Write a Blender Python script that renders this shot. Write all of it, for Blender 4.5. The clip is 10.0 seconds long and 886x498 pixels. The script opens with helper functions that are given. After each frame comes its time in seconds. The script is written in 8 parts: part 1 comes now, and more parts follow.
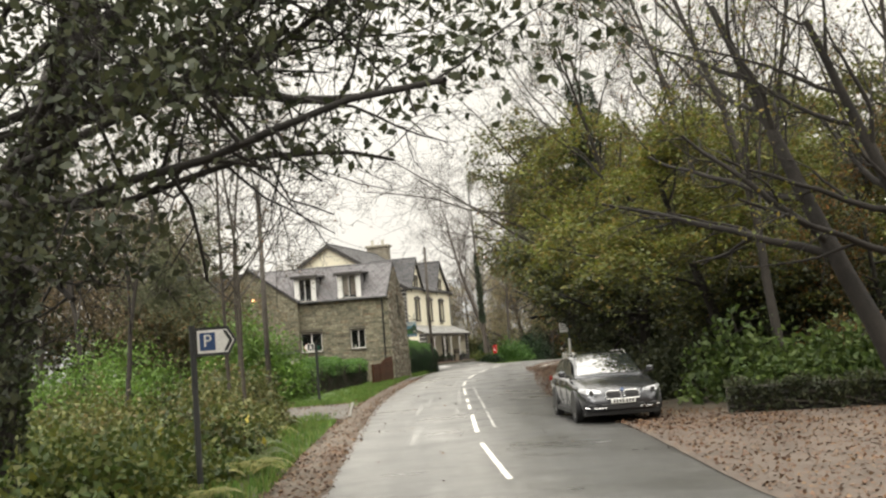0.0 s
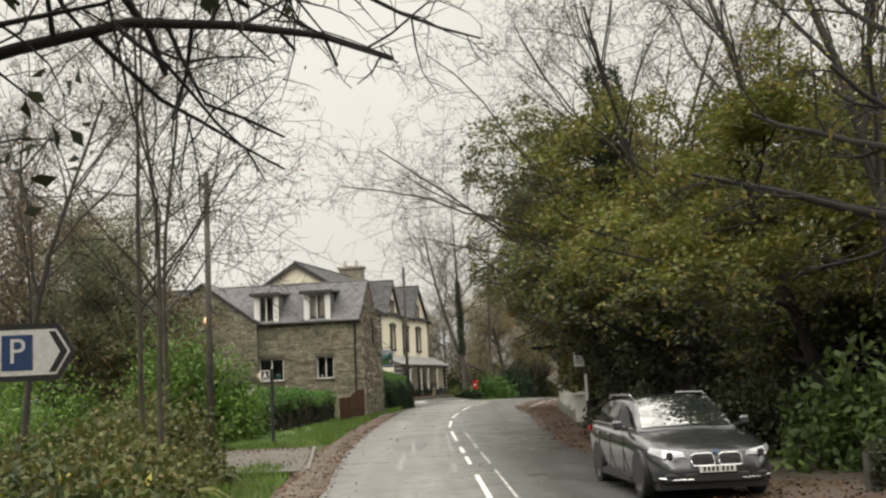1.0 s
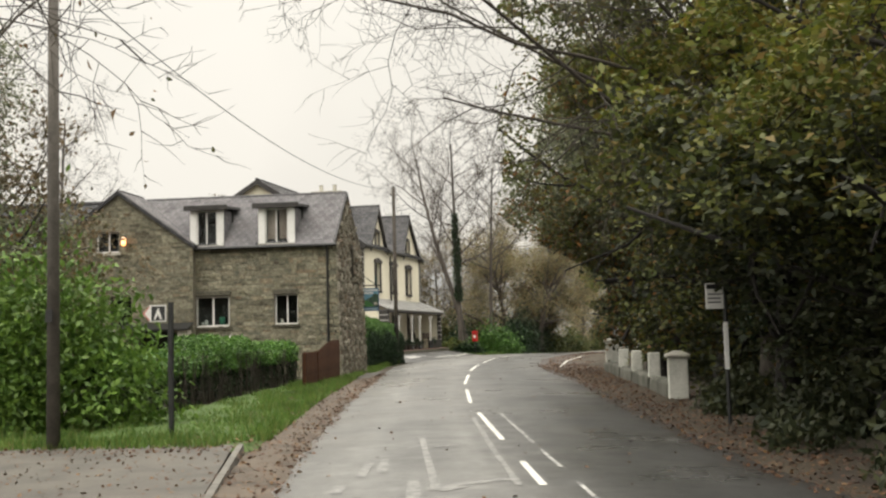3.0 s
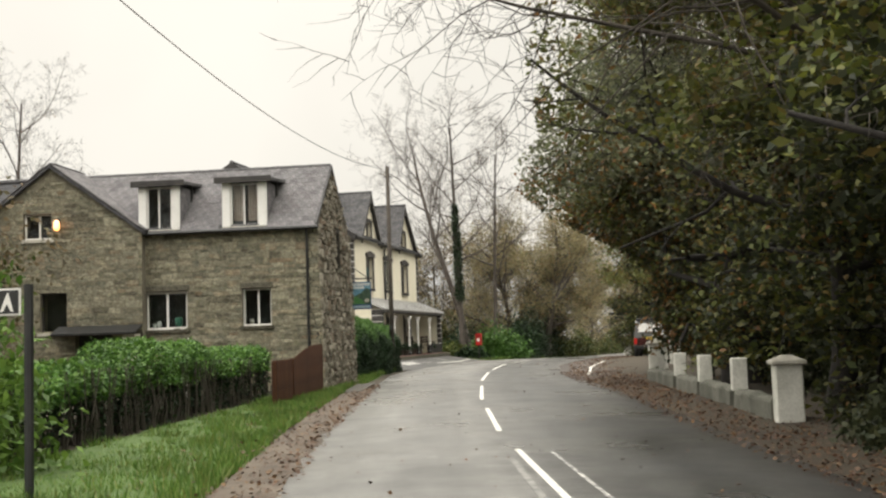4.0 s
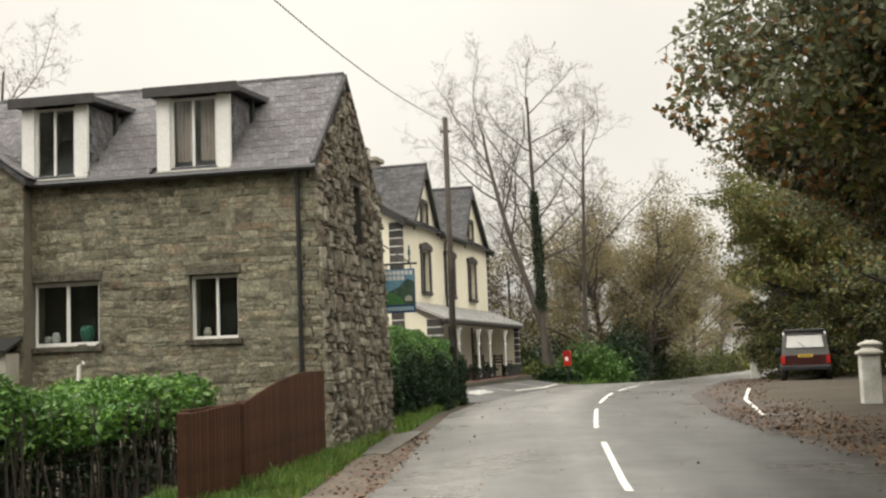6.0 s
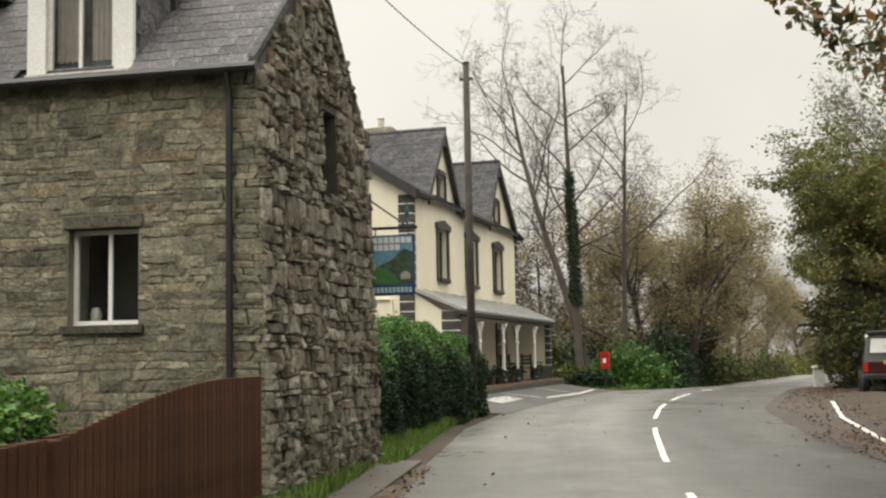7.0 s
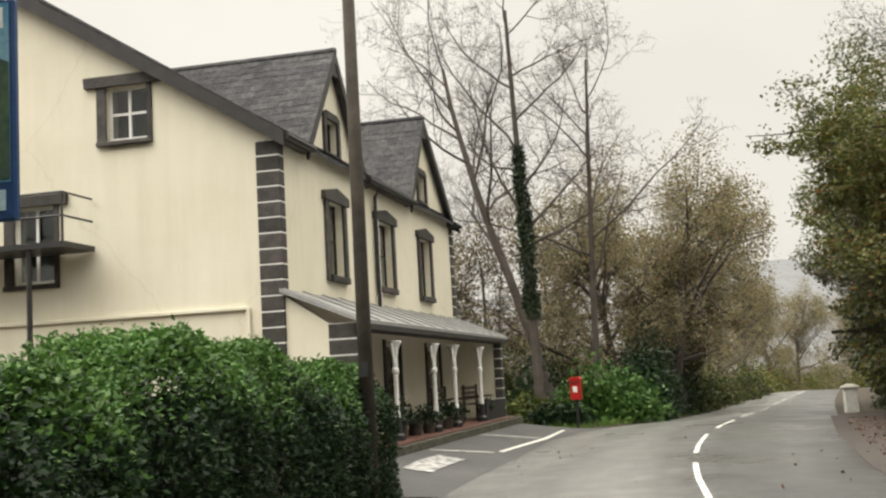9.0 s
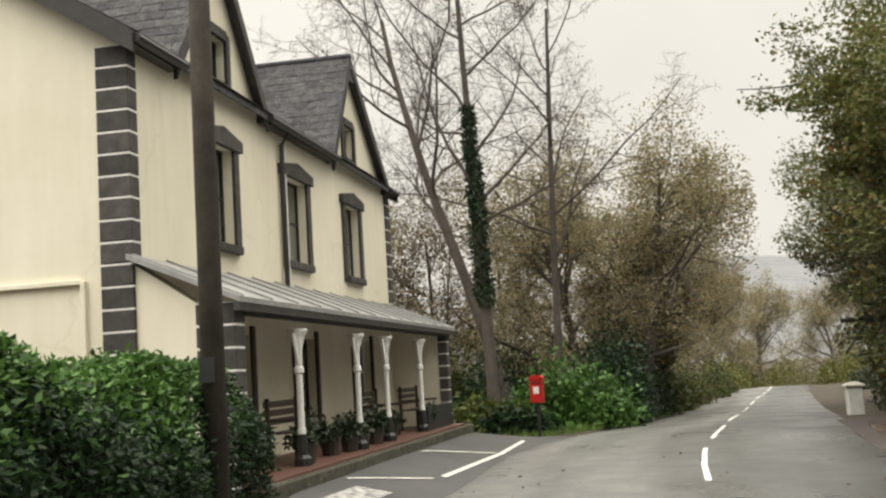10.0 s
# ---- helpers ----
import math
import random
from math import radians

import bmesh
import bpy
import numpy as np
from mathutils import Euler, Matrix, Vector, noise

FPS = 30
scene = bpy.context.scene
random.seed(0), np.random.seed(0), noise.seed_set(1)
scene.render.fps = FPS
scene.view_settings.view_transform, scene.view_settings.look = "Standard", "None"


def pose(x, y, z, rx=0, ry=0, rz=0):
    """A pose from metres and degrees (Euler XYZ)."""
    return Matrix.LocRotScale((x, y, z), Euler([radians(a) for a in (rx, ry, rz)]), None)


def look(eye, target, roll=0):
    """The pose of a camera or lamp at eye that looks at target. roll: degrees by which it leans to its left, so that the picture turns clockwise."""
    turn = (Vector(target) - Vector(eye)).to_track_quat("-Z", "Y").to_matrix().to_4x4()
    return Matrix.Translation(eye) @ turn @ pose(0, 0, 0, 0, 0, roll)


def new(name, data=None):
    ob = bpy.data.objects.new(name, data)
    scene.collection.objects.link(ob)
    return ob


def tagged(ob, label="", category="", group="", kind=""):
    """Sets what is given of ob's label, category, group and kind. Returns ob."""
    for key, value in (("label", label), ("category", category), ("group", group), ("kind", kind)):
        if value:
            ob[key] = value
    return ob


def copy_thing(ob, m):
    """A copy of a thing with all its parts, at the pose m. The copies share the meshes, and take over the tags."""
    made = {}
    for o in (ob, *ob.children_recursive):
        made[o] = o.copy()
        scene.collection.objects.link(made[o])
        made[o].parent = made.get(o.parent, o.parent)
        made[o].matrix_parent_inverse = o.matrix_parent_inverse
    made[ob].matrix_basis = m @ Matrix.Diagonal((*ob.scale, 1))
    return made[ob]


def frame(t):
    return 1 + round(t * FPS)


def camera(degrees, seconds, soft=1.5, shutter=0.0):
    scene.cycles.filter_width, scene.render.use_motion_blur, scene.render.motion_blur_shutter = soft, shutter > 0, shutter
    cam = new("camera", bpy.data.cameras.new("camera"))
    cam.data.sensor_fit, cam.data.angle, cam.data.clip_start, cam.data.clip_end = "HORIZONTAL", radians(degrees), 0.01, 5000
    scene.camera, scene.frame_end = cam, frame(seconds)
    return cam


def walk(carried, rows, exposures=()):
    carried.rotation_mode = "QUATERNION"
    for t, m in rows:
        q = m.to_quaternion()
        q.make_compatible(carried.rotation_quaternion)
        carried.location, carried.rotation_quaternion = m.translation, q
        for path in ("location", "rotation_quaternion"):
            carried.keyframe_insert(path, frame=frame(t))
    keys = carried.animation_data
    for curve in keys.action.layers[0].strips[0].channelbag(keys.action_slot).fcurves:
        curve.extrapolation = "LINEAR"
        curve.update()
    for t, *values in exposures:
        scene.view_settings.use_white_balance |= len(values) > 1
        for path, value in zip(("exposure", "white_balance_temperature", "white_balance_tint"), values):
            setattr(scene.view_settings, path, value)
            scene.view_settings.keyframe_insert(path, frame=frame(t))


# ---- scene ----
cam = camera(42.0, 10.0, 2.3)
PATH = [
    (0, (-0.002, 0.026, 1.811), (-0.334, 1.991, 1.987), -4.3),
    (0.5, (-1.012, 4.053, 1.844), (-1.317, 6.019, 2.046), -3.5),
    (1, (-1.944, 8.017, 1.849), (-2.225, 9.984, 2.080), -2.5),
    (1.5, (-2.774, 11.866, 1.867), (-3.012, 13.838, 2.099), -2.4),
    (2, (-3.569, 15.584, 1.872), (-3.814, 17.558, 2.079), -2.3),
    (2.5, (-4.308, 19.274, 1.853), (-4.562, 21.250, 2.021), -1.9),
    (3, (-5.044, 22.976, 1.868), (-5.298, 24.955, 2.014), -1.4),
    (4.5, (-6.958, 33.967, 1.792), (-7.200, 35.947, 1.948), -2.1),
    (5, (-7.468, 37.418, 1.810), (-7.748, 39.393, 1.963), -2.0),
    (5.5, (-7.952, 40.825, 1.847), (-8.279, 42.790, 2.031), -2.3),
    (7, (-9.368, 50.580, 1.901), (-9.778, 52.528, 2.087), -1.1),
    (7.5, (-9.847, 53.667, 1.958), (-10.266, 55.614, 2.144), -1.0),
    (8, (-10.271, 56.686, 2.019), (-10.655, 58.638, 2.227), -1.8),
    (8.5, (-10.620, 59.699, 2.059), (-10.963, 61.658, 2.275), -2.9),
    (9, (-10.913, 62.698, 2.100), (-11.225, 64.660, 2.326), -3.2),
    (9.5, (-11.176, 65.637, 2.134), (-11.472, 67.601, 2.367), -3.4),
    (10, (-11.433, 68.586, 2.151), (-11.664, 70.561, 2.367), -3.5),
]

walk(cam, [(t, look(eye, target, roll)) for t, eye, target, roll in PATH], [(0, 0.45), (0.5, 0.2), (1.0, 0.04), (2.0, 0.06), (3.2, 0.2), (4.4, 0.24), (5.6, 0.25), (7.0, 0.1), (7.8, 0.02), (9.0, 0.12), (10, 0.13)])

# ---- overcast daylight ----
world = bpy.data.worlds.new("overcast_sky")
scene.world = world
world.use_nodes = True
wn, wl = world.node_tree.nodes, world.node_tree.links
wn.clear()
w_out, w_bg = wn.new("ShaderNodeOutputWorld"), wn.new("ShaderNodeBackground")
w_geo, w_sep, w_ramp = wn.new("ShaderNodeTexCoord"), wn.new("ShaderNodeSeparateXYZ"), wn.new("ShaderNodeValToRGB")
# an overcast sky is some three times brighter overhead than at the horizon
for k, (pos, v) in enumerate(((0.0, 0.72), (0.12, 0.79), (0.40, 0.90), (0.7, 2.8), (1.0, 4.1))):
    if k > 1:
        w_ramp.color_ramp.elements.new(pos)
    w_ramp.color_ramp.elements[k].position = pos
    w_ramp.color_ramp.elements[k].color = (v * 1.01, v * 0.965, v * 0.87, 1)
wl.new(w_geo.outputs["Generated"], w_sep.inputs[0])
wl.new(w_sep.outputs["Z"], w_ramp.inputs[0])
w_noise, w_tone, w_mul = wn.new("ShaderNodeTexNoise"), wn.new("ShaderNodeValToRGB"), wn.new("ShaderNodeMix")
w_noise.inputs["Scale"].default_value, w_noise.inputs["Detail"].default_value = 2.6, 4
for k, v in enumerate((0.93, 1.05)):
    w_tone.color_ramp.elements[k].position = (0.35, 0.65)[k]
    w_tone.color_ramp.elements[k].color = (v, v, v, 1)
w_mul.data_type, w_mul.blend_type, w_mul.inputs[0].default_value = "RGBA", "MULTIPLY", 1.0
wl.new(w_geo.outputs["Generated"], w_noise.inputs["Vector"])
wl.new(w_noise.outputs[0], w_tone.inputs[0])
wl.new(w_ramp.outputs[0], w_mul.inputs[6])
wl.new(w_tone.outputs[0], w_mul.inputs[7])
wl.new(w_mul.outputs[2], w_bg.inputs[0])
wl.new(w_bg.outputs[0], w_out.inputs[0])
w_bg.inputs[1].default_value = 1.0
sun_data = bpy.data.lights.new("sun", "SUN")
sun_data.energy, sun_data.angle, sun_data.color = 1.5, radians(50), (1.0, 0.97, 0.93)
sun = new("sun", sun_data)
sun.rotation_euler = (radians(38), radians(8), radians(-60))

# ---- geometry helpers ----


class Geo:
    """Collects vertices and faces of one mesh."""

    def __init__(self):
        self.v, self.f = [], []

    def add(self, verts, faces):
        n = len(self.v)
        self.v += [tuple(p) for p in verts]
        self.f += [tuple(i + n for i in f) for f in faces]
        return self

    def box(self, x0, y0, z0, x1, y1, z1):
        v = [(x, y, z) for z in (z0, z1) for y in (y0, y1) for x in (x0, x1)]
        return self.add(v, [(0, 2, 3, 1), (4, 5, 7, 6), (0, 1, 5, 4), (2, 6, 7, 3), (0, 4, 6, 2), (1, 3, 7, 5)])

    def soft(self, x0, y0, z0, x1, y1, z1, b=0.01):
        """A box with bevelled edges: each corner becomes three vertices."""
        c = []
        for sz in (0, 1):
            for sy in (0, 1):
                for sx in (0, 1):
                    X, Y, Z = (x0, x1)[sx], (y0, y1)[sy], (z0, z1)[sz]
                    dx, dy, dz = (b, -b)[sx], (b, -b)[sy], (b, -b)[sz]
                    c += [(X, Y + dy, Z + dz), (X + dx, Y, Z + dz), (X + dx, Y + dy, Z)]
        i = lambda sx, sy, sz, k: 3 * (sx + 2 * sy + 4 * sz) + k
        f = []
        for s in (0, 1):
            q = [i(s, 0, 0, 0), i(s, 1, 0, 0), i(s, 1, 1, 0), i(s, 0, 1, 0)]
            f.append(q if s else q[::-1])
            q = [i(0, s, 0, 1), i(1, s, 0, 1), i(1, s, 1, 1), i(0, s, 1, 1)]
            f.append(q[::-1] if s else q)
            q = [i(0, 0, s, 2), i(1, 0, s, 2), i(1, 1, s, 2), i(0, 1, s, 2)]
            f.append(q if s else q[::-1])
        for a in (0, 1):
            for d in (0, 1):
                f.append([i(a, d, 0, 0), i(a, d, 1, 0), i(a, d, 1, 1), i(a, d, 0, 1)])
                f.append([i(a, 0, d, 0), i(a, 1, d, 0), i(a, 1, d, 2), i(a, 0, d, 2)])
                f.append([i(0, a, d, 1), i(1, a, d, 1), i(1, a, d, 2), i(0, a, d, 2)])
        for sx in (0, 1):
            for sy in (0, 1):
                for sz in (0, 1):
                    f.append([i(sx, sy, sz, k) for k in (0, 1, 2)])
        return self.add(c, f)

    def poly(self, pts):
        return self.add(pts, [tuple(range(len(pts)))])

    def prism(self, pts, d):
        """A flat outline pushed along d, closed."""
        n, d = len(pts), Vector(d)
        v = [Vector(p) for p in pts] + [Vector(p) + d for p in pts]
        return self.add(v, [tuple(range(n))[::-1], tuple(range(n, 2 * n))] + [(i, (i + 1) % n, n + (i + 1) % n, n + i) for i in range(n)])

    def tube(self, pts, radii, n=8, cap=True):
        """A tube along points with a radius at each."""
        pts = [Vector(p) for p in pts]
        rings = []
        for i, p in enumerate(pts):
            d = (pts[min(i + 1, len(pts) - 1)] - pts[max(i - 1, 0)]).normalized()
            a = d.cross(Vector((0, 0, 1)) if abs(d.z) < 0.9 else Vector((1, 0, 0))).normalized()
            b = d.cross(a)
            rings.append([p + radii[i] * (math.cos(2 * math.pi * k / n) * a + math.sin(2 * math.pi * k / n) * b) for k in range(n)])
        v = [q for r in rings for q in r]
        f = [(i * n + k, i * n + (k + 1) % n, (i + 1) * n + (k + 1) % n, (i + 1) * n + k) for i in range(len(pts) - 1) for k in range(n)]
        if cap:
            f += [tuple(range(n))[::-1], tuple(range((len(pts) - 1) * n, len(pts) * n))]
        return self.add(v, f)

    def lathe(self, x, y, prof, n=16):
        """A turned shape about a vertical axis: prof lists (radius, z)."""
        v = [(x + r * math.cos(2 * math.pi * k / n), y + r * math.sin(2 * math.pi * k / n), z) for r, z in prof for k in range(n)]
        f = [(i * n + k, i * n + (k + 1) % n, (i + 1) * n + (k + 1) % n, (i + 1) * n + k) for i in range(len(prof) - 1) for k in range(n)]
        return self.add(v, f + [tuple(range(n))[::-1], tuple(range((len(prof) - 1) * n, len(prof) * n))])

    def mesh(self, name, fix=True):
        me = bpy.data.meshes.new(name)
        me.from_pydata([tuple(p) for p in self.v], [], self.f)
        if fix:
            bm = bmesh.new()
            bm.from_mesh(me)
            bmesh.ops.recalc_face_normals(bm, faces=bm.faces)
            bm.to_mesh(me)
            bm.free()
        return me


def part(name, geo, material, parent=None, label="", smooth=False, m=None, fix=True):
    """One mesh object from a Geo (or a ready mesh) under a thing."""
    me = geo.mesh(name, fix) if isinstance(geo, Geo) else geo
    if material and not me.materials:
        me.materials.append(material)
    if smooth:
        me.shade_smooth()
    ob = new(name, me)
    if m is not None:
        ob.matrix_basis = m
    if parent:
        ob.parent = parent
    return tagged(ob, label) if label else ob


def thing(name, label, category, m=None, group="", kind=""):
    ob = new(name)
    ob.empty_display_size = 0.2
    if m is not None:
        ob.matrix_basis = m
    return tagged(ob, label, category, group, kind)


# ---- materials ----
def nodes(name, rough=0.8, metal=0.0, spec=0.5):
    mat = bpy.data.materials.new(name)
    mat.use_nodes = True
    t = mat.node_tree
    b = t.nodes["Principled BSDF"]
    b.inputs["Roughness"].default_value, b.inputs["Metallic"].default_value = rough, metal
    b.inputs["Specular IOR Level"].default_value = spec
    return mat, t, b


def coords(t, scale, obj=True):
    c, m = t.nodes.new("ShaderNodeTexCoord"), t.nodes.new("ShaderNodeMapping")
    m.inputs["Scale"].default_value = scale if isinstance(scale, tuple) else (scale,) * 3
    t.links.new(c.outputs["Object"], m.inputs[0])
    return m.outputs[0]


def noise_tex(t, scale, detail=4, rough=0.6, vec=None):
    n = t.nodes.new("ShaderNodeTexNoise")
    n.inputs["Scale"].default_value, n.inputs["Detail"].default_value, n.inputs["Roughness"].default_value = scale, detail, rough
    if vec is not None:
        t.links.new(vec, n.inputs["Vector"])
    return n.outputs["Fac"]


def ramp(t, fac, stops):
    r = t.nodes.new("ShaderNodeValToRGB")
    e = r.color_ramp.elements
    while len(e) < len(stops):
        e.new(0.5)
    for k, (p, c) in zip(e, stops):
        k.position, k.color = p, (*c, 1)
    t.links.new(fac, r.inputs[0])
    return r.outputs[0]


def mix(t, fac, a, b, mode="MIX"):
    m = t.nodes.new("ShaderNodeMix")
    m.data_type, m.blend_type = "RGBA", mode
    for k, v in ((0, fac), (6, a), (7, b)):
        if isinstance(v, bpy.types.NodeSocket):
            t.links.new(v, m.inputs[k])
        else:
            m.inputs[k].default_value = (*v, 1) if isinstance(v, tuple) else v
    return m.outputs[2]


def bump(t, b, height, strength=0.3, dist=0.02):
    n = t.nodes.new("ShaderNodeBump")
    n.inputs["Strength"].default_value, n.inputs["Distance"].default_value = strength, dist
    t.links.new(height, n.inputs["Height"])
    t.links.new(n.outputs[0], b.inputs["Normal"])


def simple(name, c1, c2, scale=6.0, rough=0.8, metal=0.0, bmp=0.2, fine=40.0, spec=0.5, rand=0.0, dist=0.01):
    """A two-scale mottled surface between two colours; rand varies it from piece to piece."""
    mat, t, b = nodes(name, rough, metal, spec)
    v = coords(t, 1.0)
    big = noise_tex(t, scale, 5, 0.6, v)
    small = noise_tex(t, fine, 4, 0.7, v)
    col = ramp(t, big, [(0.3, c1), (0.7, c2)])
    dark = ramp(t, small, [(0.25, (0.72,) * 3), (0.75, (1.12,) * 3)])
    col = mix(t, 1.0, col, dark, "MULTIPLY")
    if rand:
        o = t.nodes.new("ShaderNodeObjectInfo")
        r = ramp(t, o.outputs["Random"], [(0.0, (1 - rand,) * 3), (1.0, (1 + rand,) * 3)])
        col = mix(t, 1.0, col, r, "MULTIPLY")
    t.links.new(col, b.inputs["Base Color"])
    if bmp:
        bump(t, b, small, bmp, dist)
    return mat

# ---- ground and road ----
GY = [-60, 0, 25, 33, 41, 56, 70, 82, 95, 104, 113, 130, 160, 190, 240, 2000]
GZ = [0, 0, 0.03, 0.1, 0.17, 0.33, 0.42, 0.5, 0.47, 0.3, 0.12, -0.06, -0.35, -1.1, -2.5, -2.5]
LEFT = [(4, -40), (1.2, -12), (-1.3, 0), (-4.47, 15), (-6.0, 21.9), (-9.2, 38), (-11.1, 50.6), (-12.6, 62.5), (-13.9, 74), (-14.0, 80), (-13.4, 92), (-12.2, 98), (-9.95, 104), (-8.4, 112), (-6.0, 125), (-2.4, 147), (-0.3, 160), (5.2, 190), (14, 230)]
RIGHT = [(10, -40), (7, -12), (4.4, 0), (1.3, 13.7), (-0.08, 23.4), (-3.0, 38), (-4.3, 48), (-5.35, 58), (-6.3, 64.4), (-7.07, 71), (-7.4, 80), (-6.3, 90), (-4.7, 101), (-3.0, 112), (-0.9, 125), (2.9, 147), (5.3, 160), (11, 190), (20, 230)]


def gz(y):
    return float(np.interp(y, GY, GZ))


def side(line, y):
    return float(np.interp(y, [p[1] for p in line], [p[0] for p in line]))


def road_mat():
    """Wet worn asphalt: a paler nearside lane, a much darker far lane, wheel tracks that follow the road, patches, and
    chippings.
    """
    mat, t, b = nodes("wet_asphalt", 0.4, 0, 0.5)
    v = coords(t, 1.0)
    uv, sep, mp = t.nodes.new("ShaderNodeTexCoord"), t.nodes.new("ShaderNodeSeparateXYZ"), t.nodes.new("ShaderNodeMapping")
    t.links.new(uv.outputs["UV"], sep.inputs[0])
    t.links.new(uv.outputs["UV"], mp.inputs[0])
    mp.inputs["Scale"].default_value = (7.0, 0.06, 1.0)
    streak = noise_tex(t, 1.0, 5, 0.6, mp.outputs[0])
    patch = noise_tex(t, 0.33, 5, 0.65, v)
    scuff = noise_tex(t, 1.6, 6, 0.72, v)
    chips = noise_tex(t, 110, 3, 0.7, v)
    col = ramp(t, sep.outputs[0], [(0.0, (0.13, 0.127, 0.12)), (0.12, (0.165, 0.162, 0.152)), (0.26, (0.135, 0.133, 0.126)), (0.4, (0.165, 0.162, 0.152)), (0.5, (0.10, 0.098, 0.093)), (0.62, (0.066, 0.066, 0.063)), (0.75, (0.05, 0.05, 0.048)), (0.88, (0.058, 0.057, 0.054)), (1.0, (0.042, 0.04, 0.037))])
    col = mix(t, 1.0, col, ramp(t, streak, [(0.3, (0.72,) * 3), (0.7, (1.25,) * 3)]), "MULTIPLY")
    col = mix(t, 1.0, col, ramp(t, patch, [(0.34, (0.75,) * 3), (0.5, (1.0,) * 3), (0.68, (1.22,) * 3)]), "MULTIPLY")
    col = mix(t, 1.0, col, ramp(t, scuff, [(0.3, (0.78,) * 3), (0.55, (1.0,) * 3), (0.72, (1.5,) * 3)]), "MULTIPLY")
    col = mix(t, 1.0, col, ramp(t, chips, [(0.25, (0.6,) * 3), (0.75, (1.35,) * 3)]), "MULTIPLY")
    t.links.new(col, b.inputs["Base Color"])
    t.links.new(ramp(t, patch, [(0.35, (0.5,) * 3), (0.62, (0.27,) * 3)]), b.inputs["Roughness"])
    bump(t, b, chips, 0.35, 0.006)
    return mat


mat_road = road_mat()
mat_paint = simple("road_paint", (0.62, 0.61, 0.57), (0.78, 0.77, 0.73), 3, 0.6, 0, 0.2, 60)
mat_ground = simple("leaf_strewn_soil", (0.032, 0.023, 0.015), (0.06, 0.047, 0.028), 0.8, 0.95, 0, 0.6, 25)

g = Geo()
xs = list(np.concatenate([[-900, -400, -150, -80, -50], np.arange(-36, 34, 1.0), [50, 80, 150, 400, 900]]))
ys = list(np.concatenate([[-300, -100, -50], np.arange(-30, 205, 2.0), [220, 250, 300, 400, 600, 1000, 2000]]))
for y in ys:
    for x in xs:
        l, r = side(LEFT, y), side(RIGHT, y)
        out = max(l - x, x - r, 0)
        z = gz(y) - 0.04
        if out > 0.5 and y < 200:
            z += 0.12 * min(out, 3) / 3
        z += 0.05 * noise.noise(Vector((x * 0.4, y * 0.4, 0))) * min(out, 2)
        if (29.5 < y < 42.5 and -24 < x < l) or (y < 28 and r < x < 17):
            z = gz(y) - 0.1
        g.v.append((x, y, z))
n = len(xs)
g.f = [(j * n + i, j * n + i + 1, (j + 1) * n + i + 1, (j + 1) * n + i) for j in range(len(ys) - 1) for i in range(n - 1)]
tagged(part("ground", g, mat_ground, smooth=True), "brown leaf-strewn earth with patches of grass", "ground", kind="structure")

g = Geo()
for y in np.arange(-40, 231, 1.0):
    l, r, z = side(LEFT, y), side(RIGHT, y), gz(y)
    for k in range(9):
        u = k / 8
        g.v.append((l + (r - l) * u, y, z + 0.05 * (1 - (2 * u - 1) ** 2) - 0.02))
g.f = [(j * 9 + i, j * 9 + i + 1, (j + 1) * 9 + i + 1, (j + 1) * 9 + i) for j in range(270) for i in range(8)]
road_mesh = g.mesh("road", False)
road_uv = road_mesh.uv_layers.new(name="along")
for lp in road_mesh.loops:
    road_uv.data[lp.index].uv = ((lp.vertex_index % 9) / 8, road_mesh.vertices[lp.vertex_index].co.y)
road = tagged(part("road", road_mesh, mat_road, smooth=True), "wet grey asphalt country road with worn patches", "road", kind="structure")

# ---- building materials ----
def stone_mat(name, tones, rand=0.3, moss=0.35):
    """Rubble stone: each stone takes its own tone, with lichen blotches and grain."""
    mat, t, b = nodes(name, 0.88, 0, 0.3)
    v = coords(t, 1.0)
    o, geo = t.nodes.new("ShaderNodeObjectInfo"), t.nodes.new("ShaderNodeNewGeometry")
    add = t.nodes.new("ShaderNodeMath")
    add.operation = "ADD"
    t.links.new(o.outputs["Random"], add.inputs[0])
    t.links.new(geo.outputs["Random Per Island"], add.inputs[1])
    fr = t.nodes.new("ShaderNodeMath")
    fr.operation = "FRACT"
    t.links.new(add.outputs[0], fr.inputs[0])
    col = ramp(t, fr.outputs[0], [(i / (len(tones) - 1), c) for i, c in enumerate(tones)])
    big, small = noise_tex(t, 1.3, 5, 0.65, v), noise_tex(t, 24, 6, 0.75, v)
    col = mix(t, 1.0, col, ramp(t, small, [(0.3, (0.5,) * 3), (0.7, (1.4,) * 3)]), "MULTIPLY")
    col = mix(t, 1.0, col, ramp(t, noise_tex(t, 8, 4, 0.6, v), [(0.35, (0.72,) * 3), (0.65, (1.2,) * 3)]), "MULTIPLY")
    lich = ramp(t, noise_tex(t, 7, 4, 0.6, v), [(0.56, (0,) * 3), (0.68, (moss,) * 3)])
    col = mix(t, lich, col, (0.24, 0.24, 0.13))
    col = mix(t, 1.0, col, ramp(t, big, [(0.3, (0.75,) * 3), (0.7, (1.15,) * 3)]), "MULTIPLY")
    t.links.new(col, b.inputs["Base Color"])
    rough_h = t.nodes.new("ShaderNodeMath")
    rough_h.operation = "MULTIPLY_ADD"
    rough_h.inputs[1].default_value = 2.2
    t.links.new(noise_tex(t, 6.5, 5, 0.6, v), rough_h.inputs[0])
    t.links.new(small, rough_h.inputs[2])
    bump(t, b, rough_h.outputs[0], 1.0, 0.03)
    return mat


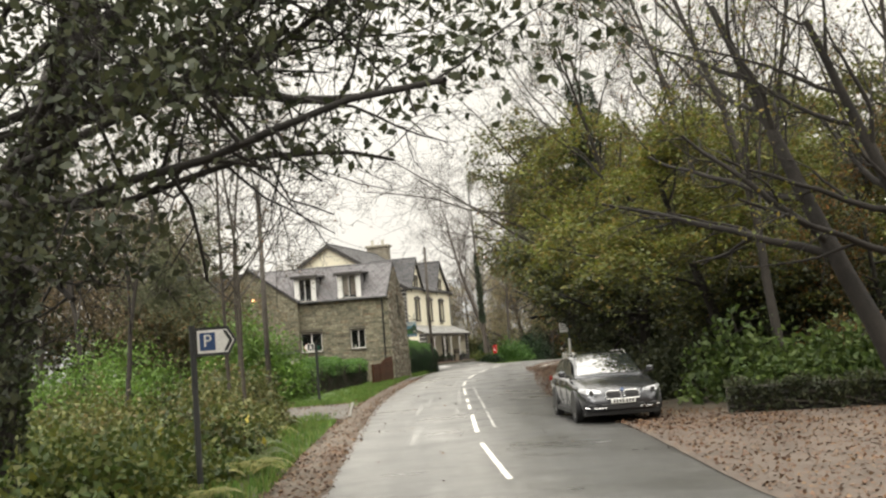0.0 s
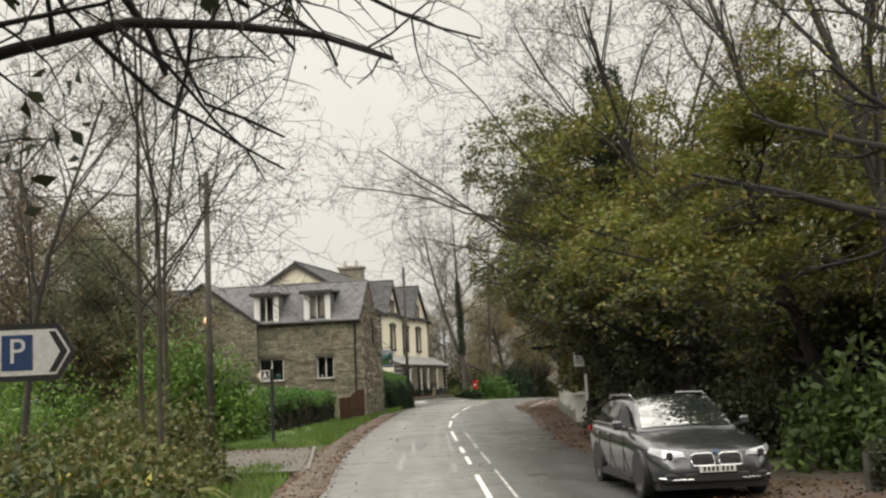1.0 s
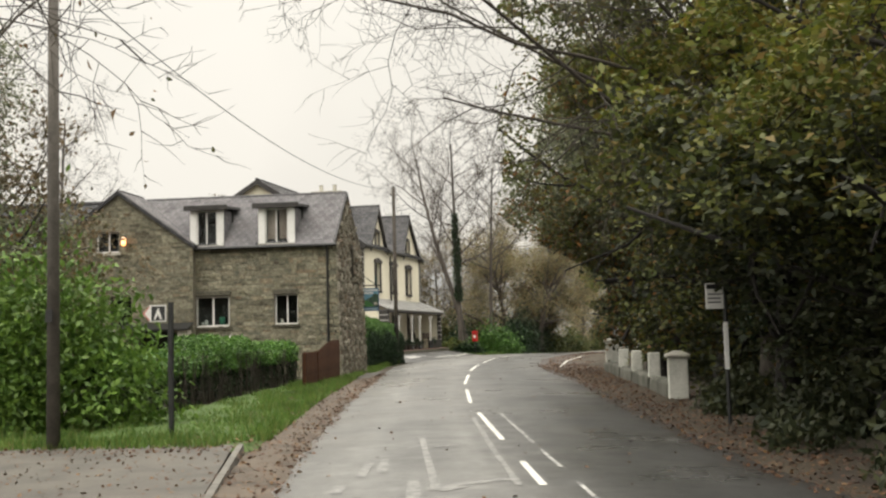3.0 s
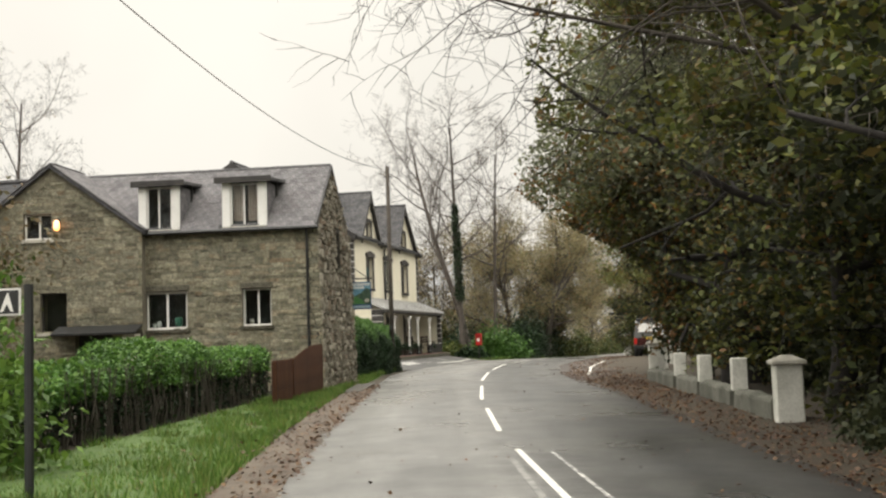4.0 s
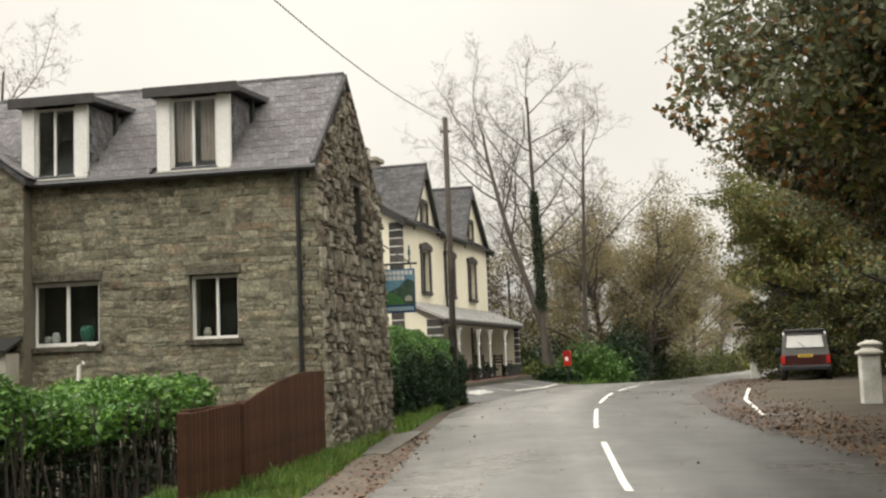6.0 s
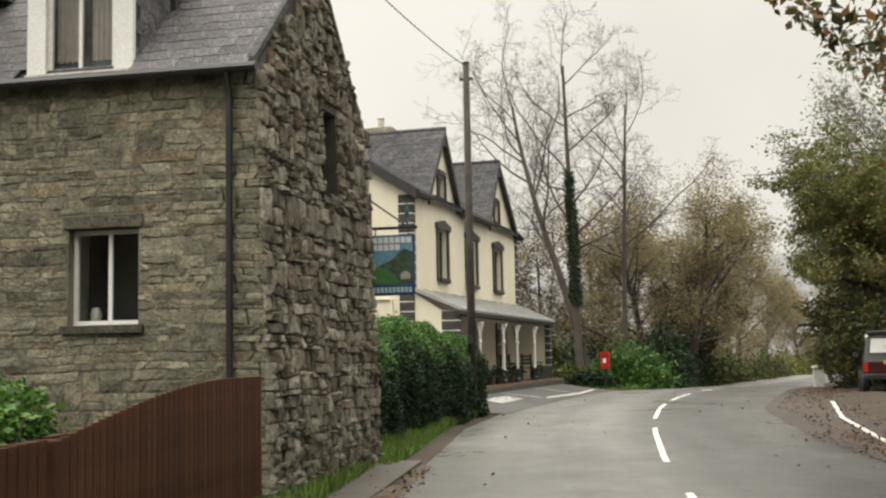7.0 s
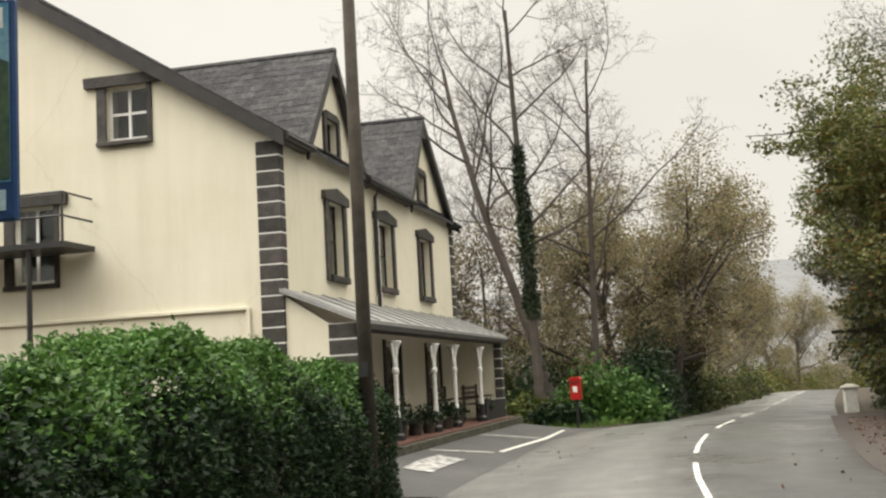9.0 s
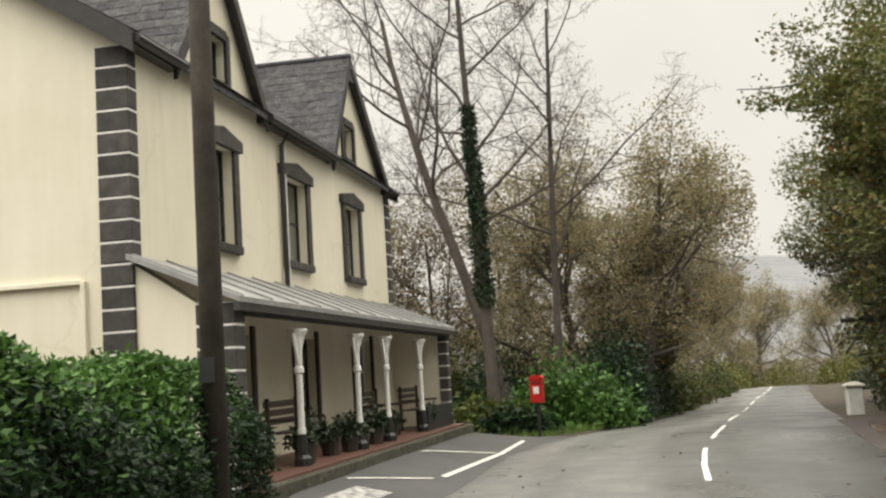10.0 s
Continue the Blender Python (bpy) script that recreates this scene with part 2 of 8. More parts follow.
mat_stone = stone_mat("rubble_stone", [(0.13, 0.12, 0.085), (0.21, 0.195, 0.14), (0.28, 0.26, 0.185), (0.18, 0.175, 0.13), (0.34, 0.32, 0.23), (0.23, 0.18, 0.12)])
mat_gstone = stone_mat("grey_rubble_stone", [(0.105, 0.094, 0.07), (0.20, 0.182, 0.14), (0.33, 0.30, 0.24), (0.135, 0.117, 0.088), (0.42, 0.39, 0.315), (0.17, 0.15, 0.118), (0.25, 0.19, 0.14)])
mat_mortar = simple("lime_mortar", (0.13, 0.118, 0.088), (0.235, 0.215, 0.16), 2, 0.95, 0, 0.5, 40)
mat_wetstone = stone_mat("wet_dark_stone", [(0.06, 0.055, 0.042), (0.10, 0.094, 0.07), (0.13, 0.12, 0.09)])
mat_joint = simple("eroded_dark_joint", (0.035, 0.032, 0.026), (0.075, 0.068, 0.055), 2, 0.95, 0, 0.5, 40)
mat_slate = stone_mat("roof_slate", [(0.13, 0.125, 0.13), (0.17, 0.165, 0.17), (0.20, 0.19, 0.195), (0.15, 0.14, 0.145)], moss=0.12)
mat_slate_dark = stone_mat("dark_roof_slate", [(0.06, 0.06, 0.064), (0.085, 0.083, 0.086), (0.10, 0.098, 0.10)], moss=0.1)
mat_dark = simple("dark_stone_paint", (0.018, 0.016, 0.015), (0.045, 0.04, 0.036), 4, 0.6, 0, 0.4, 25, rand=0.25)
mat_quoin = simple("dark_quoin_stone", (0.028, 0.025, 0.022), (0.075, 0.068, 0.06), 5, 0.75, 0, 0.5, 30, rand=0.3)
mat_white = simple("white_paint", (0.74, 0.73, 0.69), (0.82, 0.81, 0.78), 3, 0.5, 0, 0.08, 40)
mat_sill = simple("pale_concrete", (0.40, 0.38, 0.32), (0.52, 0.50, 0.43), 5, 0.85, 0, 0.3, 30)
mat_gutter = simple("black_gutter", (0.012, 0.012, 0.012), (0.025, 0.025, 0.024), 5, 0.45)
# near-black: the lack of light indoors is put into the colour
mat_room_dark = simple("dim_interior", (0.02, 0.022, 0.02), (0.05, 0.05, 0.045), 1.5, 0.9)
mat_curtain = simple("pink_curtain", (0.42, 0.33, 0.29), (0.55, 0.46, 0.42), 6, 0.9)


def cream_mat():
    mat, t, b = nodes("cream_render", 0.85, 0, 0.3)
    v = coords(t, 1.0)
    col = ramp(t, noise_tex(t, 0.5, 6, 0.6, v), [(0.3, (0.675, 0.63, 0.495)), (0.7, (0.76, 0.72, 0.59))])
    streak = noise_tex(t, 3.0, 4, 0.6, coords(t, (1.2, 1.2, 0.12)))
    col = mix(t, 1.0, col, ramp(t, streak, [(0.3, (0.955, 0.95, 0.93)), (0.6, (1.01,) * 3)]), "MULTIPLY")
    # hairline cracks
    vo = t.nodes.new("ShaderNodeTexVoronoi")
    vo.feature = "DISTANCE_TO_EDGE"
    vo.inputs["Scale"].default_value = 0.28
    warp = mix(t, 0.55, v, noise_colour(t, 0.9, v))
    t.links.new(warp, vo.inputs["Vector"])
    col = mix(t, 1.0, col, ramp(t, vo.outputs["Distance"], [(0.0, (0.93, 0.92, 0.90)), (0.004, (1, 1, 1))]), "MULTIPLY")
    t.links.new(col, b.inputs["Base Color"])
    bump(t, b, noise_tex(t, 55, 4, 0.7, v), 0.25, 0.006)
    return mat


def noise_colour(t, scale, vec):
    n = t.nodes.new("ShaderNodeTexNoise")
    n.inputs["Scale"].default_value, n.inputs["Detail"].default_value = scale, 4
    t.links.new(vec, n.inputs["Vector"])
    return n.outputs["Color"]


mat_cream = cream_mat()


def glass_mat():
    mat, t, b = nodes("window_glass", 0.03, 0, 0.6)
    b.inputs["Base Color"].default_value = (0.75, 0.8, 0.78, 1)
    b.inputs["Transmission Weight"].default_value = 1.0
    b.inputs["IOR"].default_value = 1.45
    return mat


mat_glass = glass_mat()


# ---- building pieces ----
def cell_stones(rects, u0, u1, z0, z1, hmin, hmax, wmin, wmax, keep=None, r=None):
    """Rough courses of stones over a wall, skipping the openings: a list of (u0, z0, u1, z1)."""
    r = r or random.Random(3)
    out, z = [], z0
    while z < z1 - 0.02:
        h = min(r.uniform(hmin, hmax), z1 - z)
        u = u0
        while u < u1 - 0.02:
            w = min(r.uniform(wmin, wmax) * (0.7 + h / hmax * 0.6), u1 - u)
            if u1 - u - w < wmin * 0.5:
                w = u1 - u
            if h > 0.13 and r.random() < 0.45:
                cells = [(u, z, u + w, z + h * 0.5), (u, z + h * 0.5, u + w, z + h)]
            else:
                cells = [(u, z, u + w, z + h)]
            for c in cells:
                hit = [q for q in rects if c[0] < q[2] and c[2] > q[0] and c[1] < q[3] and c[3] > q[1]]
                if hit:
                    q = hit[0]
                    for d in ((c[0], c[1], min(c[2], q[0]), c[3]), (max(c[0], q[2]), c[1], c[2], c[3]), (c[0], c[1], c[2], min(c[3], q[1])), (c[0], max(c[1], q[3]), c[2], c[3])):
                        if d[2] - d[0] > 0.06 and d[3] - d[1] > 0.04:
                            out.append(d)
                            break
                elif keep is None or keep((c[0] + c[2]) / 2, c[3]):
                    out.append(c)
            u += w
        z += h
    return out


def rough_stone(geo, c, place, depth, r, gap=0.004):
    """One irregular stone: an eight-sided face, domed, set proud of the wall. place maps (u, z, out) to the world."""
    u0, z0, u1, z1 = c[0] + gap, c[1] + gap, c[2] - gap, c[3] - gap
    cu, cz, hu, hz = (u0 + u1) / 2, (z0 + z1) / 2, (u1 - u0) / 2, (z1 - z0) / 2
    d = depth * r.uniform(0.3, 1.35)
    ring = []
    for su, sz in ((-1, -0.6), (-0.7, -1), (0.65, -1), (1, -0.65), (1, 0.6), (0.7, 1), (-0.66, 1), (-1, 0.62)):
        ring.append((cu + su * hu * r.uniform(0.74, 1.07), cz + sz * hz * r.uniform(0.68, 1.1)))
    tu, tz = r.uniform(-0.35, 0.35), r.uniform(-0.35, 0.35)
    v = [place(u, z, -0.012) for u, z in ring]
    v += [place(cu + (u - cu) * 0.92, cz + (z - cz) * 0.86, d * r.uniform(0.3, 0.8)) for u, z in ring]
    v += [place(cu + (u - cu) * 0.6, cz + (z - cz) * 0.55, d * (1 + tu * (u - cu) / hu + tz * (z - cz) / hz) * r.uniform(0.8, 1.15)) for u, z in ring]
    v.append(place(cu + hu * r.uniform(-0.2, 0.2), cz + hz * r.uniform(-0.2, 0.2), d * r.uniform(0.85, 1.2)))
    f = [(8 * k + i, 8 * k + (i + 1) % 8, 8 * k + 8 + (i + 1) % 8, 8 * k + 8 + i) for k in (0, 1) for i in range(8)] + [(16 + i, 16 + (i + 1) % 8, 24) for i in range(8)]
    geo.add(v, f)


def clip(poly, n, c):
    """The part of a convex polygon where n . p <= c."""
    out = []
    for p, q in zip(poly, poly[1:] + poly[:1]):
        a, b = n[0] * p[0] + n[1] * p[1] - c, n[0] * q[0] + n[1] * q[1] - c
        if a <= 0:
            out.append(p)
        if a * b < 0:
            k = a / (a - b)
            out.append((p[0] + (q[0] - p[0]) * k, p[1] + (q[1] - p[1]) * k))
    return out


def coursed(u0, u1, z0, z1, hs, ws, rects=(), keep=None, seed=1, tall=0.12, cut=None):
    """Coursed rubble: wavering beds of flat stones of mixed length, with a taller block here and there that spans two beds."""
    r = random.Random(seed)
    zs = [z0]
    while zs[-1] < z1:
        zs.append(zs[-1] + r.uniform(*hs) * (1.7 if r.random() < 0.15 else 1))

    def bed(k, u):
        k = min(k, len(zs) - 1)
        return zs[k] + 0.07 * noise.noise(Vector((u * 0.7, zs[k] * 0.8, seed))) + 0.022 * noise.noise(Vector((u * 3.1, zs[k] * 5.0, seed + 9)))

    out, carried_over = [], []
    for k in range(len(zs) - 1):
        mid = (zs[k] + zs[k + 1]) / 2
        taken = sorted(carried_over + [(q[0], q[2]) for q in rects if q[1] < mid < q[3]])
        carried_over, u, tilt = [], u0, 0.0
        while u < u1 - 0.015:
            inside = [q for q in taken if q[0] - 0.01 <= u < q[1]]
            if inside:
                u, tilt = max(q[1] for q in inside), 0.0
                continue
            stop = min([q[0] for q in taken if q[0] > u] + [u1])
            w = r.uniform(*ws) * r.uniform(0.5, 1.3) * (0.6 + 0.5 * (zs[k + 1] - zs[k]) / hs[1])
            top = k + 1
            if r.random() < tall and not any(q[0] < u + w and q[2] > u and q[1] < zs[min(k + 2, len(zs) - 1)] and q[3] > zs[k] for q in rects):
                top, w = k + 2, w * 0.8
            nxt = 0.0 if u + w > stop - ws[0] * 0.5 else r.uniform(-0.035, 0.035)
            w = stop - u if u + w > stop - ws[0] * 0.5 else w
            if top > k + 1:
                carried_over.append((u, u + w))
            a, b = u, u + w
            poly = [(a - tilt, bed(k, a)), ((a + b) / 2, bed(k, (a + b) / 2)), (b - nxt, bed(k, b)), (b + nxt, bed(top, b)), ((a + b) / 2, bed(top, (a + b) / 2)), (a + tilt, bed(top, a))]
            u, tilt = b, nxt
            cu, cz = sum(p[0] for p in poly) / 6, sum(p[1] for p in poly) / 6
            for q in rects:
                if q[0] < b and q[2] > a:
                    if cz < q[1]:
                        poly = clip(poly, (0, 1), q[1])
                    elif cz > q[3]:
                        poly = clip(poly, (0, -1), -q[3])
            if cut:
                poly = clip(poly, *cut)
            if len(poly) > 2 and (keep is None or keep(cu, cz + 0.04)):
                out.append(poly)
    return out


def rubble_stone(geo, poly, place, depth, r, gap=0.007, rag=0.1):
    """One rounded rubble stone over a many-sided outline."""
    # cut the corners so that the outline is rounder
    ring = []
    for p, q in zip(poly, poly[1:] + poly[:1]):
        for k in (0.12, 0.88):
            ring.append((p[0] + (q[0] - p[0]) * k, p[1] + (q[1] - p[1]) * k))
    n = len(ring)
    cu, cz = sum(p[0] for p in ring) / n, sum(p[1] for p in ring) / n
    ext = max(max(abs(p[0] - cu) for p in ring), 0.02)
    exz = max(max(abs(p[1] - cz) for p in ring), 0.02)
    d = depth * r.uniform(0.35, 1.3)
    tu, tz = r.uniform(-0.4, 0.4), r.uniform(-0.4, 0.4)
    wob = [1 + r.uniform(-rag, 0.45 * rag) for p in ring]
    v = []
    for k, o, j in ((1 - gap / exz, -0.3, 0), (0.96, 0.7, 0.2), (0.72, 0.95, 0.2)):
        for p, w in zip(ring, wob):
            s = k * w * (1 + r.uniform(-0.03, 0.03))
            u, z = (p[0] - cu) * s, (p[1] - cz) * s
            v.append(place(cu + u, cz + z, d * (o + r.uniform(-j, j)) * (1 + tu * u / ext + tz * z / exz)))
    v.append(place(cu, cz, d * r.uniform(0.9, 1.15)))
    f = [(n * k + i, n * k + (i + 1) % n, n * k + n + (i + 1) % n, n * k + n + i) for k in (0, 1) for i in range(n)] + [(2 * n + i, 2 * n + (i + 1) % n, 3 * n) for i in range(n)]
    geo.add(v, f)


def wall_pieces(u0, u1, z0, z1, rects):
    """The solid rectangles left of a wall when its openings are cut out."""
    us = sorted({u0, u1, *[v for q in rects for v in (q[0], q[2])]})
    out = []
    for a, b in zip(us, us[1:]):
        cuts = sorted((q[1], q[3]) for q in rects if q[0] < b - 1e-6 and q[2] > a + 1e-6)
        z = z0
        for c0, c1 in cuts:
            if c0 > z:
                out.append((a, z, b, c0))
            z = c1
        if z < z1:
            out.append((a, z, b, z1))
    return out


def slab(geo, p, u, v, n, du, dv, th):
    """A thin slab from corner p along unit vectors u and v, thickness th along n."""
    q = [p, p + u * du, p + u * du + v * dv, p + v * dv]
    geo.add([*q, *[k + n * th for k in q]], [(3, 2, 1, 0), (4, 5, 6, 7), (0, 1, 5, 4), (1, 2, 6, 5), (2, 3, 7, 6), (3, 0, 4, 7)])


def slate_rows(p, u, v, nu, nv, w, e, inside=None, seed=1, th=0.012):
    """Positions of slates on a slope: p eave corner, u along the eave, v up the slope. Yields (corner, width, length)."""
    r = random.Random(seed)
    for j in range(nv):
        for i in range(-1, nu):
            a = (i + 0.5 * (j % 2)) * w
            lo, hi = max(a, 0), min(a + w, nu * w)
            if hi - lo < 0.04 or (inside and not inside((lo + hi) / 2, j * e)):
                continue
            yield p + u * (lo + 0.004) + v * (j * e - 0.02 + r.uniform(-0.008, 0.008)), hi - lo - 0.008, e * 1.45, r.uniform(0.6, 1.5)


def slates(name, parent, p, u, v, nu, nv, w, e, mat, inside=None, single=None, seed=1):
    """A slated slope: slates picked by single() become parts, the rest one joined part."""
    u, v = u.normalized(), v.normalized()
    n = u.cross(v).normalized()
    if n.z < 0:
        n = -n
    joined = Geo()
    shared = {}
    count = 0
    for c, du, dv, k in slate_rows(p, u, v, nu, nv, w, e, inside, seed):
        tilt = (v * dv + n * 0.0).normalized()
        if single and single(c) and count < 290:
            key = round(du, 2)
            if key not in shared:
                gg = Geo()
                slab(gg, Vector((0, 0, 0)), Vector((1, 0, 0)), Vector((0, 1, -0.03)), Vector((0, 0, 1)), du, dv, 0.012)
                shared[key] = gg.mesh("slate")
                shared[key].materials.append(mat)
            m = Matrix((u, v, u.cross(v))).transposed().to_4x4()
            if u.cross(v).z < 0:
                m = Matrix((u, v, n)).transposed().to_4x4()
            m.translation = c + n * (0.016 + 0.006 * k)
            part("slate", shared[key], None, parent, m=m)
            count += 1
        else:
            slab(joined, c + n * (0.016 + 0.006 * k), u, (v - n * 0.03).normalized(), n, du, dv, 0.012)
    if joined.v:
        tagged(part(name, joined, mat, parent, fix=False), kind="stuff")


def window(name, parent, place, u0, z0, u1, z1, frame_mat, bars=(), rails=(), deep=0.12, fw=0.05, sill=True, sill_mat=None, room=None, curtain=False, back=0.5):
    """A window in an opening: frame, bars, pane, sill and a near-black panel painted as the unlit room behind. place
    maps (u, z, out).
    """
    def bx(gg, a, b, c, d, o0, o1):
        v = [place(u, z, o) for o in (o0, o1) for z in (b, d) for u in (a, c)]
        gg.add(v, [(0, 2, 3, 1), (4, 5, 7, 6), (0, 1, 5, 4), (2, 6, 7, 3), (0, 4, 6, 2), (1, 3, 7, 5)])
        return gg
    fr = Geo()
    bx(fr, u0, z0, u0 + fw, z1, -deep - 0.05, -deep)
    bx(fr, u1 - fw, z0, u1, z1, -deep - 0.05, -deep)
    bx(fr, u0 + fw, z0, u1 - fw, z0 + fw, -deep - 0.05, -deep)
    bx(fr, u0 + fw, z1 - fw, u1 - fw, z1, -deep - 0.05, -deep)
    wf = part(name, fr, frame_mat, parent)
    for q in bars:
        part("glazing_bar", bx(Geo(), q - fw * 0.45, z0 + fw, q + fw * 0.45, z1 - fw, -deep - 0.045, -deep - 0.004), frame_mat, wf)
    for q in rails:
        part("glazing_bar", bx(Geo(), u0 + fw, q - fw * 0.4, u1 - fw, q + fw * 0.4, -deep - 0.042, -deep - 0.006), frame_mat, wf)
    pane = part("pane", bx(Geo(), u0 + fw * 0.6, z0 + fw * 0.6, u1 - fw * 0.6, z1 - fw * 0.6, -deep - 0.028, -deep - 0.022), mat_glass, wf)
    pane.visible_shadow = False
    if curtain:
        cg = Geo()
        for a, b in ((u0 + fw, u0 + (u1 - u0) * 0.42), (u1 - (u1 - u0) * 0.42, u1 - fw)):
            k = 14
            vv = [place(a + (b - a) * i / k, z, -deep - 0.12 - 0.025 * math.sin(i * 1.9)) for z in (z0, z1) for i in range(k + 1)]
            cg.add(vv, [(i, i + 1, k + 2 + i, k + 1 + i) for i in range(k)])
        part("curtain", cg, mat_curtain, wf, "drawn pale pink curtain")
    if sill:
        part("window_sill", bx(Geo(), u0 - 0.07, z0 - 0.09, u1 + 0.07, z0 - 0.004, -deep - 0.02, 0.06), sill_mat or mat_sill, wf, "rain-darkened stone sill")
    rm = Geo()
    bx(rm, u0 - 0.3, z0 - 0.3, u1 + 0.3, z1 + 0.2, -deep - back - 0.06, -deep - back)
    part("room_back", rm, room or mat_room_dark, wf)
    return wf


# ---- stone house ----
SX, SY, SYB, SEAVE, SRIDGE = -13.68, 62.2, 66.4, 5.1, 7.0
LEAN = 0.03
SYM = (SY + SYB) / 2
stone_house = thing("stone_house", "long grey rubble stone house with slate roof and dormers", "house")


def p_front(u, z, out):
    return (u, SY - out, z)


def p_gable(u, z, out):
    return (SX + out - LEAN * z, u, z)


def p_wing(u, z, out):
    return (u, SY - 0.3 - out, z)


FRONT_OPEN = [(-18.93, 2.29, -17.68, 3.38), (-16.06, 2.32, -15.22, 3.38)]
GABLE_OPEN = [(64.3, 3.95, 65.0, 5.2)]
WING_OPEN = [(-21.95, 2.3, -21.15, 3.44), (-22.45, 5.0, -21.6, 5.75), (-20.9, 0.3, -19.3, 2.2)]
for a, b, c, d in wall_pieces(-19.0, SX - 0.44, 0.0, SEAVE, FRONT_OPEN):
    part("front_wall", Geo().box(a, SY, b, c, SY + 0.45, d), mat_mortar, stone_house)
for a, b, c, d in wall_pieces(SY, SYB, 0.0, SEAVE, GABLE_OPEN):
    part("gable_wall", Geo().prism([p_gable(a, b, 0), p_gable(c, b, 0), p_gable(c, min(d, SEAVE), 0), p_gable(a, min(d, SEAVE), 0)], (-0.45, 0, 0)), mat_joint, stone_house)
part("gable_wall", Geo().prism([p_gable(SY, SEAVE, 0), p_gable(SYB, SEAVE, 0), p_gable(SYM, SRIDGE, 0)], (-0.45, 0, 0)), mat_joint, stone_house)
for a, b, c, d in wall_pieces(-24.3, -18.9, 0.0, SEAVE, [(q[0], q[1], q[2], min(q[3], SEAVE)) for q in WING_OPEN]):
    part("wing_wall", Geo().box(a, SY - 0.3, b, c, SY + 0.15, d), mat_mortar, stone_house)
for tri in ([(-18.9, SEAVE), (-21.6, 7.06), (-21.6, 5.75), (-21.6, SEAVE)], [(-24.3, SEAVE), (-22.45, SEAVE), (-22.45, 6.44)], [(-22.45, 5.75), (-21.6, 5.75), (-21.6, 7.06), (-22.45, 6.44)]):
    part("wing_wall", Geo().prism([(x, SY - 0.3, z) for x, z in tri], (0, 0.45, 0)), mat_mortar, stone_house)
g = Geo()
g.box(-30, SYB - 0.4, 0, SX - 0.45, SYB, SEAVE).box(-30, SY + 0.15, 0, -29.6, SYB - 0.4, SEAVE).box(-29.6, SY + 0.15, 0, -24.3, SY + 0.5, SEAVE)
part("back_wall", g, mat_mortar, stone_house)

# stones of the front, joined; stones of the gable, single where the camera passes
r_st = random.Random(11)
g = Geo()
for c in coursed(-19.0, SX + 0.02, 0.2, SEAVE - 0.02, (0.045, 0.11), (0.16, 0.58), FRONT_OPEN + [(-18.99, 3.38, -17.62, 3.56), (-16.12, 3.38, -15.16, 3.55)], None, 4, 0.1, ((1, LEAN), SX + 0.02)):
    rubble_stone(g, c, p_front, 0.014, r_st, 0.004, 0.15)
tagged(part("masonry", g, mat_stone, stone_house, "brownish rubble stones with lichen", fix=False), kind="stuff")
g = Geo()


def in_wing(u, z):
    return z < SEAVE + (2.7 - abs(u + 21.6)) * 0.726 - 0.05


for c in coursed(-24.3, -18.88, 0.2, 7.0, (0.05, 0.12), (0.16, 0.55), WING_OPEN, in_wing, 5):
    rubble_stone(g, c, p_wing, 0.016, r_st, 0.004, 0.15)
tagged(part("masonry", g, mat_stone, stone_house, fix=False), kind="stuff")
g = Geo()
n_single = 0


def in_gable(u, z):
    return z < SEAVE + (2.1 - abs(u - SYM)) * 0.9 - 0.02


for c in coursed(SY - 0.04, SYB + 0.03, 0.3, 7.0, (0.045, 0.15), (0.11, 0.36), GABLE_OPEN, in_gable, 6, 0.24):
    m_ = (sum(p[0] for p in c) / len(c), sum(p[1] for p in c) / len(c))
    if 1.7 < m_[1] < 3.2 and m_[0] > 64.2 and n_single < 298:
        gg = Geo()
        rubble_stone(gg, c, p_gable, 0.075, r_st, 0.006, 0.2)
        part("stone", gg, mat_gstone, stone_house, fix=False)
        n_single += 1
    else:
        rubble_stone(g, c, p_gable, 0.07, r_st, 0.006, 0.2)
tagged(part("gable_masonry", g, mat_gstone, stone_house, "pale grey weathered rubble stones", fix=False), kind="stuff")
# lintels and windows
g = Geo()
g.soft(-18.99, SY - 0.03, 3.38, -17.62, SY + 0.2, 3.55, 0.015)
part("lintel", g, mat_wetstone, stone_house)
g = Geo()
g.soft(-16.12, SY - 0.03, 3.38, -15.16, SY + 0.2, 3.54, 0.015)
part("lintel", g, mat_wetstone, stone_house)
window("window_frame", stone_house, p_front, -18.93, 2.29, -17.68, 3.38, mat_white, bars=(-18.3,), deep=0.1, fw=0.065, sill_mat=mat_wetstone)
window("window_frame", stone_house, p_front, -16.06, 2.32, -15.22, 3.38, mat_white, bars=(-15.62,), deep=0.12, fw=0.05, sill_mat=mat_wetstone)
window("window_frame", stone_house, p_gable, 64.3, 3.95, 65.0, 5.1, mat_dark, bars=(64.65,), deep=0.15, fw=0.06, sill_mat=mat_wetstone)
window("window_frame", stone_house, p_wing, -21.95, 2.3, -21.15, 3.44, mat_dark, deep=0.12)
window("window_frame", stone_house, p_wing, -22.45, 5.0, -21.6, 5.75, mat_white, bars=(-22.0,), deep=0.1)
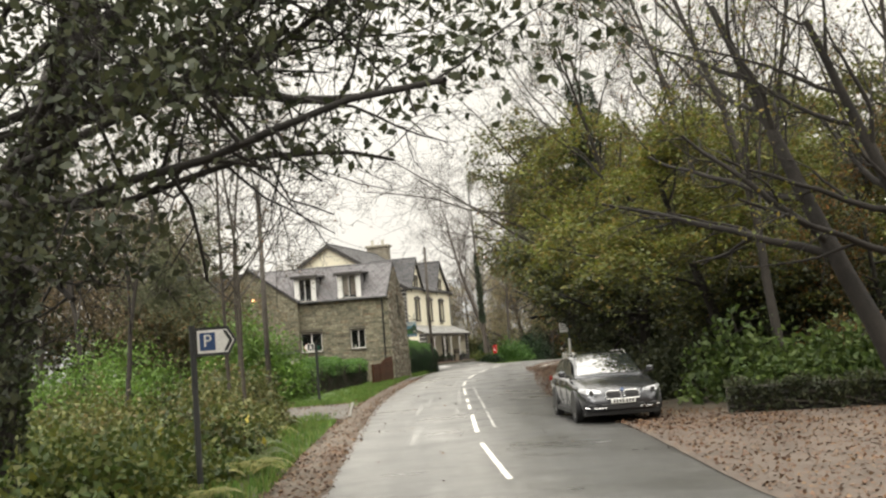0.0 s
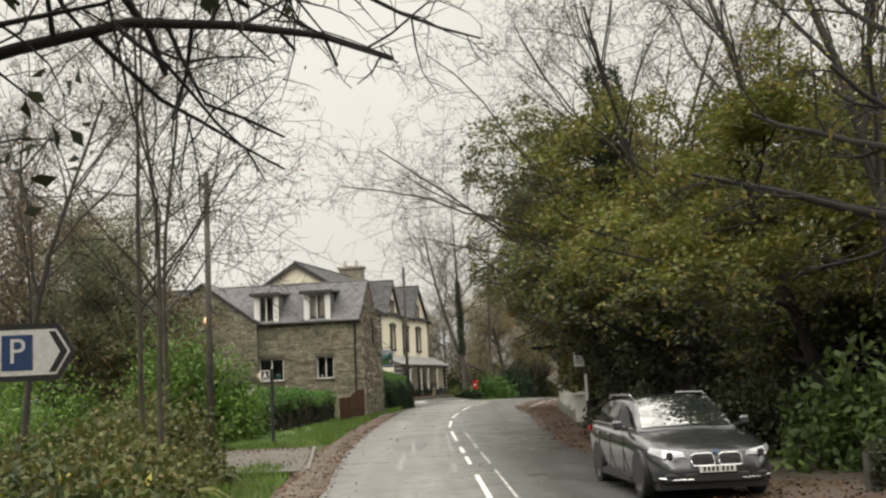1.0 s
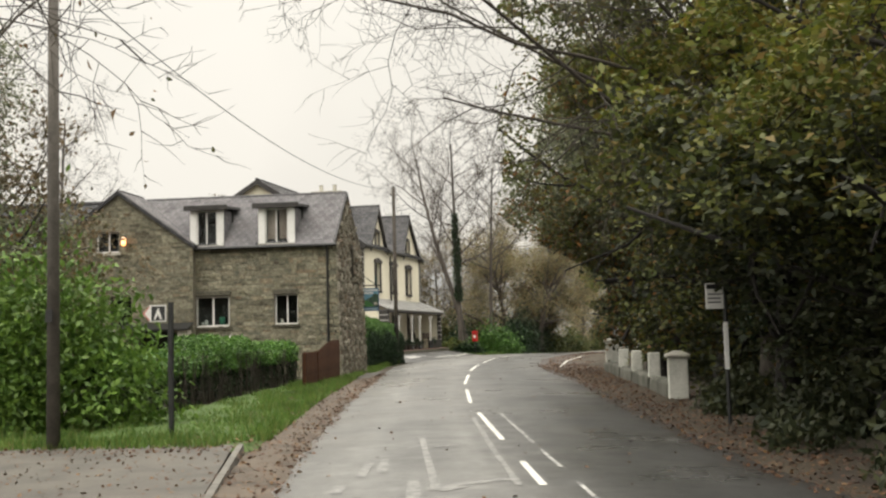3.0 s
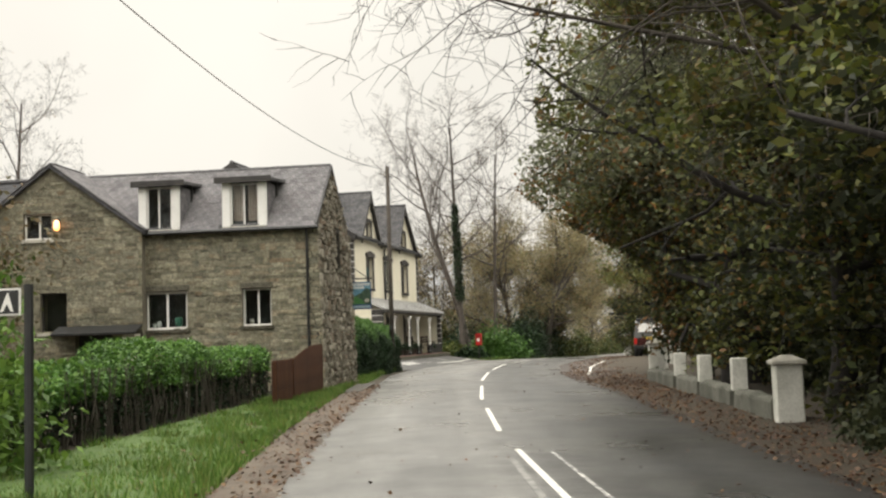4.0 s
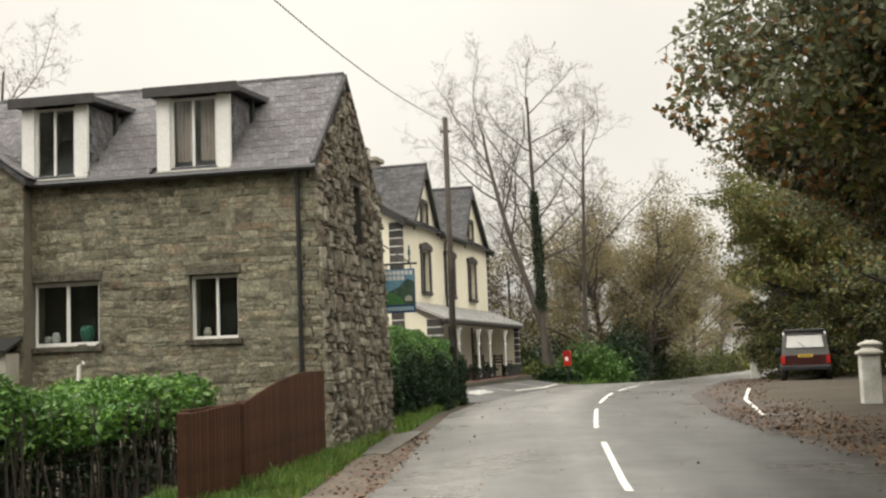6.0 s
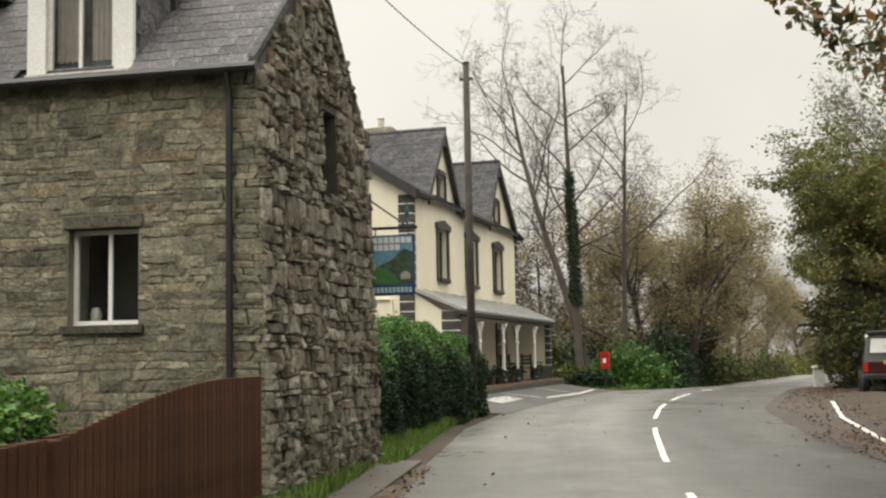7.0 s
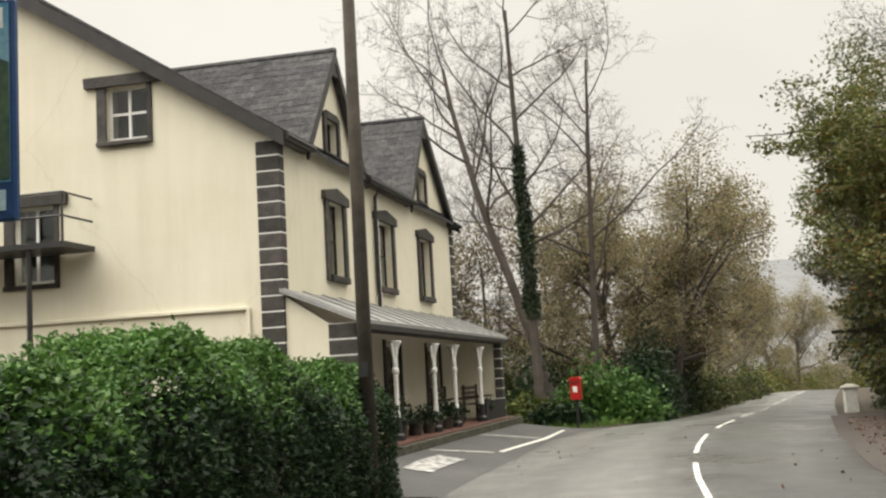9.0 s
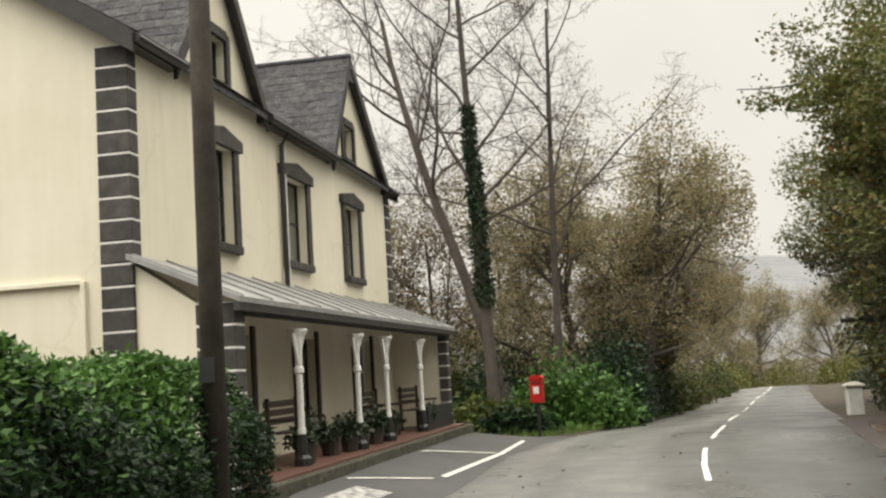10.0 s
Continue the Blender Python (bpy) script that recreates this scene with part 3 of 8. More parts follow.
for name, label, x, prof, tint in (("jug", "white jug on the inside of the window sill", -18.6, [(0.05, 0), (0.075, 0.06), (0.06, 0.14), (0.045, 0.18)], (0.6, 0.6, 0.57)), ("vase", "green vase on the inside of the window sill", -18.02, [(0.07, 0), (0.11, 0.1), (0.12, 0.2), (0.08, 0.28)], (0.03, 0.14, 0.09)), ("jar", "pale jar on the inside of the window sill", -18.75, [(0.05, 0), (0.055, 0.1), (0.04, 0.12)], (0.5, 0.5, 0.46)), ("jug", "pale jug on the inside of the window sill", -15.85, [(0.05, 0), (0.065, 0.08), (0.04, 0.16)], (0.45, 0.42, 0.36))):
    ornament = thing(name, label, "ornament", pose(x, SY + 0.24, 2.36))
    part("body", Geo().lathe(0, 0, prof, 12), simple("glazed_" + name, tint, tuple(c * 1.2 for c in tint), 9, 0.3), ornament, smooth=True)
part("inner_sill", Geo().box(-18.93, SY + 0.17, 2.3, -17.68, SY + 0.4, 2.358), mat_white, stone_house)
part("inner_sill", Geo().box(-16.06, SY + 0.19, 2.32, -15.22, SY + 0.4, 2.358), mat_white, stone_house)
# lean-to porch opening at the foot of the wing
g = Geo()
g.box(-19.3, SY - 0.75, 0.2, -18.95, SY - 0.34, 2.2)
part("porch_pier", g, mat_sill, stone_house, "pale rendered pier")
g = Geo()
g.prism([(-21.4, SY - 0.85, 2.2), (-18.9, SY - 0.85, 2.2), (-18.9, SY - 0.3, 2.42), (-21.4, SY - 0.3, 2.42)], (0, 0, 0.05))
part("porch_roof", g, mat_gutter, stone_house, "dark felted porch roof")
# near-black sheet for the shade inside the porch opening
part("porch_back", Geo().box(-20.9, SY - 0.05, 0.2, -19.3, SY, 2.2), mat_room_dark, stone_house)

# roof
RK = Vector((0, SYM - SY, SRIDGE - SEAVE)).normalized()
g = Geo()
g.prism([(SX - 0.24, SY - 0.12, SEAVE - 0.1), (SX - 0.24, SYM, SRIDGE - 0.02), (SX - 0.24, SYB + 0.12, SEAVE - 0.1), (SX - 0.24, SYB + 0.12, SEAVE - 0.02), (SX - 0.24, SYM, SRIDGE + 0.06), (SX - 0.24, SY - 0.12, SEAVE - 0.02)], (-16.0, 0, 0))
part("roof_deck", g, mat_slate_dark, stone_house)


def off_dormer(a, b):
    x = SX - 0.2 - a
    return not any(x0 < x < x1 for x0, x1 in ((-19.1, -17.85), (-16.6, -15.28)) if b < 2.0) and x > -21.6 + 0 * b or x < -24.5


slates("roof_slating", stone_house, Vector((SX - 0.2, SY - 0.14, SEAVE - 0.02)), Vector((-1, 0, 0)), RK, 32, 14, 0.28, 0.215, mat_slate, off_dormer, lambda c: True)
part("ridge", Geo().tube([(SX - 0.2, SYM, SRIDGE + 0.08), (-30, SYM, SRIDGE + 0.08)], [0.08, 0.08], 8), mat_slate_dark, stone_house)
part("verge", Geo().prism([(SX - 0.24, SY - 0.1, SEAVE - 0.03), (SX - 0.24, SYM, SRIDGE + 0.0), (SX - 0.24, SYB + 0.04, SEAVE - 0.03), (SX - 0.24, SYB + 0.04, SEAVE + 0.07), (SX - 0.24, SYM, SRIDGE + 0.12), (SX - 0.24, SY - 0.1, SEAVE + 0.07)], (0.09, 0, 0)), mat_slate_dark, stone_house)
part("gutter", Geo().tube([(SX - 0.1, SY - 0.17, SEAVE - 0.06), (-18.95, SY - 0.17, SEAVE - 0.06)], [0.06, 0.06], 8), mat_gutter, stone_house, "black gutter")
part("downpipe", Geo().tube([(SX - 0.45, SY - 0.17, SEAVE - 0.08), (SX - 0.45, SY - 0.08, SEAVE - 0.35), (SX - 0.45, SY - 0.08, 0.4)], [0.04] * 3, 8), mat_gutter, stone_house, "black downpipe")
# wing roof: two slopes falling to its sides, running back into the main roof
g = Geo()
for s in (-1, 1):
    e, rdg = -21.6 + s * 2.8, -21.6
    g.prism([(rdg, SY - 0.42, 7.06), (e, SY - 0.42, 5.03), (e, SY - 0.42, 5.13), (rdg, SY - 0.42, 7.16)], (0, 2.6 if s > 0 else 4.2, 0))
part("wing_roof", g, mat_slate_dark, stone_house)
for s in (-1, 1):
    v = Vector((-s * 2.8, 0, 2.03))
    slates("wing_slating", stone_house, Vector((-21.6 + s * 2.8, SY - 0.42, 5.14)), Vector((0, 1, 0)), v, 8, 16, 0.3, 0.215, mat_slate, seed=5)
# dormers
for k, (x0, x1) in enumerate(((-19.05, -17.9), (-16.56, -15.33))):
    z0, z1, yb = 5.16, 6.42, SY + 1.5
    def p_dorm(u, z, out):
        return (u, SY + 0.02 - out, z)
    dm = part("dormer", Geo().prism([(x0 - 0.2, SY - 0.14, z1 + 0.02), (x1 + 0.2, SY - 0.14, z1 + 0.02), (x1 + 0.2, SY - 0.14, z1 + 0.11), (x0 - 0.2, SY - 0.14, z1 + 0.13)], (0, 1.75, 0.12)), mat_slate_dark, stone_house, "small dormer with slate-hung cheeks")
    for xc in (x0 - 0.02, x1 - 0.2):
        part("dormer_cheek", Geo().box(xc, SY + 0.05, z0, xc + 0.22, yb, z1 + 0.02), mat_slate_dark, dm, "slate-hung cheek")
        for i in range(7):
            for j in range(6):
                part("hung_slate", Geo().box(xc - 0.012 if xc < x0 else xc + 0.22, SY + 0.06 + j * 0.2 + (0.1 if i % 2 else 0), z0 + 0.1 + i * 0.165, xc if xc < x0 else xc + 0.234, SY + 0.25 + j * 0.2 + (0.1 if i % 2 else 0), z0 + 0.26 + i * 0.165), mat_slate, dm)
    part("dormer_post", Geo().soft(x0 - 0.04, SY - 0.02, z0, x0 + 0.2, SY + 0.05, z1), mat_white, dm, "white painted post")
    part("dormer_post", Geo().soft(x1 - 0.2, SY - 0.02, z0, x1 + 0.04, SY + 0.05, z1), mat_white, dm, "white painted post")
    part("dormer_sill", Geo().soft(x0 - 0.05, SY - 0.06, z0 - 0.07, x1 + 0.05, SY + 0.05, z0), mat_sill, dm)
    part("dormer_fascia", Geo().soft(x0 - 0.22, SY - 0.17, z1 - 0.02, x1 + 0.22, SY - 0.12, z1 + 0.16, 0.008), mat_dark, dm, "dark ragged dormer edge")
    wnd = window("dormer_window", stone_house, p_dorm, x0 + 0.2, z0 + 0.02, x1 - 0.2, z1 - 0.02, mat_white, bars=((x0 + x1) / 2 - 0.02,), deep=0.02, fw=0.045, sill=False, curtain=k == 1, back=0.9)

# ---- cream house with gables and veranda, in its own frame: x out of the facade, y along it ----
HL = 13.69
house_m = pose(-16.925, 82.253, 0, 0, 0, -4.12)
cream_house = thing("cream_house", "cream rendered house with dark quoins, gables and veranda", "house", house_m)


def p_fac(u, z, out):
    return (out, u, z)


def p_side(u, z, out):
    return (u, -out, z)


FAC_WIN = [(2.6, 4.3, 3.52, 5.8), (6.02, 4.3, 7.2, 5.82), (9.82, 4.3, 10.9, 5.82)]
FAC_ATT = [(2.68, 6.8, 3.38, 7.5), (10.0, 6.84, 10.72, 7.55)]
FAC_GF = [(6.2, 1.0, 7.35, 2.95), (10.0, 1.55, 11.35, 2.95), (2.8, 1.5, 4.0, 2.95)]
SIDE_WIN = [(-3.32, 6.84, -2.5, 7.86), (-5.3, 4.3, -4.45, 5.75)]
GABLES = [(1.3, 3.03, 4.76, 8.84), (8.8, 10.33, 13.2, 8.97)]
EAVE = 6.66
for a, b, c, d in wall_pieces(0, HL, 0.2, EAVE, FAC_WIN + FAC_GF):
    part("facade_wall", Geo().box(-0.4, a, b, 0, c, d), mat_cream, cream_house)
for (y0, ym, y1, za), q in zip(GABLES, FAC_ATT):
    k0, k1 = (za - EAVE) / (ym - y0), (za - EAVE) / (y1 - ym)
    h = lambda y: EAVE + ((y - y0) * k0 if y < ym else (y1 - y) * k1)
    for poly in ([(y0, EAVE), (q[0], EAVE), (q[0], h(q[0]))], [(q[2], EAVE), (y1, EAVE), (q[2], h(q[2]))], [(q[0], q[3]), (q[2], q[3]), (q[2], h(q[2])), (ym, za), (q[0], h(q[0]))], [(q[0], EAVE), (q[2], EAVE), (q[2], q[1]), (q[0], q[1])]):
        part("facade_wall", Geo().prism([(-0.4, y, z) for y, z in poly], (0.4, 0, 0)), mat_cream, cream_house)
HX, HA = -5.7, 10.2
for a, b, c, d in wall_pieces(-11.4, -0.4, 0.2, EAVE, [(q[0], q[1], q[2], min(q[3], EAVE)) for q in SIDE_WIN]):
    part("side_wall", Geo().box(a, 0, b, c, 0.4, d), mat_cream, cream_house)
hs = lambda x: EAVE + (5.7 - abs(x - HX)) * (HA - EAVE) / 5.7
a, c = SIDE_WIN[0][0], SIDE_WIN[0][2]
for poly in ([(-0.0, EAVE), (c, EAVE), (c, hs(c))], [(c, EAVE), (c, SIDE_WIN[0][1]), (a, SIDE_WIN[0][1]), (a, EAVE)], [(c, SIDE_WIN[0][3]), (c, hs(c)), (a, hs(a)), (a, SIDE_WIN[0][3])],
             [(a, EAVE), (a, hs(a)), (HX, HA), (HX, EAVE)], [(HX, EAVE), (HX, HA), (-11.4, EAVE)]):
    part("side_wall", Geo().prism([(x, 0, z) for x, z in poly], (0, 0.4, 0)), mat_cream, cream_house)
g = Geo()
g.box(-11.4, 0.4, 0.2, -11.0, HL, EAVE).prism([(-0.4, HL - 0.4, 0.2), (-0.4, HL - 0.4, EAVE), (HX, HL - 0.4, HA), (-11.0, HL - 0.4, EAVE), (-11.0, HL - 0.4, 0.2)], (0, 0.4, 0))
part("rear_wall", g, mat_cream, cream_house)
# main roof
sl = (HA - EAVE) / 5.7
OV = 0.2
g = Geo()
for s in (1, -1):
    e = HX + s * (5.7 + OV)
    ze = EAVE - OV * sl
    g.prism([(HX, -0.2, HA), (e, -0.2, ze), (e, -0.2, ze + 0.11), (HX, -0.2, HA + 0.11)], (0, HL + 0.4, 0))
part("main_roof", g, mat_slate_dark, cream_house, "dark wet slate roof")
slates("roof_slating", cream_house, Vector((OV, -0.2, EAVE - OV * sl + 0.11)), Vector((0, 1, 0)), Vector((-5.9, 0, 5.9 * sl)), 47, 29, 0.3, 0.238, mat_slate_dark, seed=8)
part("ridge_tile", Geo().tube([(HX, -0.22, HA + 0.13), (HX, HL + 0.22, HA + 0.13)], [0.09, 0.09], 8), mat_slate_dark, cream_house)
for yb in (-0.26, HL + 0.2):
    g = Geo()
    for s in (1, -1):
        e = HX + s * (5.7 + OV + 0.03)
        ze = EAVE - (OV + 0.03) * sl
        g.prism([(HX, yb, HA - 0.16), (e, yb, ze - 0.16), (e, yb, ze + 0.12), (HX, yb, HA + 0.12)], (0, 0.06, 0))
    part("bargeboard", g, mat_dark, cream_house, "dark wet bargeboard")
for y0, y1 in ((-0.2, GABLES[0][0]), (GABLES[0][2], GABLES[1][0]), (GABLES[1][2], HL + 0.2)):
    part("eave_soffit", Geo().box(0.0, y0, EAVE - 0.16, OV - 0.02, y1, EAVE - 0.05), mat_dark, cream_house)
    part("gutter", Geo().tube([(OV + 0.05, y0, EAVE - 0.1), (OV + 0.05, y1, EAVE - 0.1)], [0.065, 0.065], 8), mat_gutter, cream_house)
for y0, ym, y1, za in GABLES:
    back = -(za - EAVE) / sl - 0.3
    g = Geo()
    for e in (y0, y1):
        k = (za - EAVE) / abs(ym - e)
        d = 0.12 if e < ym else -0.12
        g.prism([(0.17, ym, za), (0.17, e - d, EAVE - 0.12 * k), (0.17, e - d, EAVE - 0.12 * k + 0.11), (0.17, ym, za + 0.11)], (back - 0.17, 0, 0))
    part("gable_roof", g, mat_slate_dark, cream_house)
    part("ridge_tile", Geo().tube([(0.2, ym, za + 0.12), (back, ym, za + 0.12)], [0.075, 0.075], 8), mat_slate_dark, cream_house)
    for e in (y0, y1):
        k = (za - EAVE) / abs(ym - e)
        d = 0.12 if e < ym else -0.12
        v = Vector((0, ym - e + d, za - EAVE + 0.12 * k))
        nn = int(v.length / 0.2)
        slates("gable_slating", cream_house, Vector((0.19, e - d, EAVE - 0.12 * k + 0.11)), Vector((-1, 0, 0)), v, 14, nn, 0.3, v.length / nn, mat_slate_dark, (lambda aa, bb, L=v.length, bk=back: aa < 0.3 + (0.15 + bb / L) * -bk * 1.0), seed=9)
        g = Geo()
        g.prism([(0.13, ym, za - 0.13), (0.13, e - d, EAVE - 0.12 * k - 0.15), (0.13, e - d, EAVE - 0.12 * k + 0.12), (0.13, ym, za + 0.14)], (0.06, 0, 0))
        part("bargeboard", g, mat_dark, cream_house, "dark wet bargeboard")
    part("finial_brace", Geo().prism([(0.12, ym - 0.2, za - 0.42), (0.12, ym + 0.26, za - 0.42), (0.12, ym, za - 0.1)], (0.05, 0, 0)), mat_dark, cream_house)
# windows with dark surrounds
for i, (a, b, c, d) in enumerate(FAC_WIN):
    window("window_frame", cream_house, p_fac, a, b, c, d, mat_dark, bars=((a + c) / 2,), rails=((b + d) / 2,), deep=0.14, fw=0.05, sill=False)
    for q in (a - 0.2, c):
        part("window_jamb", Geo().soft(0.004, q, b - 0.12, 0.06, q + 0.2, d), mat_quoin, cream_house, "dark painted window surround")
    part("window_hood", Geo().prism([(0.004, a - 0.3, d), (0.004, c + 0.3, d), (0.004, c + 0.3, d + 0.17), (0.004, (a + c) / 2, d + 0.3), (0.004, a - 0.3, d + 0.17)], (0.09, 0, 0)), mat_quoin, cream_house, "dark stone hood")
    part("window_sill", Geo().soft(0.004, a - 0.1, b - 0.13, 0.12, c + 0.1, b, 0.012), mat_quoin, cream_house)
for a, b, c, d in FAC_ATT:
    window("window_frame", cream_house, p_fac, a, b, c, d, mat_dark, bars=((a + c) / 2,), deep=0.12, fw=0.05, sill=False)
    g = Geo().box(0.004, a - 0.14, b - 0.1, 0.06, a, d + 0.12).box(0.004, c, b - 0.1, 0.06, c + 0.14, d + 0.12).box(0.004, a, d, 0.07, c, d + 0.16).box(0.004, a, b - 0.1, 0.08, c, b)
    part("window_surround", g, mat_quoin, cream_house)
for a, b, c, d in FAC_GF:
    window("window_frame", cream_house, p_fac, a, b, c, d, mat_dark if b < 1.2 else mat_white, bars=((a + c) / 2,), rails=(b + (d - b) * 0.55,), deep=0.14, fw=0.06, sill=b > 1.2, sill_mat=mat_quoin)
    for q in (a - 0.16, c):
        part("window_jamb", Geo().soft(0.004, q, b, 0.05, q + 0.16, d + 0.14), mat_quoin, cream_house)
for a, b, c, d in SIDE_WIN:
    window("window_frame", cream_house, p_side, a, b, c, d, mat_white, bars=((a + c) / 2,), rails=((b + d) / 2,), deep=0.1, fw=0.06, sill=False)
    for q, w in ((a - 0.2, 0.2), (c, 0.1)):
        part("window_jamb", Geo().soft(q, -0.05, b - 0.08, q + w, -0.004, d), mat_quoin, cream_house, "dark painted window surround")
    part("window_hood", Geo().prism([(a - 0.42, -0.004, d), (c + 0.28, -0.004, d), (c + 0.3, -0.004, d + 0.2), (a - 0.44, -0.004, d + 0.2)], (0, -0.09, 0)), mat_quoin, cream_house)
    part("window_sill", Geo().soft(a - 0.2, -0.1, b - 0.1, c + 0.1, -0.004, b - 0.02), mat_quoin, cream_house)


def quoins(x0, x1, y0, y1, z0, z1, skip_joint=False):
    """A column of dark corner blocks with pale joints standing a little proud."""
    part("quoin_joint", Geo().box(x0 + 0.01, y0 + 0.01, z0, x1 - 0.01, y1 - 0.01, z1), mat_white, cream_house)
    n = round((z1 - z0) / 0.285)
    h = (z1 - z0) / n
    for i in range(n):
        part("quoin", Geo().soft(x0, y0, z0 + i * h + 0.012, x1, y1, z0 + (i + 1) * h - 0.012, 0.012), mat_quoin, cream_house)


quoins(-0.39, 0.05, -0.05, 0.2, 0.4, EAVE - 0.12)
quoins(-0.3, 0.05, HL - 0.3, HL + 0.05, 3.9, EAVE - 0.1)
part("string_course", Geo().soft(-11.3, -0.07, 3.53, -0.66, -0.004, 3.6).soft(-0.67, -0.07, 2.6, -0.6, -0.004, 3.58), mat_cream, cream_house)
part("downpipe", Geo().tube([(0.24, 5.75, EAVE - 0.12), (0.08, 5.75, EAVE - 0.35), (0.08, 5.75, 3.8)], [0.045] * 3, 8), mat_gutter, cream_house)
part("downpipe", Geo().tube([(0.06, 5.93, EAVE - 0.4), (0.06, 5.93, 3.9)], [0.03, 0.03], 8), mat_white, cream_house)
# chimney on the far end of the ridge
g = Geo().soft(-6.6, HL - 1.3, 9.4, -4.8, HL - 0.4, 10.95, 0.02).soft(-6.72, HL - 1.42, 10.95, -4.68, HL - 0.28, 11.15, 0.02)
ch = part("chimney", g, mat_gstone, cream_house, "squat stone chimney stack")
for x in (-6.2, -5.3):
    part("chimney_pot", Geo().lathe(x, HL - 0.85, [(0.17, 11.14), (0.14, 11.2), (0.13, 11.55), (0.16, 11.6)], 10), mat_sill, ch)
# veranda: lean-to roof on slim columns between two end walls
VD, VZ0, VZ1, FLOOR = 1.28, 3.86, 3.24, 1.0
g = Geo().prism([(0.0, -0.15, VZ0), (VD + 0.17, -0.15, VZ1), (VD + 0.17, -0.15, VZ1 - 0.07), (0.0, -0.15, VZ0 - 0.07)], (0, HL + 0.4, 0))
mat_sheet = simple("grey_sheet_roof", (0.24, 0.24, 0.235), (0.36, 0.355, 0.34), 2.5, 0.45, 0, 0.2, 30)
part("veranda_roof", g, mat_sheet, cream_house, "grey sheet veranda roof")
for i in range(14):
    y = -0.05 + i * (HL + 0.2) / 13
    part("roof_roll", Geo().prism([(0.0, y, VZ0 + 0.004), (VD + 0.17, y, VZ1 + 0.004), (VD + 0.17, y, VZ1 + 0.03), (0.0, y, VZ0 + 0.03)], (0, 0.05, 0)), mat_sheet, cream_house)
# unseen white underside, added to throw more light into the veranda
part("veranda_ceiling", Geo().prism([(0.004, 0.3, VZ0 - 0.09), (VD - 0.09, 0.3, VZ1 + 0.10), (VD - 0.09, 0.3, VZ1 + 0.08), (0.004, 0.3, VZ0 - 0.11)], (0, HL - 0.6, 0)), mat_white, cream_house, "white sheet added under the roof to brighten the veranda")
part("veranda_fascia", Geo().box(VD + 0.09, -0.15, VZ1 - 0.17, VD + 0.16, HL + 0.25, VZ1 - 0.05), mat_dark, cream_house, "dark fascia and gutter")
part("veranda_beam", Geo().box(VD - 0.08, 0.3, VZ1 - 0.2, VD + 0.06, HL - 0.1, VZ1 - 0.08), mat_dark, cream_house)
for y0, y1 in ((0.0, 0.3), (HL - 0.3, HL)):
    part("veranda_end_wall", Geo().prism([(0.0, y0, 0.3), (VD - (0.45 if y0 < 1 else 0.16), y0, 0.3), (VD - (0.45 if y0 < 1 else 0.16), y0, VZ1 - 0.04), (0.0, y0, VZ0 - 0.1)], (0, y1 - y0, 0)), mat_cream, cream_house)
    quoins(VD - (0.45 if y0 < 1 else 0.16), VD + 0.05, y0 - 0.03, y1 + 0.03, 0.4, VZ1 - 0.05)
for y in (2.5, 5.6, 7.6, 10.55):
    col = part("veranda_column", Geo().lathe(VD, y, [(0.062, 1.44), (0.062, 1.5), (0.05, 1.54), (0.05, 2.28), (0.075, 2.3), (0.075, 2.36), (0.052, 2.4), (0.055, 2.62), (0.10, 2.8), (0.15, 2.88), (0.15, 2.92)], 12), mat_white, cream_house, "slim white cast iron column", smooth=False)
    part("column_base", Geo().lathe(VD, y, [(0.13, FLOOR), (0.13, 1.1), (0.085, 1.15), (0.075, 1.44)], 10), mat_gutter, col, "black painted base")
    g = Geo()
    for s in (-1, 1):
        g.prism([(VD - 0.015, y + s * 0.05, 2.42), (VD - 0.015, y + s * 0.05, 2.86), (VD - 0.015, y + s * 0.24, 2.86)], (0.03, 0, 0))
    part("column_bracket", g, mat_white, col)
part("veranda_floor", Geo().box(0.02, 0.0, 0.2, VD + 0.35, HL, FLOOR - 0.004), simple("red_tile_floor", (0.10, 0.04, 0.03), (0.16, 0.075, 0.055), 5, 0.5), cream_house, "worn red tiled veranda floor")
part("veranda_kerb", Geo().soft(VD + 0.35, -0.1, 0.2, VD + 0.5, HL + 0.1, FLOOR - 0.03, 0.02), mat_wetstone, cream_house, "wet dark stone edge")
# fire escape on the gable side
g = Geo().box(-6.6, -1.1, 4.8, -3.6, -0.05, 4.9)
fe = part("fire_escape", g, mat_gutter, cream_house, "black metal fire escape landing")
for x in (-3.65, -4.6, -5.55, -6.5):
    part("rail_post", Geo().tube([(x, -1.05, 4.9), (x, -1.05, 5.78)], [0.022] * 2, 6), mat_gutter, fe)
for x in (-4.35, -6.4):
    part("support_post", Geo().tube([(x, -1.0, 0.5), (x, -1.0, 4.8)], [0.05] * 2, 6), mat_gutter, fe)
for z in (5.36, 5.78):
    part("rail", Geo().tube([(-3.65, -0.05, z), (-3.65, -1.05, z), (-6.6, -1.05, z)], [0.022] * 3, 6), mat_gutter, fe)

# ---- road markings ----
CENTRE = [(1.6, 0), (-1.99, 15.7), (-3.26, 21.9), (-6.5, 41), (-7.82, 48.8), (-8.9, 57.4), (-9.45, 63.6), (-9.75, 67), (-10.02, 72), (-10.14, 76.2), (-10.13, 80), (-10.0, 83.5), (-9.74, 87), (-9.4, 90.3), (-8.95, 93.3), (-8.4, 96.7), (-7.27, 104), (-5.73, 112.7), (-4.28, 121.4), (-2.84, 130), (0.3, 147), (2.5, 160), (8.1, 190), (17, 230)]


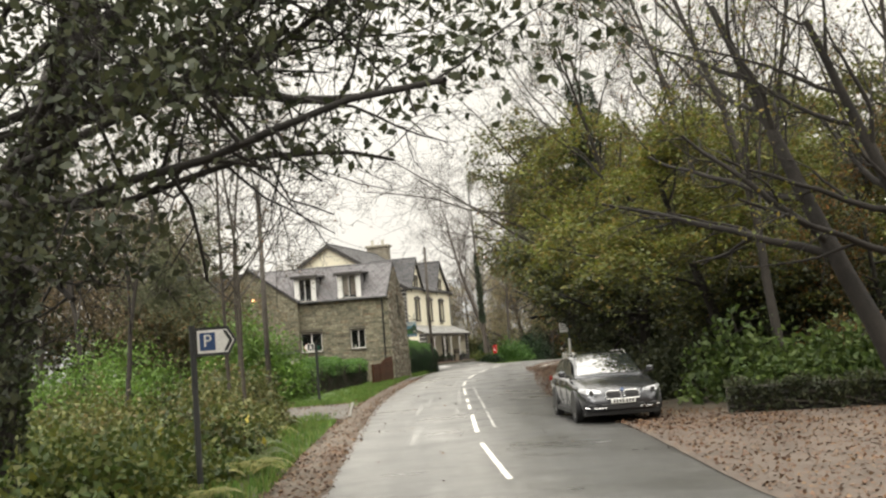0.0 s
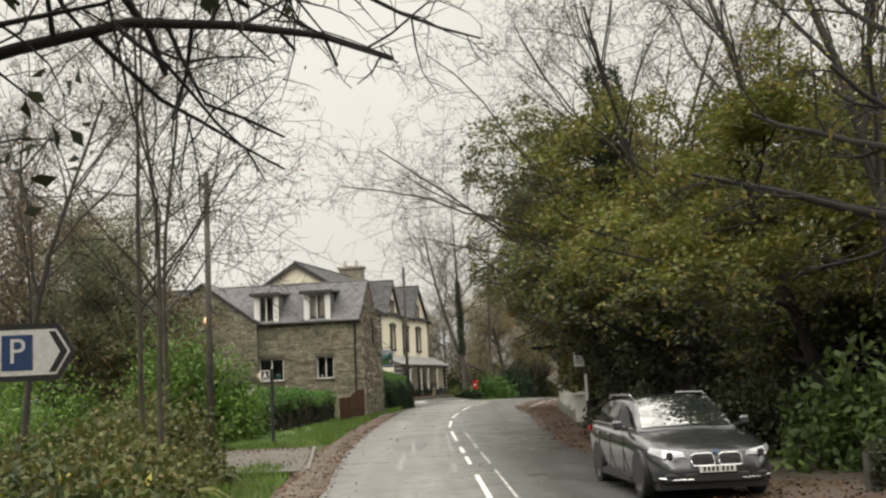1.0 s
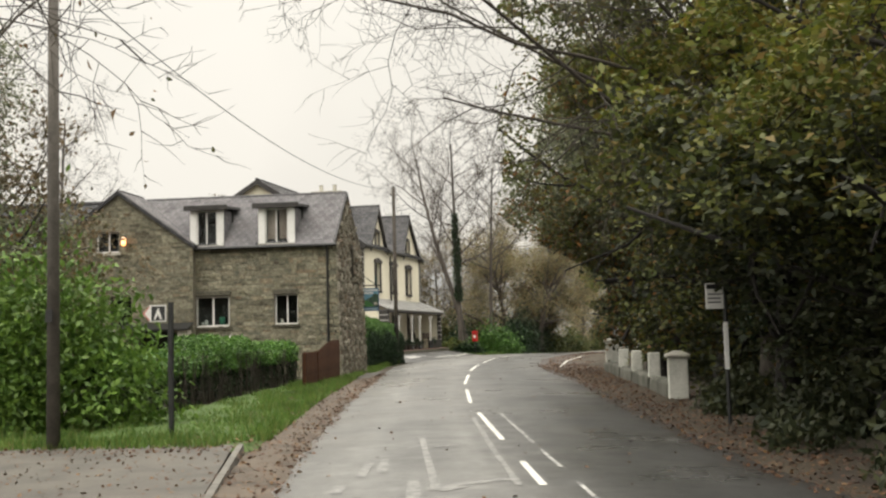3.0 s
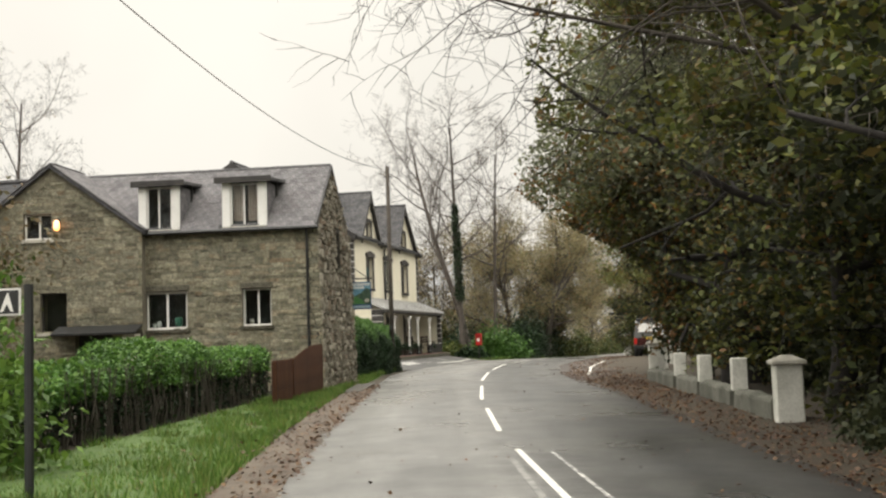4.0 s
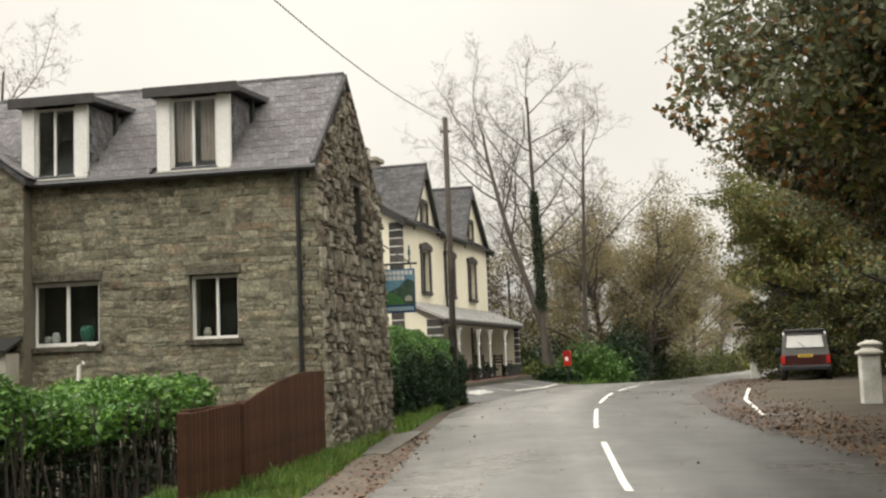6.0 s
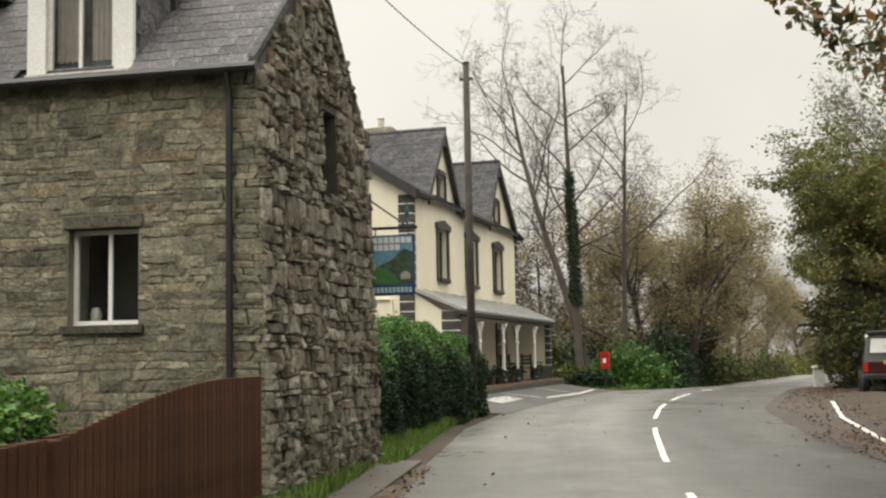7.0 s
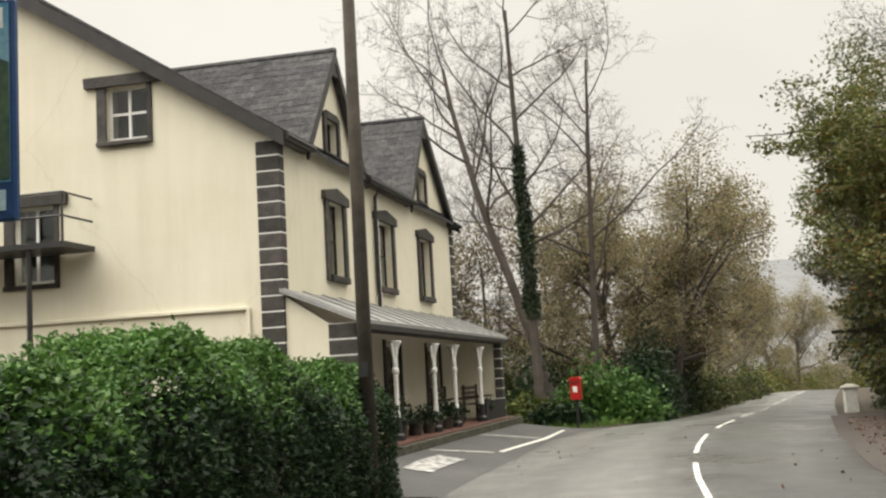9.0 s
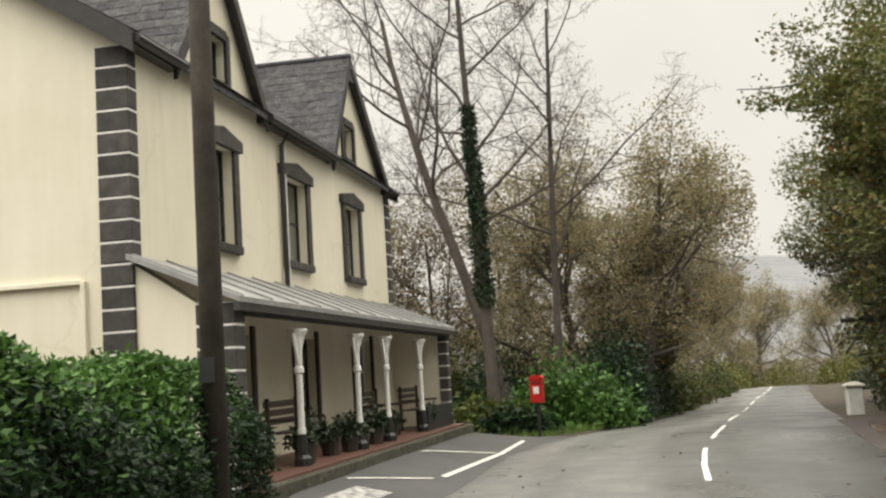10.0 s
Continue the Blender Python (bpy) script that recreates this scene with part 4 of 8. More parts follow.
def crown(x, y):
    l, r = side(LEFT, y), side(RIGHT, y)
    u = min(max((x - l) / (r - l), -0.2), 1.2)
    return gz(y) + 0.05 * max(1 - (2 * u - 1) ** 2, -0.3) - 0.02


def stripe(name, pts, w, parent=None, lift=0.006, mat=None):
    """A painted line over the road's surface, following its crown."""
    g = Geo()
    fine = []
    for (x0, y0), (x1, y1) in zip(pts, pts[1:]):
        m = max(int(math.hypot(x1 - x0, y1 - y0) / 0.7), 1)
        fine += [(x0 + (x1 - x0) * i / m, y0 + (y1 - y0) * i / m) for i in range(m)]
    fine.append(pts[-1])
    for i, (x, y) in enumerate(fine):
        a, b = fine[max(i - 1, 0)], fine[min(i + 1, len(fine) - 1)]
        dx, dy = b[0] - a[0], b[1] - a[1]
        k = math.hypot(dx, dy)
        nx, ny = -dy / k * w / 2, dx / k * w / 2
        g.v += [(x + nx, y + ny, crown(x + nx, y + ny) + lift), (x - nx, y - ny, crown(x - nx, y - ny) + lift)]
    g.f = [(2 * i, 2 * i + 1, 2 * i + 3, 2 * i + 2) for i in range(len(fine) - 1)]
    return part(name, g, mat or mat_paint, parent)


def worn_mat(name, c, cover):
    """Road paint worn through in patches to the asphalt below."""
    mat, t, b = nodes(name, 0.55)
    v = coords(t, 1.0)
    n = ramp(t, noise_tex(t, 7, 6, 0.75, v), [(cover - 0.08, (0,) * 3), (cover + 0.08, (1,) * 3)])
    t.links.new(mix(t, n, c, (0.10, 0.10, 0.098)), b.inputs["Base Color"])
    return mat


mat_worn = worn_mat("worn_paint", (0.5, 0.49, 0.46), 0.5)
mat_scuff = worn_mat("scuffed_patch", (0.24, 0.235, 0.22), 0.52)
mat_line = worn_mat("road_line", (0.62, 0.61, 0.56), 0.64)
DASHES = [(6.6, 12.6), (15.5, 21.5), (24.3, 30.0), (32.5, 34.8), (36.0, 38.2), (41.0, 46.3), (49.0, 54.1), (56.9, 63.3), (66.6, 73.2), (76.0, 82.3), (84.6, 90.6)] + [(93.2 + 8.7 * i, 99.0 + 8.7 * i) for i in range(13)]
for y0, y1 in DASHES:
    stripe("centre_dash", [(side(CENTRE, y), y) for y in np.linspace(y0, y1, 8)], 0.09, road, mat=mat_line)
for y0, y1 in ((25.5, 31), (32.4, 36.2), (37.6, 39.5), (40.4, 46)):
    stripe("old_line", [(side(CENTRE, y) + 0.42, y) for y in np.linspace(y0, y1, 6)], 0.055, road, mat=mat_worn)
for pts, w in (([(-6.4, 31.5), (-7.2, 36.5)], 0.16), ([(-6.9, 36.0), (-6.0, 36.6)], 0.25), ([(-7.9, 40.0), (-7.0, 40.4)], 0.22), ([(-5.1, 30.5), (-5.5, 33)], 0.1), ([(-4.6, 22), (-5.2, 25.5)], 0.14), ([(-5.4, 27), (-4.7, 27.2)], 0.2), ([(-8.18, 39.9), (-7.84, 40.1)], 0.14), ([(-7.91, 36.9), (-8.07, 38.3)], 0.12), ([(-7.73, 37.3), (-7.93, 38.7)], 0.12), ([(-7.93, 35.6), (-7.98, 36.2)], 0.14), ([(-7.84, 41.5), (-7.04, 37.0), (-6.83, 35.7)], 0.1), ([(-6.83, 35.7), (-6.6, 36.0)], 0.3), ([(-7.38, 45.1), (-6.49, 39.4), (-5.92, 36.0)], 0.09)):
    stripe("scuffed_paint", pts, w, road, mat=mat_scuff)
# parking bays before the veranda and the lay-by
mat_tarmac = simple("car_park_tarmac", (0.045, 0.045, 0.044), (0.075, 0.073, 0.07), 0.9, 0.5, 0, 0.3, 70)
FORE_IN = [(-15.2, 79), (-15.1, 82.3), (-14.2, 96.2), (-13.6, 98.5)]


def fore_z(x, y):
    """The height of the forecourt, which rises from the road to the veranda."""
    l, out = side(LEFT, y) + 0.3, side(FORE_IN, y)
    u = min(max((l - x) / (l - out), 0), 1)
    return gz(y) - 0.008 + 0.33 * u * min(max((y - 78.5) / 4, 0), 1) * min(max((99 - y) / 3, 0.15), 1)


g = Geo()
for y in np.linspace(79, 98.5, 27):
    l, out = side(LEFT, y) + 0.3, side(FORE_IN, y)
    g.v += [(out + (l - out) * k / 6, y, fore_z(out + (l - out) * k / 6, y)) for k in range(7)]
g.f = [(j * 7 + i, j * 7 + i + 1, (j + 1) * 7 + i + 1, (j + 1) * 7 + i) for j in range(26) for i in range(6)]
forecourt = tagged(part("forecourt", g, mat_tarmac), "dark tarmac parking strip in front of the veranda", "pavement", kind="structure")


def flat(name, pts, w, z, parent, mat=None, height=lambda x, y: gz(y)):
    g = Geo()
    fine = [pts[0]]
    for (x0, y0), (x1, y1) in zip(pts, pts[1:]):
        m = max(int(math.hypot(x1 - x0, y1 - y0) / 0.6), 1)
        fine += [(x0 + (x1 - x0) * i / m, y0 + (y1 - y0) * i / m) for i in range(1, m + 1)]
    pts = fine
    for (x0, y0), (x1, y1) in zip(pts, pts[1:]):
        k = math.hypot(x1 - x0, y1 - y0)
        nx, ny = -(y1 - y0) / k * w / 2, (x1 - x0) / k * w / 2
        g.poly([(x, y, height(x, y) + z) for x, y in ((x0 + nx, y0 + ny), (x1 + nx, y1 + ny), (x1 - nx, y1 - ny), (x0 - nx, y0 - ny))])
    return part(name, g, mat or mat_line, parent)


for pts, w, m in (([(-13.75, 86.6), (-13.35, 90.8), (-12.95, 95.0)], 0.1, mat_line), ([(-14.85, 84.6), (-13.85, 86.2)], 0.08, mat_line), ([(-14.75, 89.4), (-13.35, 91.8)], 0.08, mat_line), ([(-14.55, 81.6), (-14.35, 84.0)], 0.5, mat_worn)):
    flat("bay_line", pts, w, 0.014, forecourt, m, fore_z)
# lay-by on the other side
mat_layby = simple("leaf_stained_tarmac", (0.028, 0.021, 0.017), (0.054, 0.042, 0.034), 0.8, 0.75, 0, 0.4, 40)
g = Geo()
ys_ = np.linspace(66, 100, 24)
for y in ys_:
    a = side(RIGHT, y) - 0.25
    b = a + min(max((y - 65.5) * 0.5, 0.5), 4.6)
    for k in range(5):
        g.v.append((a + (b - a) * k / 4, y, gz(y) - 0.008 + 0.03 * k / 4))
g.f = [(j * 5 + i, j * 5 + i + 1, (j + 1) * 5 + i + 1, (j + 1) * 5 + i) for j in range(23) for i in range(4)]
layby = tagged(part("lay_by", g, mat_layby), "leaf-stained tarmac lay-by beside the road", "pavement", kind="structure")
flat("bay_line", [(-6.4, 69.2), (-6.3, 76), (-5.6, 84)], 0.1, 0.028, layby)
flat("bay_line", [(-6.4, 69.2), (-4.7, 69.8)], 0.08, 0.028, layby, mat_worn)
# car park on the right at the start
g = Geo()
for j, y in enumerate(np.linspace(2, 26.5, 16)):
    a = side(RIGHT, y) - 0.3
    for k in range(9):
        x = a + k * 1.6
        g.v.append((x, y, gz(y) + 0.005 + 0.02 * noise.noise(Vector((x, y, 3)))))
g.f = [(j * 9 + i, j * 9 + i + 1, (j + 1) * 9 + i + 1, (j + 1) * 9 + i) for j in range(15) for i in range(8)]
mat_park = simple("leafy_gravel", (0.05, 0.036, 0.026), (0.115, 0.088, 0.068), 0.7, 0.85, 0, 0.6, 30)
tagged(part("car_park", g, mat_park, smooth=True), "brown leaf-strewn gravel car park", "pavement", kind="structure")
# side lane on the left, with a kerb
mat_lane = simple("damp_concrete", (0.05, 0.046, 0.038), (0.115, 0.103, 0.085), 1.1, 0.7, 0, 0.4, 30)
g = Geo()
for y in np.linspace(32.3, 40.8, 18):
    a = -8.66 - (y - 32.6) * 0.253
    b = -22.0 if y > 33.2 else -10.6 - (y - 32.3) * 4
    g.v += [(a + (b - a) * k / 12, y, gz(y) + 0.03 + 0.012 * noise.noise(Vector((k * 1.3, y, 4)))) for k in range(13)]
g.f = [(13 * j + i, 13 * j + i + 1, 13 * j + i + 14, 13 * j + i + 13) for j in range(17) for i in range(12)]
tagged(part("side_lane", g, mat_lane, smooth=True), "damp pale concrete side lane", "pavement", kind="structure")
g = Geo().prism([(-13.62, 61.75, 0.3), (-12.72, 62.0, 0.3), (-13.1, 66.6, 0.35), (-13.62, 66.6, 0.35)], (0, 0, 0.105))
tagged(part("apron", g, mat_lane), "damp concrete apron at the foot of the stone gable", "pavement", kind="structure")
mat_kerb = simple("dirty_kerb", (0.10, 0.094, 0.08), (0.19, 0.178, 0.155), 3, 0.8, 0, 0.4, 30)
kerb = thing("kerb", "pale concrete kerb across the mouth of the lane", "kerb", kind="structure")
for i in range(9):
    y0, y1 = 32.4 + i * 0.91, 33.3 + i * 0.91
    x0, x1 = -8.55 - (y0 - 32.4) * 0.245, -8.55 - (y1 - 32.4) * 0.245
    part("kerb_stone", Geo().prism([(x0 + 0.06, y0, gz(y0) - 0.1), (x0 - 0.05, y0, gz(y0) - 0.1), (x0 - 0.045, y0, gz(y0) + 0.065), (x0 + 0.045, y0, gz(y0) + 0.065)], (x1 - x0, y1 - y0 - 0.012, gz(y1) - gz(y0))), mat_kerb, kerb)

# brown mush of fallen leaves in the gutter of the road
mat_mush = simple("leaf_mush", (0.056, 0.043, 0.032), (0.14, 0.112, 0.084), 1.8, 0.9, 0, 0.7, 28, dist=0.02)
g = Geo()
for y in np.arange(6, 67, 0.5):
    a, w = side(LEFT, y) + 0.12 + 0.16 * noise.noise(Vector((y * 0.9, 2.0, 0))), 0.85 + 0.25 * noise.noise(Vector((y * 0.5, 7.0, 0)))
    for k, z in enumerate((0.004, 0.03, 0.04, 0.045, 0.0)):
        g.v.append((a - w * k / 4, y, crown(a, y) + z + 0.012 * noise.noise(Vector((k * 3.1, y * 2.0, 1)))))
g.f = [(5 * j + i, 5 * j + i + 1, 5 * j + i + 6, 5 * j + i + 5) for j in range(len(g.v) // 5 - 1) for i in range(4)]
tagged(part("leaf_litter", g, mat_mush, smooth=True), "brown trodden leaf litter along the road edge", "litter", kind="structure")

# ---- low wall with white posts and pillars ----
r_w = random.Random(17)


def wall_x(y):
    return -3.25 - 0.09 * (y - 49.9)


low_wall = thing("low_wall", "low grey rendered wall with moss along the leafy verge", "wall")
mat_render = simple("mossy_grey_render", (0.06, 0.062, 0.046), (0.155, 0.152, 0.125), 1.6, 0.9, 0, 0.6, 22, dist=0.02)
for y0, y1 in ((50.1, 52.95), (53.25, 56.35), (56.65, 59.55), (59.85, 64.4)):
    g, m = Geo(), 12
    for i in range(m + 1):
        y = y0 + (y1 - y0) * i / m
        w0, w1, h = r_w.uniform(0.15, 0.18), r_w.uniform(0.11, 0.14), 0.36 + r_w.uniform(-0.025, 0.03)
        for q, z in ((-w0, -0.1), (-w0 + 0.01, h - 0.07), (-w1, h - 0.02), (-0.04, h + 0.015), (w1, h), (w0, h - 0.08), (w0 + 0.02, -0.1)):
            g.v.append((wall_x(y) + q + r_w.uniform(-0.008, 0.008), y, gz(y) + z))
    g.f = [(7 * i + k, 7 * i + (k + 1) % 7, 7 * i + 7 + (k + 1) % 7, 7 * i + 7 + k) for i in range(m) for k in range(7)] + [tuple(range(7)), tuple(range(7 * m, 7 * m + 7))]
    part("wall_panel", g, mat_render, low_wall)
mat_limewash = simple("stained_limewash", (0.42, 0.42, 0.36), (0.70, 0.69, 0.62), 2.2, 0.85, 0, 0.35, 25)


def pillar(x, y, z0, z1, w, cap=True):
    ob = thing("gate_pillar" if cap else "fence_post", "white limewashed pillar with a weathered cap" if cap else "short white painted concrete post on the wall", "pillar" if cap else "post", group="" if cap else "posts on the low wall")
    part("shaft", Geo().soft(x - w / 2, y - w / 2, z0, x + w / 2, y + w / 2, z1, 0.02), mat_limewash, ob)
    if cap:
        h = w / 2 + 0.06
        g = Geo().soft(x - h, y - h, z1, x + h, y + h, z1 + 0.07, 0.015)
        g.add([(x - h + 0.02, y - h + 0.02, z1 + 0.07), (x + h - 0.02, y - h + 0.02, z1 + 0.07), (x + h - 0.02, y + h - 0.02, z1 + 0.07), (x - h + 0.02, y + h - 0.02, z1 + 0.07), (x - 0.08, y - 0.08, z1 + 0.15), (x + 0.08, y - 0.08, z1 + 0.15), (x + 0.08, y + 0.08, z1 + 0.15), (x - 0.08, y + 0.08, z1 + 0.15)],
              [(0, 1, 5, 4), (1, 2, 6, 5), (2, 3, 7, 6), (3, 0, 4, 7), (4, 5, 6, 7)])
        part("cap", g, mat_sill, ob, "weathered stone cap")
    return ob


pillar(-3.17, 49.9, 0.15, 1.2, 0.44)
for y in (53.1, 56.5, 59.7):
    pillar(wall_x(y), y, gz(y) + 0.32, 1.25, 0.3, False)
pillar(-4.42, 64.6, 0.35, 1.42, 0.44)
pillar(-3.85, 71.5, 0.4, 1.6, 0.42)
pillar(-3.05, 76.0, 0.4, 1.78, 0.42)
pillar(-3.95, 102.8, 0.3, 1.1, 0.42)

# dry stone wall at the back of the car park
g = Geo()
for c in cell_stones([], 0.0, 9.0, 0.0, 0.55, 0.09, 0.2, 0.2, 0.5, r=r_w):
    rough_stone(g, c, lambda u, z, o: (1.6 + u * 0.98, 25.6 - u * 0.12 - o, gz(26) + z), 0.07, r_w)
core = Geo().prism([(1.6, 25.6, 0), (10.4, 24.5, 0), (10.4, 24.9, 0), (1.6, 26.0, 0)], (0, 0, 0.58))
# mossy tones, lowered further to paint in the shade of trees overhead
mat_mossy_shaded = stone_mat("black_mossy_stone", [(0.014, 0.014, 0.011), (0.028, 0.027, 0.021), (0.045, 0.043, 0.034)], moss=0.1)
dsw = thing("dry_stone_wall", "low mossy dry stone wall, darkened for tree shade, behind the car park", "wall")
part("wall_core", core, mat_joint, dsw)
tagged(part("masonry", g, mat_mossy_shaded, dsw, fix=False), kind="stuff")

# ---- poles, wire and signs ----
mat_pole = simple("creosoted_wood", (0.028, 0.022, 0.017), (0.07, 0.058, 0.045), 3, 0.9, 0, 0.5, 22)
mat_pole_pale = simple("weathered_wood", (0.06, 0.053, 0.045), (0.12, 0.108, 0.092), 3, 0.9, 0, 0.5, 22)
for x, y, h, lab in ((-14.4, 77.6, 8.98, "dark creosoted telegraph pole beside the hedge"), (-13.6, 40.5, 8.35, "weathered wooden telegraph pole beside the lane")):
    pole = thing("telegraph_pole", lab, "pole")
    part("shaft", Geo().tube([(x, y, 0.2), (x, y, h)], [0.105, 0.08], 12), mat_pole if y > 60 else mat_pole_pale, pole, smooth=True)
    part("pole_cap", Geo().lathe(x, y, [(0.09, h), (0.095, h + 0.02), (0.02, h + 0.05)], 10), mat_gutter, pole)
    part("insulator", Geo().lathe(x - 0.14, y, [(0.03, h - 0.35), (0.045, h - 0.3), (0.03, h - 0.2)], 8), mat_sill, pole)
    part("bracket", Geo().box(x - 0.16, y - 0.03, h - 0.42, x + 0.16, y + 0.03, h - 0.36), mat_gutter, pole)
    part("notice", Geo().box(x - 0.06, y - 0.16, 2.2, x + 0.06, y - 0.145, 2.4), mat_gutter, pole)
for x, y, h in ((6.2, 190.0, 6.3), (8.6, 208.0, 7.2)):
    pole = thing("telegraph_pole", "distant dark telegraph pole beside the road", "pole")
    part("shaft", Geo().tube([(x, y, gz(y) - 0.3), (x, y, h)], [0.13, 0.1], 8), mat_pole, pole, smooth=True)
    part("cross_arm", Geo().box(x - 0.6, y - 0.05, h - 0.5, x + 0.6, y + 0.05, h - 0.4), mat_pole, pole)
pts = []
for i in range(25):
    u = i / 24
    pts.append((-14.4 + 0.8 * u, 77.6 - 37.1 * u, 8.9 - 0.95 * u - 0.98 * 4 * u * (1 - u)))
tagged(part("telephone_wire", Geo().tube(pts, [0.011] * 25, 5), mat_gutter), "black telephone wire slung between two poles", "wire")

mat_metal = simple("grey_metal", (0.16, 0.165, 0.16), (0.24, 0.245, 0.24), 4, 0.45, 0.6, 0.1, 40)
mat_signback = simple("black_metal", (0.012, 0.013, 0.013), (0.03, 0.031, 0.03), 4, 0.5)
mat_blue = simple("sign_blue", (0.015, 0.05, 0.14), (0.02, 0.06, 0.17), 4, 0.4)


def letters(text, size, mat, parent, m, name="lettering"):
    c = bpy.data.curves.new(name, "FONT")
    c.body, c.size, c.extrude, c.align_x, c.align_y = text, size, 0.002, "CENTER", "CENTER"
    tmp = bpy.data.objects.new(name, c)
    me = bpy.data.meshes.new_from_object(tmp)
    bpy.data.objects.remove(tmp)
    me.materials.clear()
    me.materials.append(mat)
    return part(name, me, None, parent, m=m)


ps = thing("parking_sign", "blue and white parking sign with an arrow on a black post", "sign", pose(-6.45, 15.9, 0, 0, 0, 6))
part("post", Geo().tube([(0, 0, -0.1), (0, 0, 2.45)], [0.045, 0.045], 10), mat_signback, ps)
plate = part("plate", Geo().prism([(0.06, -0.06, 2.05), (0.46, -0.06, 2.05), (0.56, -0.06, 2.22), (0.46, -0.06, 2.39), (0.06, -0.06, 2.39)], (0, 0.012, 0)), mat_signback, ps, m=Matrix.Translation((0.05, 0, 2.2)) @ Matrix.Diagonal((1.2, 1, 1.22, 1)) @ Matrix.Translation((-0.05, 0, -2.22)))
part("plate_face", Geo().prism([(0.08, -0.064, 2.085), (0.445, -0.064, 2.085), (0.53, -0.064, 2.22), (0.445, -0.064, 2.355), (0.08, -0.064, 2.355)], (0, 0.003, 0)), mat_white, plate)
part("blue_panel", Geo().box(0.11, -0.069, 2.115, 0.30, -0.065, 2.325), mat_blue, plate)
letters("P", 0.21, mat_white, plate, pose(0.205, -0.07, 2.222, 90, 0, 0), "letter")
part("arrow_chevron", Geo().prism([(0.40, -0.069, 2.10), (0.44, -0.069, 2.10), (0.515, -0.069, 2.22), (0.44, -0.069, 2.34), (0.40, -0.069, 2.34), (0.47, -0.069, 2.22)], (0, 0.003, 0)), mat_signback, plate)

ws = thing("footpath_sign", "small fingerpost with a walker symbol beside the hedge", "sign", pose(-12.1, 41.7, 0, 0, 0, 6))
part("post", Geo().tube([(0, 0, 0.0), (0, 0, 2.5)], [0.05, 0.05], 8), mat_signback, ws)
wp = part("plate", Geo().prism([(-0.06, -0.06, 2.18), (-0.06, -0.06, 2.46), (-0.34, -0.06, 2.46), (-0.46, -0.06, 2.32), (-0.34, -0.06, 2.18)], (0, 0.012, 0)), mat_white, ws)
part("dark_panel", Geo().box(-0.31, -0.066, 2.2, -0.08, -0.061, 2.44), mat_signback, wp)
part("symbol", Geo().prism([(-0.24, -0.069, 2.22), (-0.2, -0.069, 2.3), (-0.16, -0.069, 2.22), (-0.13, -0.069, 2.22), (-0.17, -0.069, 2.36), (-0.19, -0.069, 2.42), (-0.22, -0.069, 2.36), (-0.27, -0.069, 2.22)], (0, 0.003, 0)), mat_white, wp)
part("arrow_edge", Geo().prism([(-0.33, -0.066, 2.2), (-0.43, -0.066, 2.32), (-0.33, -0.066, 2.44), (-0.35, -0.066, 2.44), (-0.452, -0.066, 2.32), (-0.35, -0.066, 2.2)], (0, 0.003, 0)), simple("red_paint", (0.45, 0.05, 0.02), (0.5, 0.07, 0.03), 4, 0.5), wp)

bs = thing("bus_stop", "white bus stop flag on a dark post at the verge", "sign", pose(-2.8, 43.2, gz(43.2), 0, 0, 8))
part("post", Geo().tube([(0, 0, -0.1), (0, 0, 2.55)], [0.035, 0.035], 8), mat_signback, bs)
fl = part("flag", Geo().soft(-0.34, -0.045, 1.98, -0.03, -0.025, 2.42, 0.008), mat_white, bs)
part("flag_band", Geo().box(-0.32, -0.05, 2.32, -0.05, -0.046, 2.4), mat_gutter, fl)
for z in (2.22, 2.15, 2.08):
    part("text_bar", Geo().box(-0.30, -0.05, z, -0.08, -0.046, z + 0.025), mat_metal, fl)
part("timetable_case", Geo().soft(-0.055, -0.05, 0.95, 0.03, -0.036, 1.75, 0.006), mat_white, bs)

# hanging sign on the stone gable
mat_teal = simple("teal_paint", (0.02, 0.09, 0.10), (0.03, 0.12, 0.13), 5, 0.5)
hs_ = thing("hanging_sign", "painted hanging sign with a mountain scene on iron bracket", "sign")
SXL, SXR, SYY = -13.86, -13.2, 66.75
board = part("board", Geo().soft(SXL, SYY, 2.8, SXR, SYY + 0.04, 3.68, 0.01), mat_blue, hs_)
part("sky", Geo().box(SXL + 0.02, SYY - 0.004, 2.95, SXR - 0.02, SYY - 0.001, 3.66), simple("pale_blue", (0.06, 0.22, 0.36), (0.22, 0.40, 0.48), 5, 0.5), board)
part("mountain", Geo().prism([(SXL + 0.02, SYY - 0.008, 2.96), (SXR - 0.02, SYY - 0.008, 2.96), (SXR - 0.02, SYY - 0.008, 3.42), (SXR - 0.15, SYY - 0.008, 3.48), (SXR - 0.33, SYY - 0.008, 3.32), (SXL + 0.02, SYY - 0.008, 3.18)], (0, 0.003, 0)), simple("dark_green", (0.012, 0.045, 0.038), (0.085, 0.14, 0.075), 13, 0.6, fine=45), board)
part("meadow", Geo().prism([(SXL + 0.02, SYY - 0.012, 2.97), (SXR - 0.2, SYY - 0.012, 2.97), (SXR - 0.3, SYY - 0.012, 3.1), (SXL + 0.15, SYY - 0.012, 3.22), (SXL + 0.02, SYY - 0.012, 3.2)], (0, 0.003, 0)), simple("bright_green", (0.04, 0.16, 0.04), (0.08, 0.22, 0.06), 9, 0.6), board)
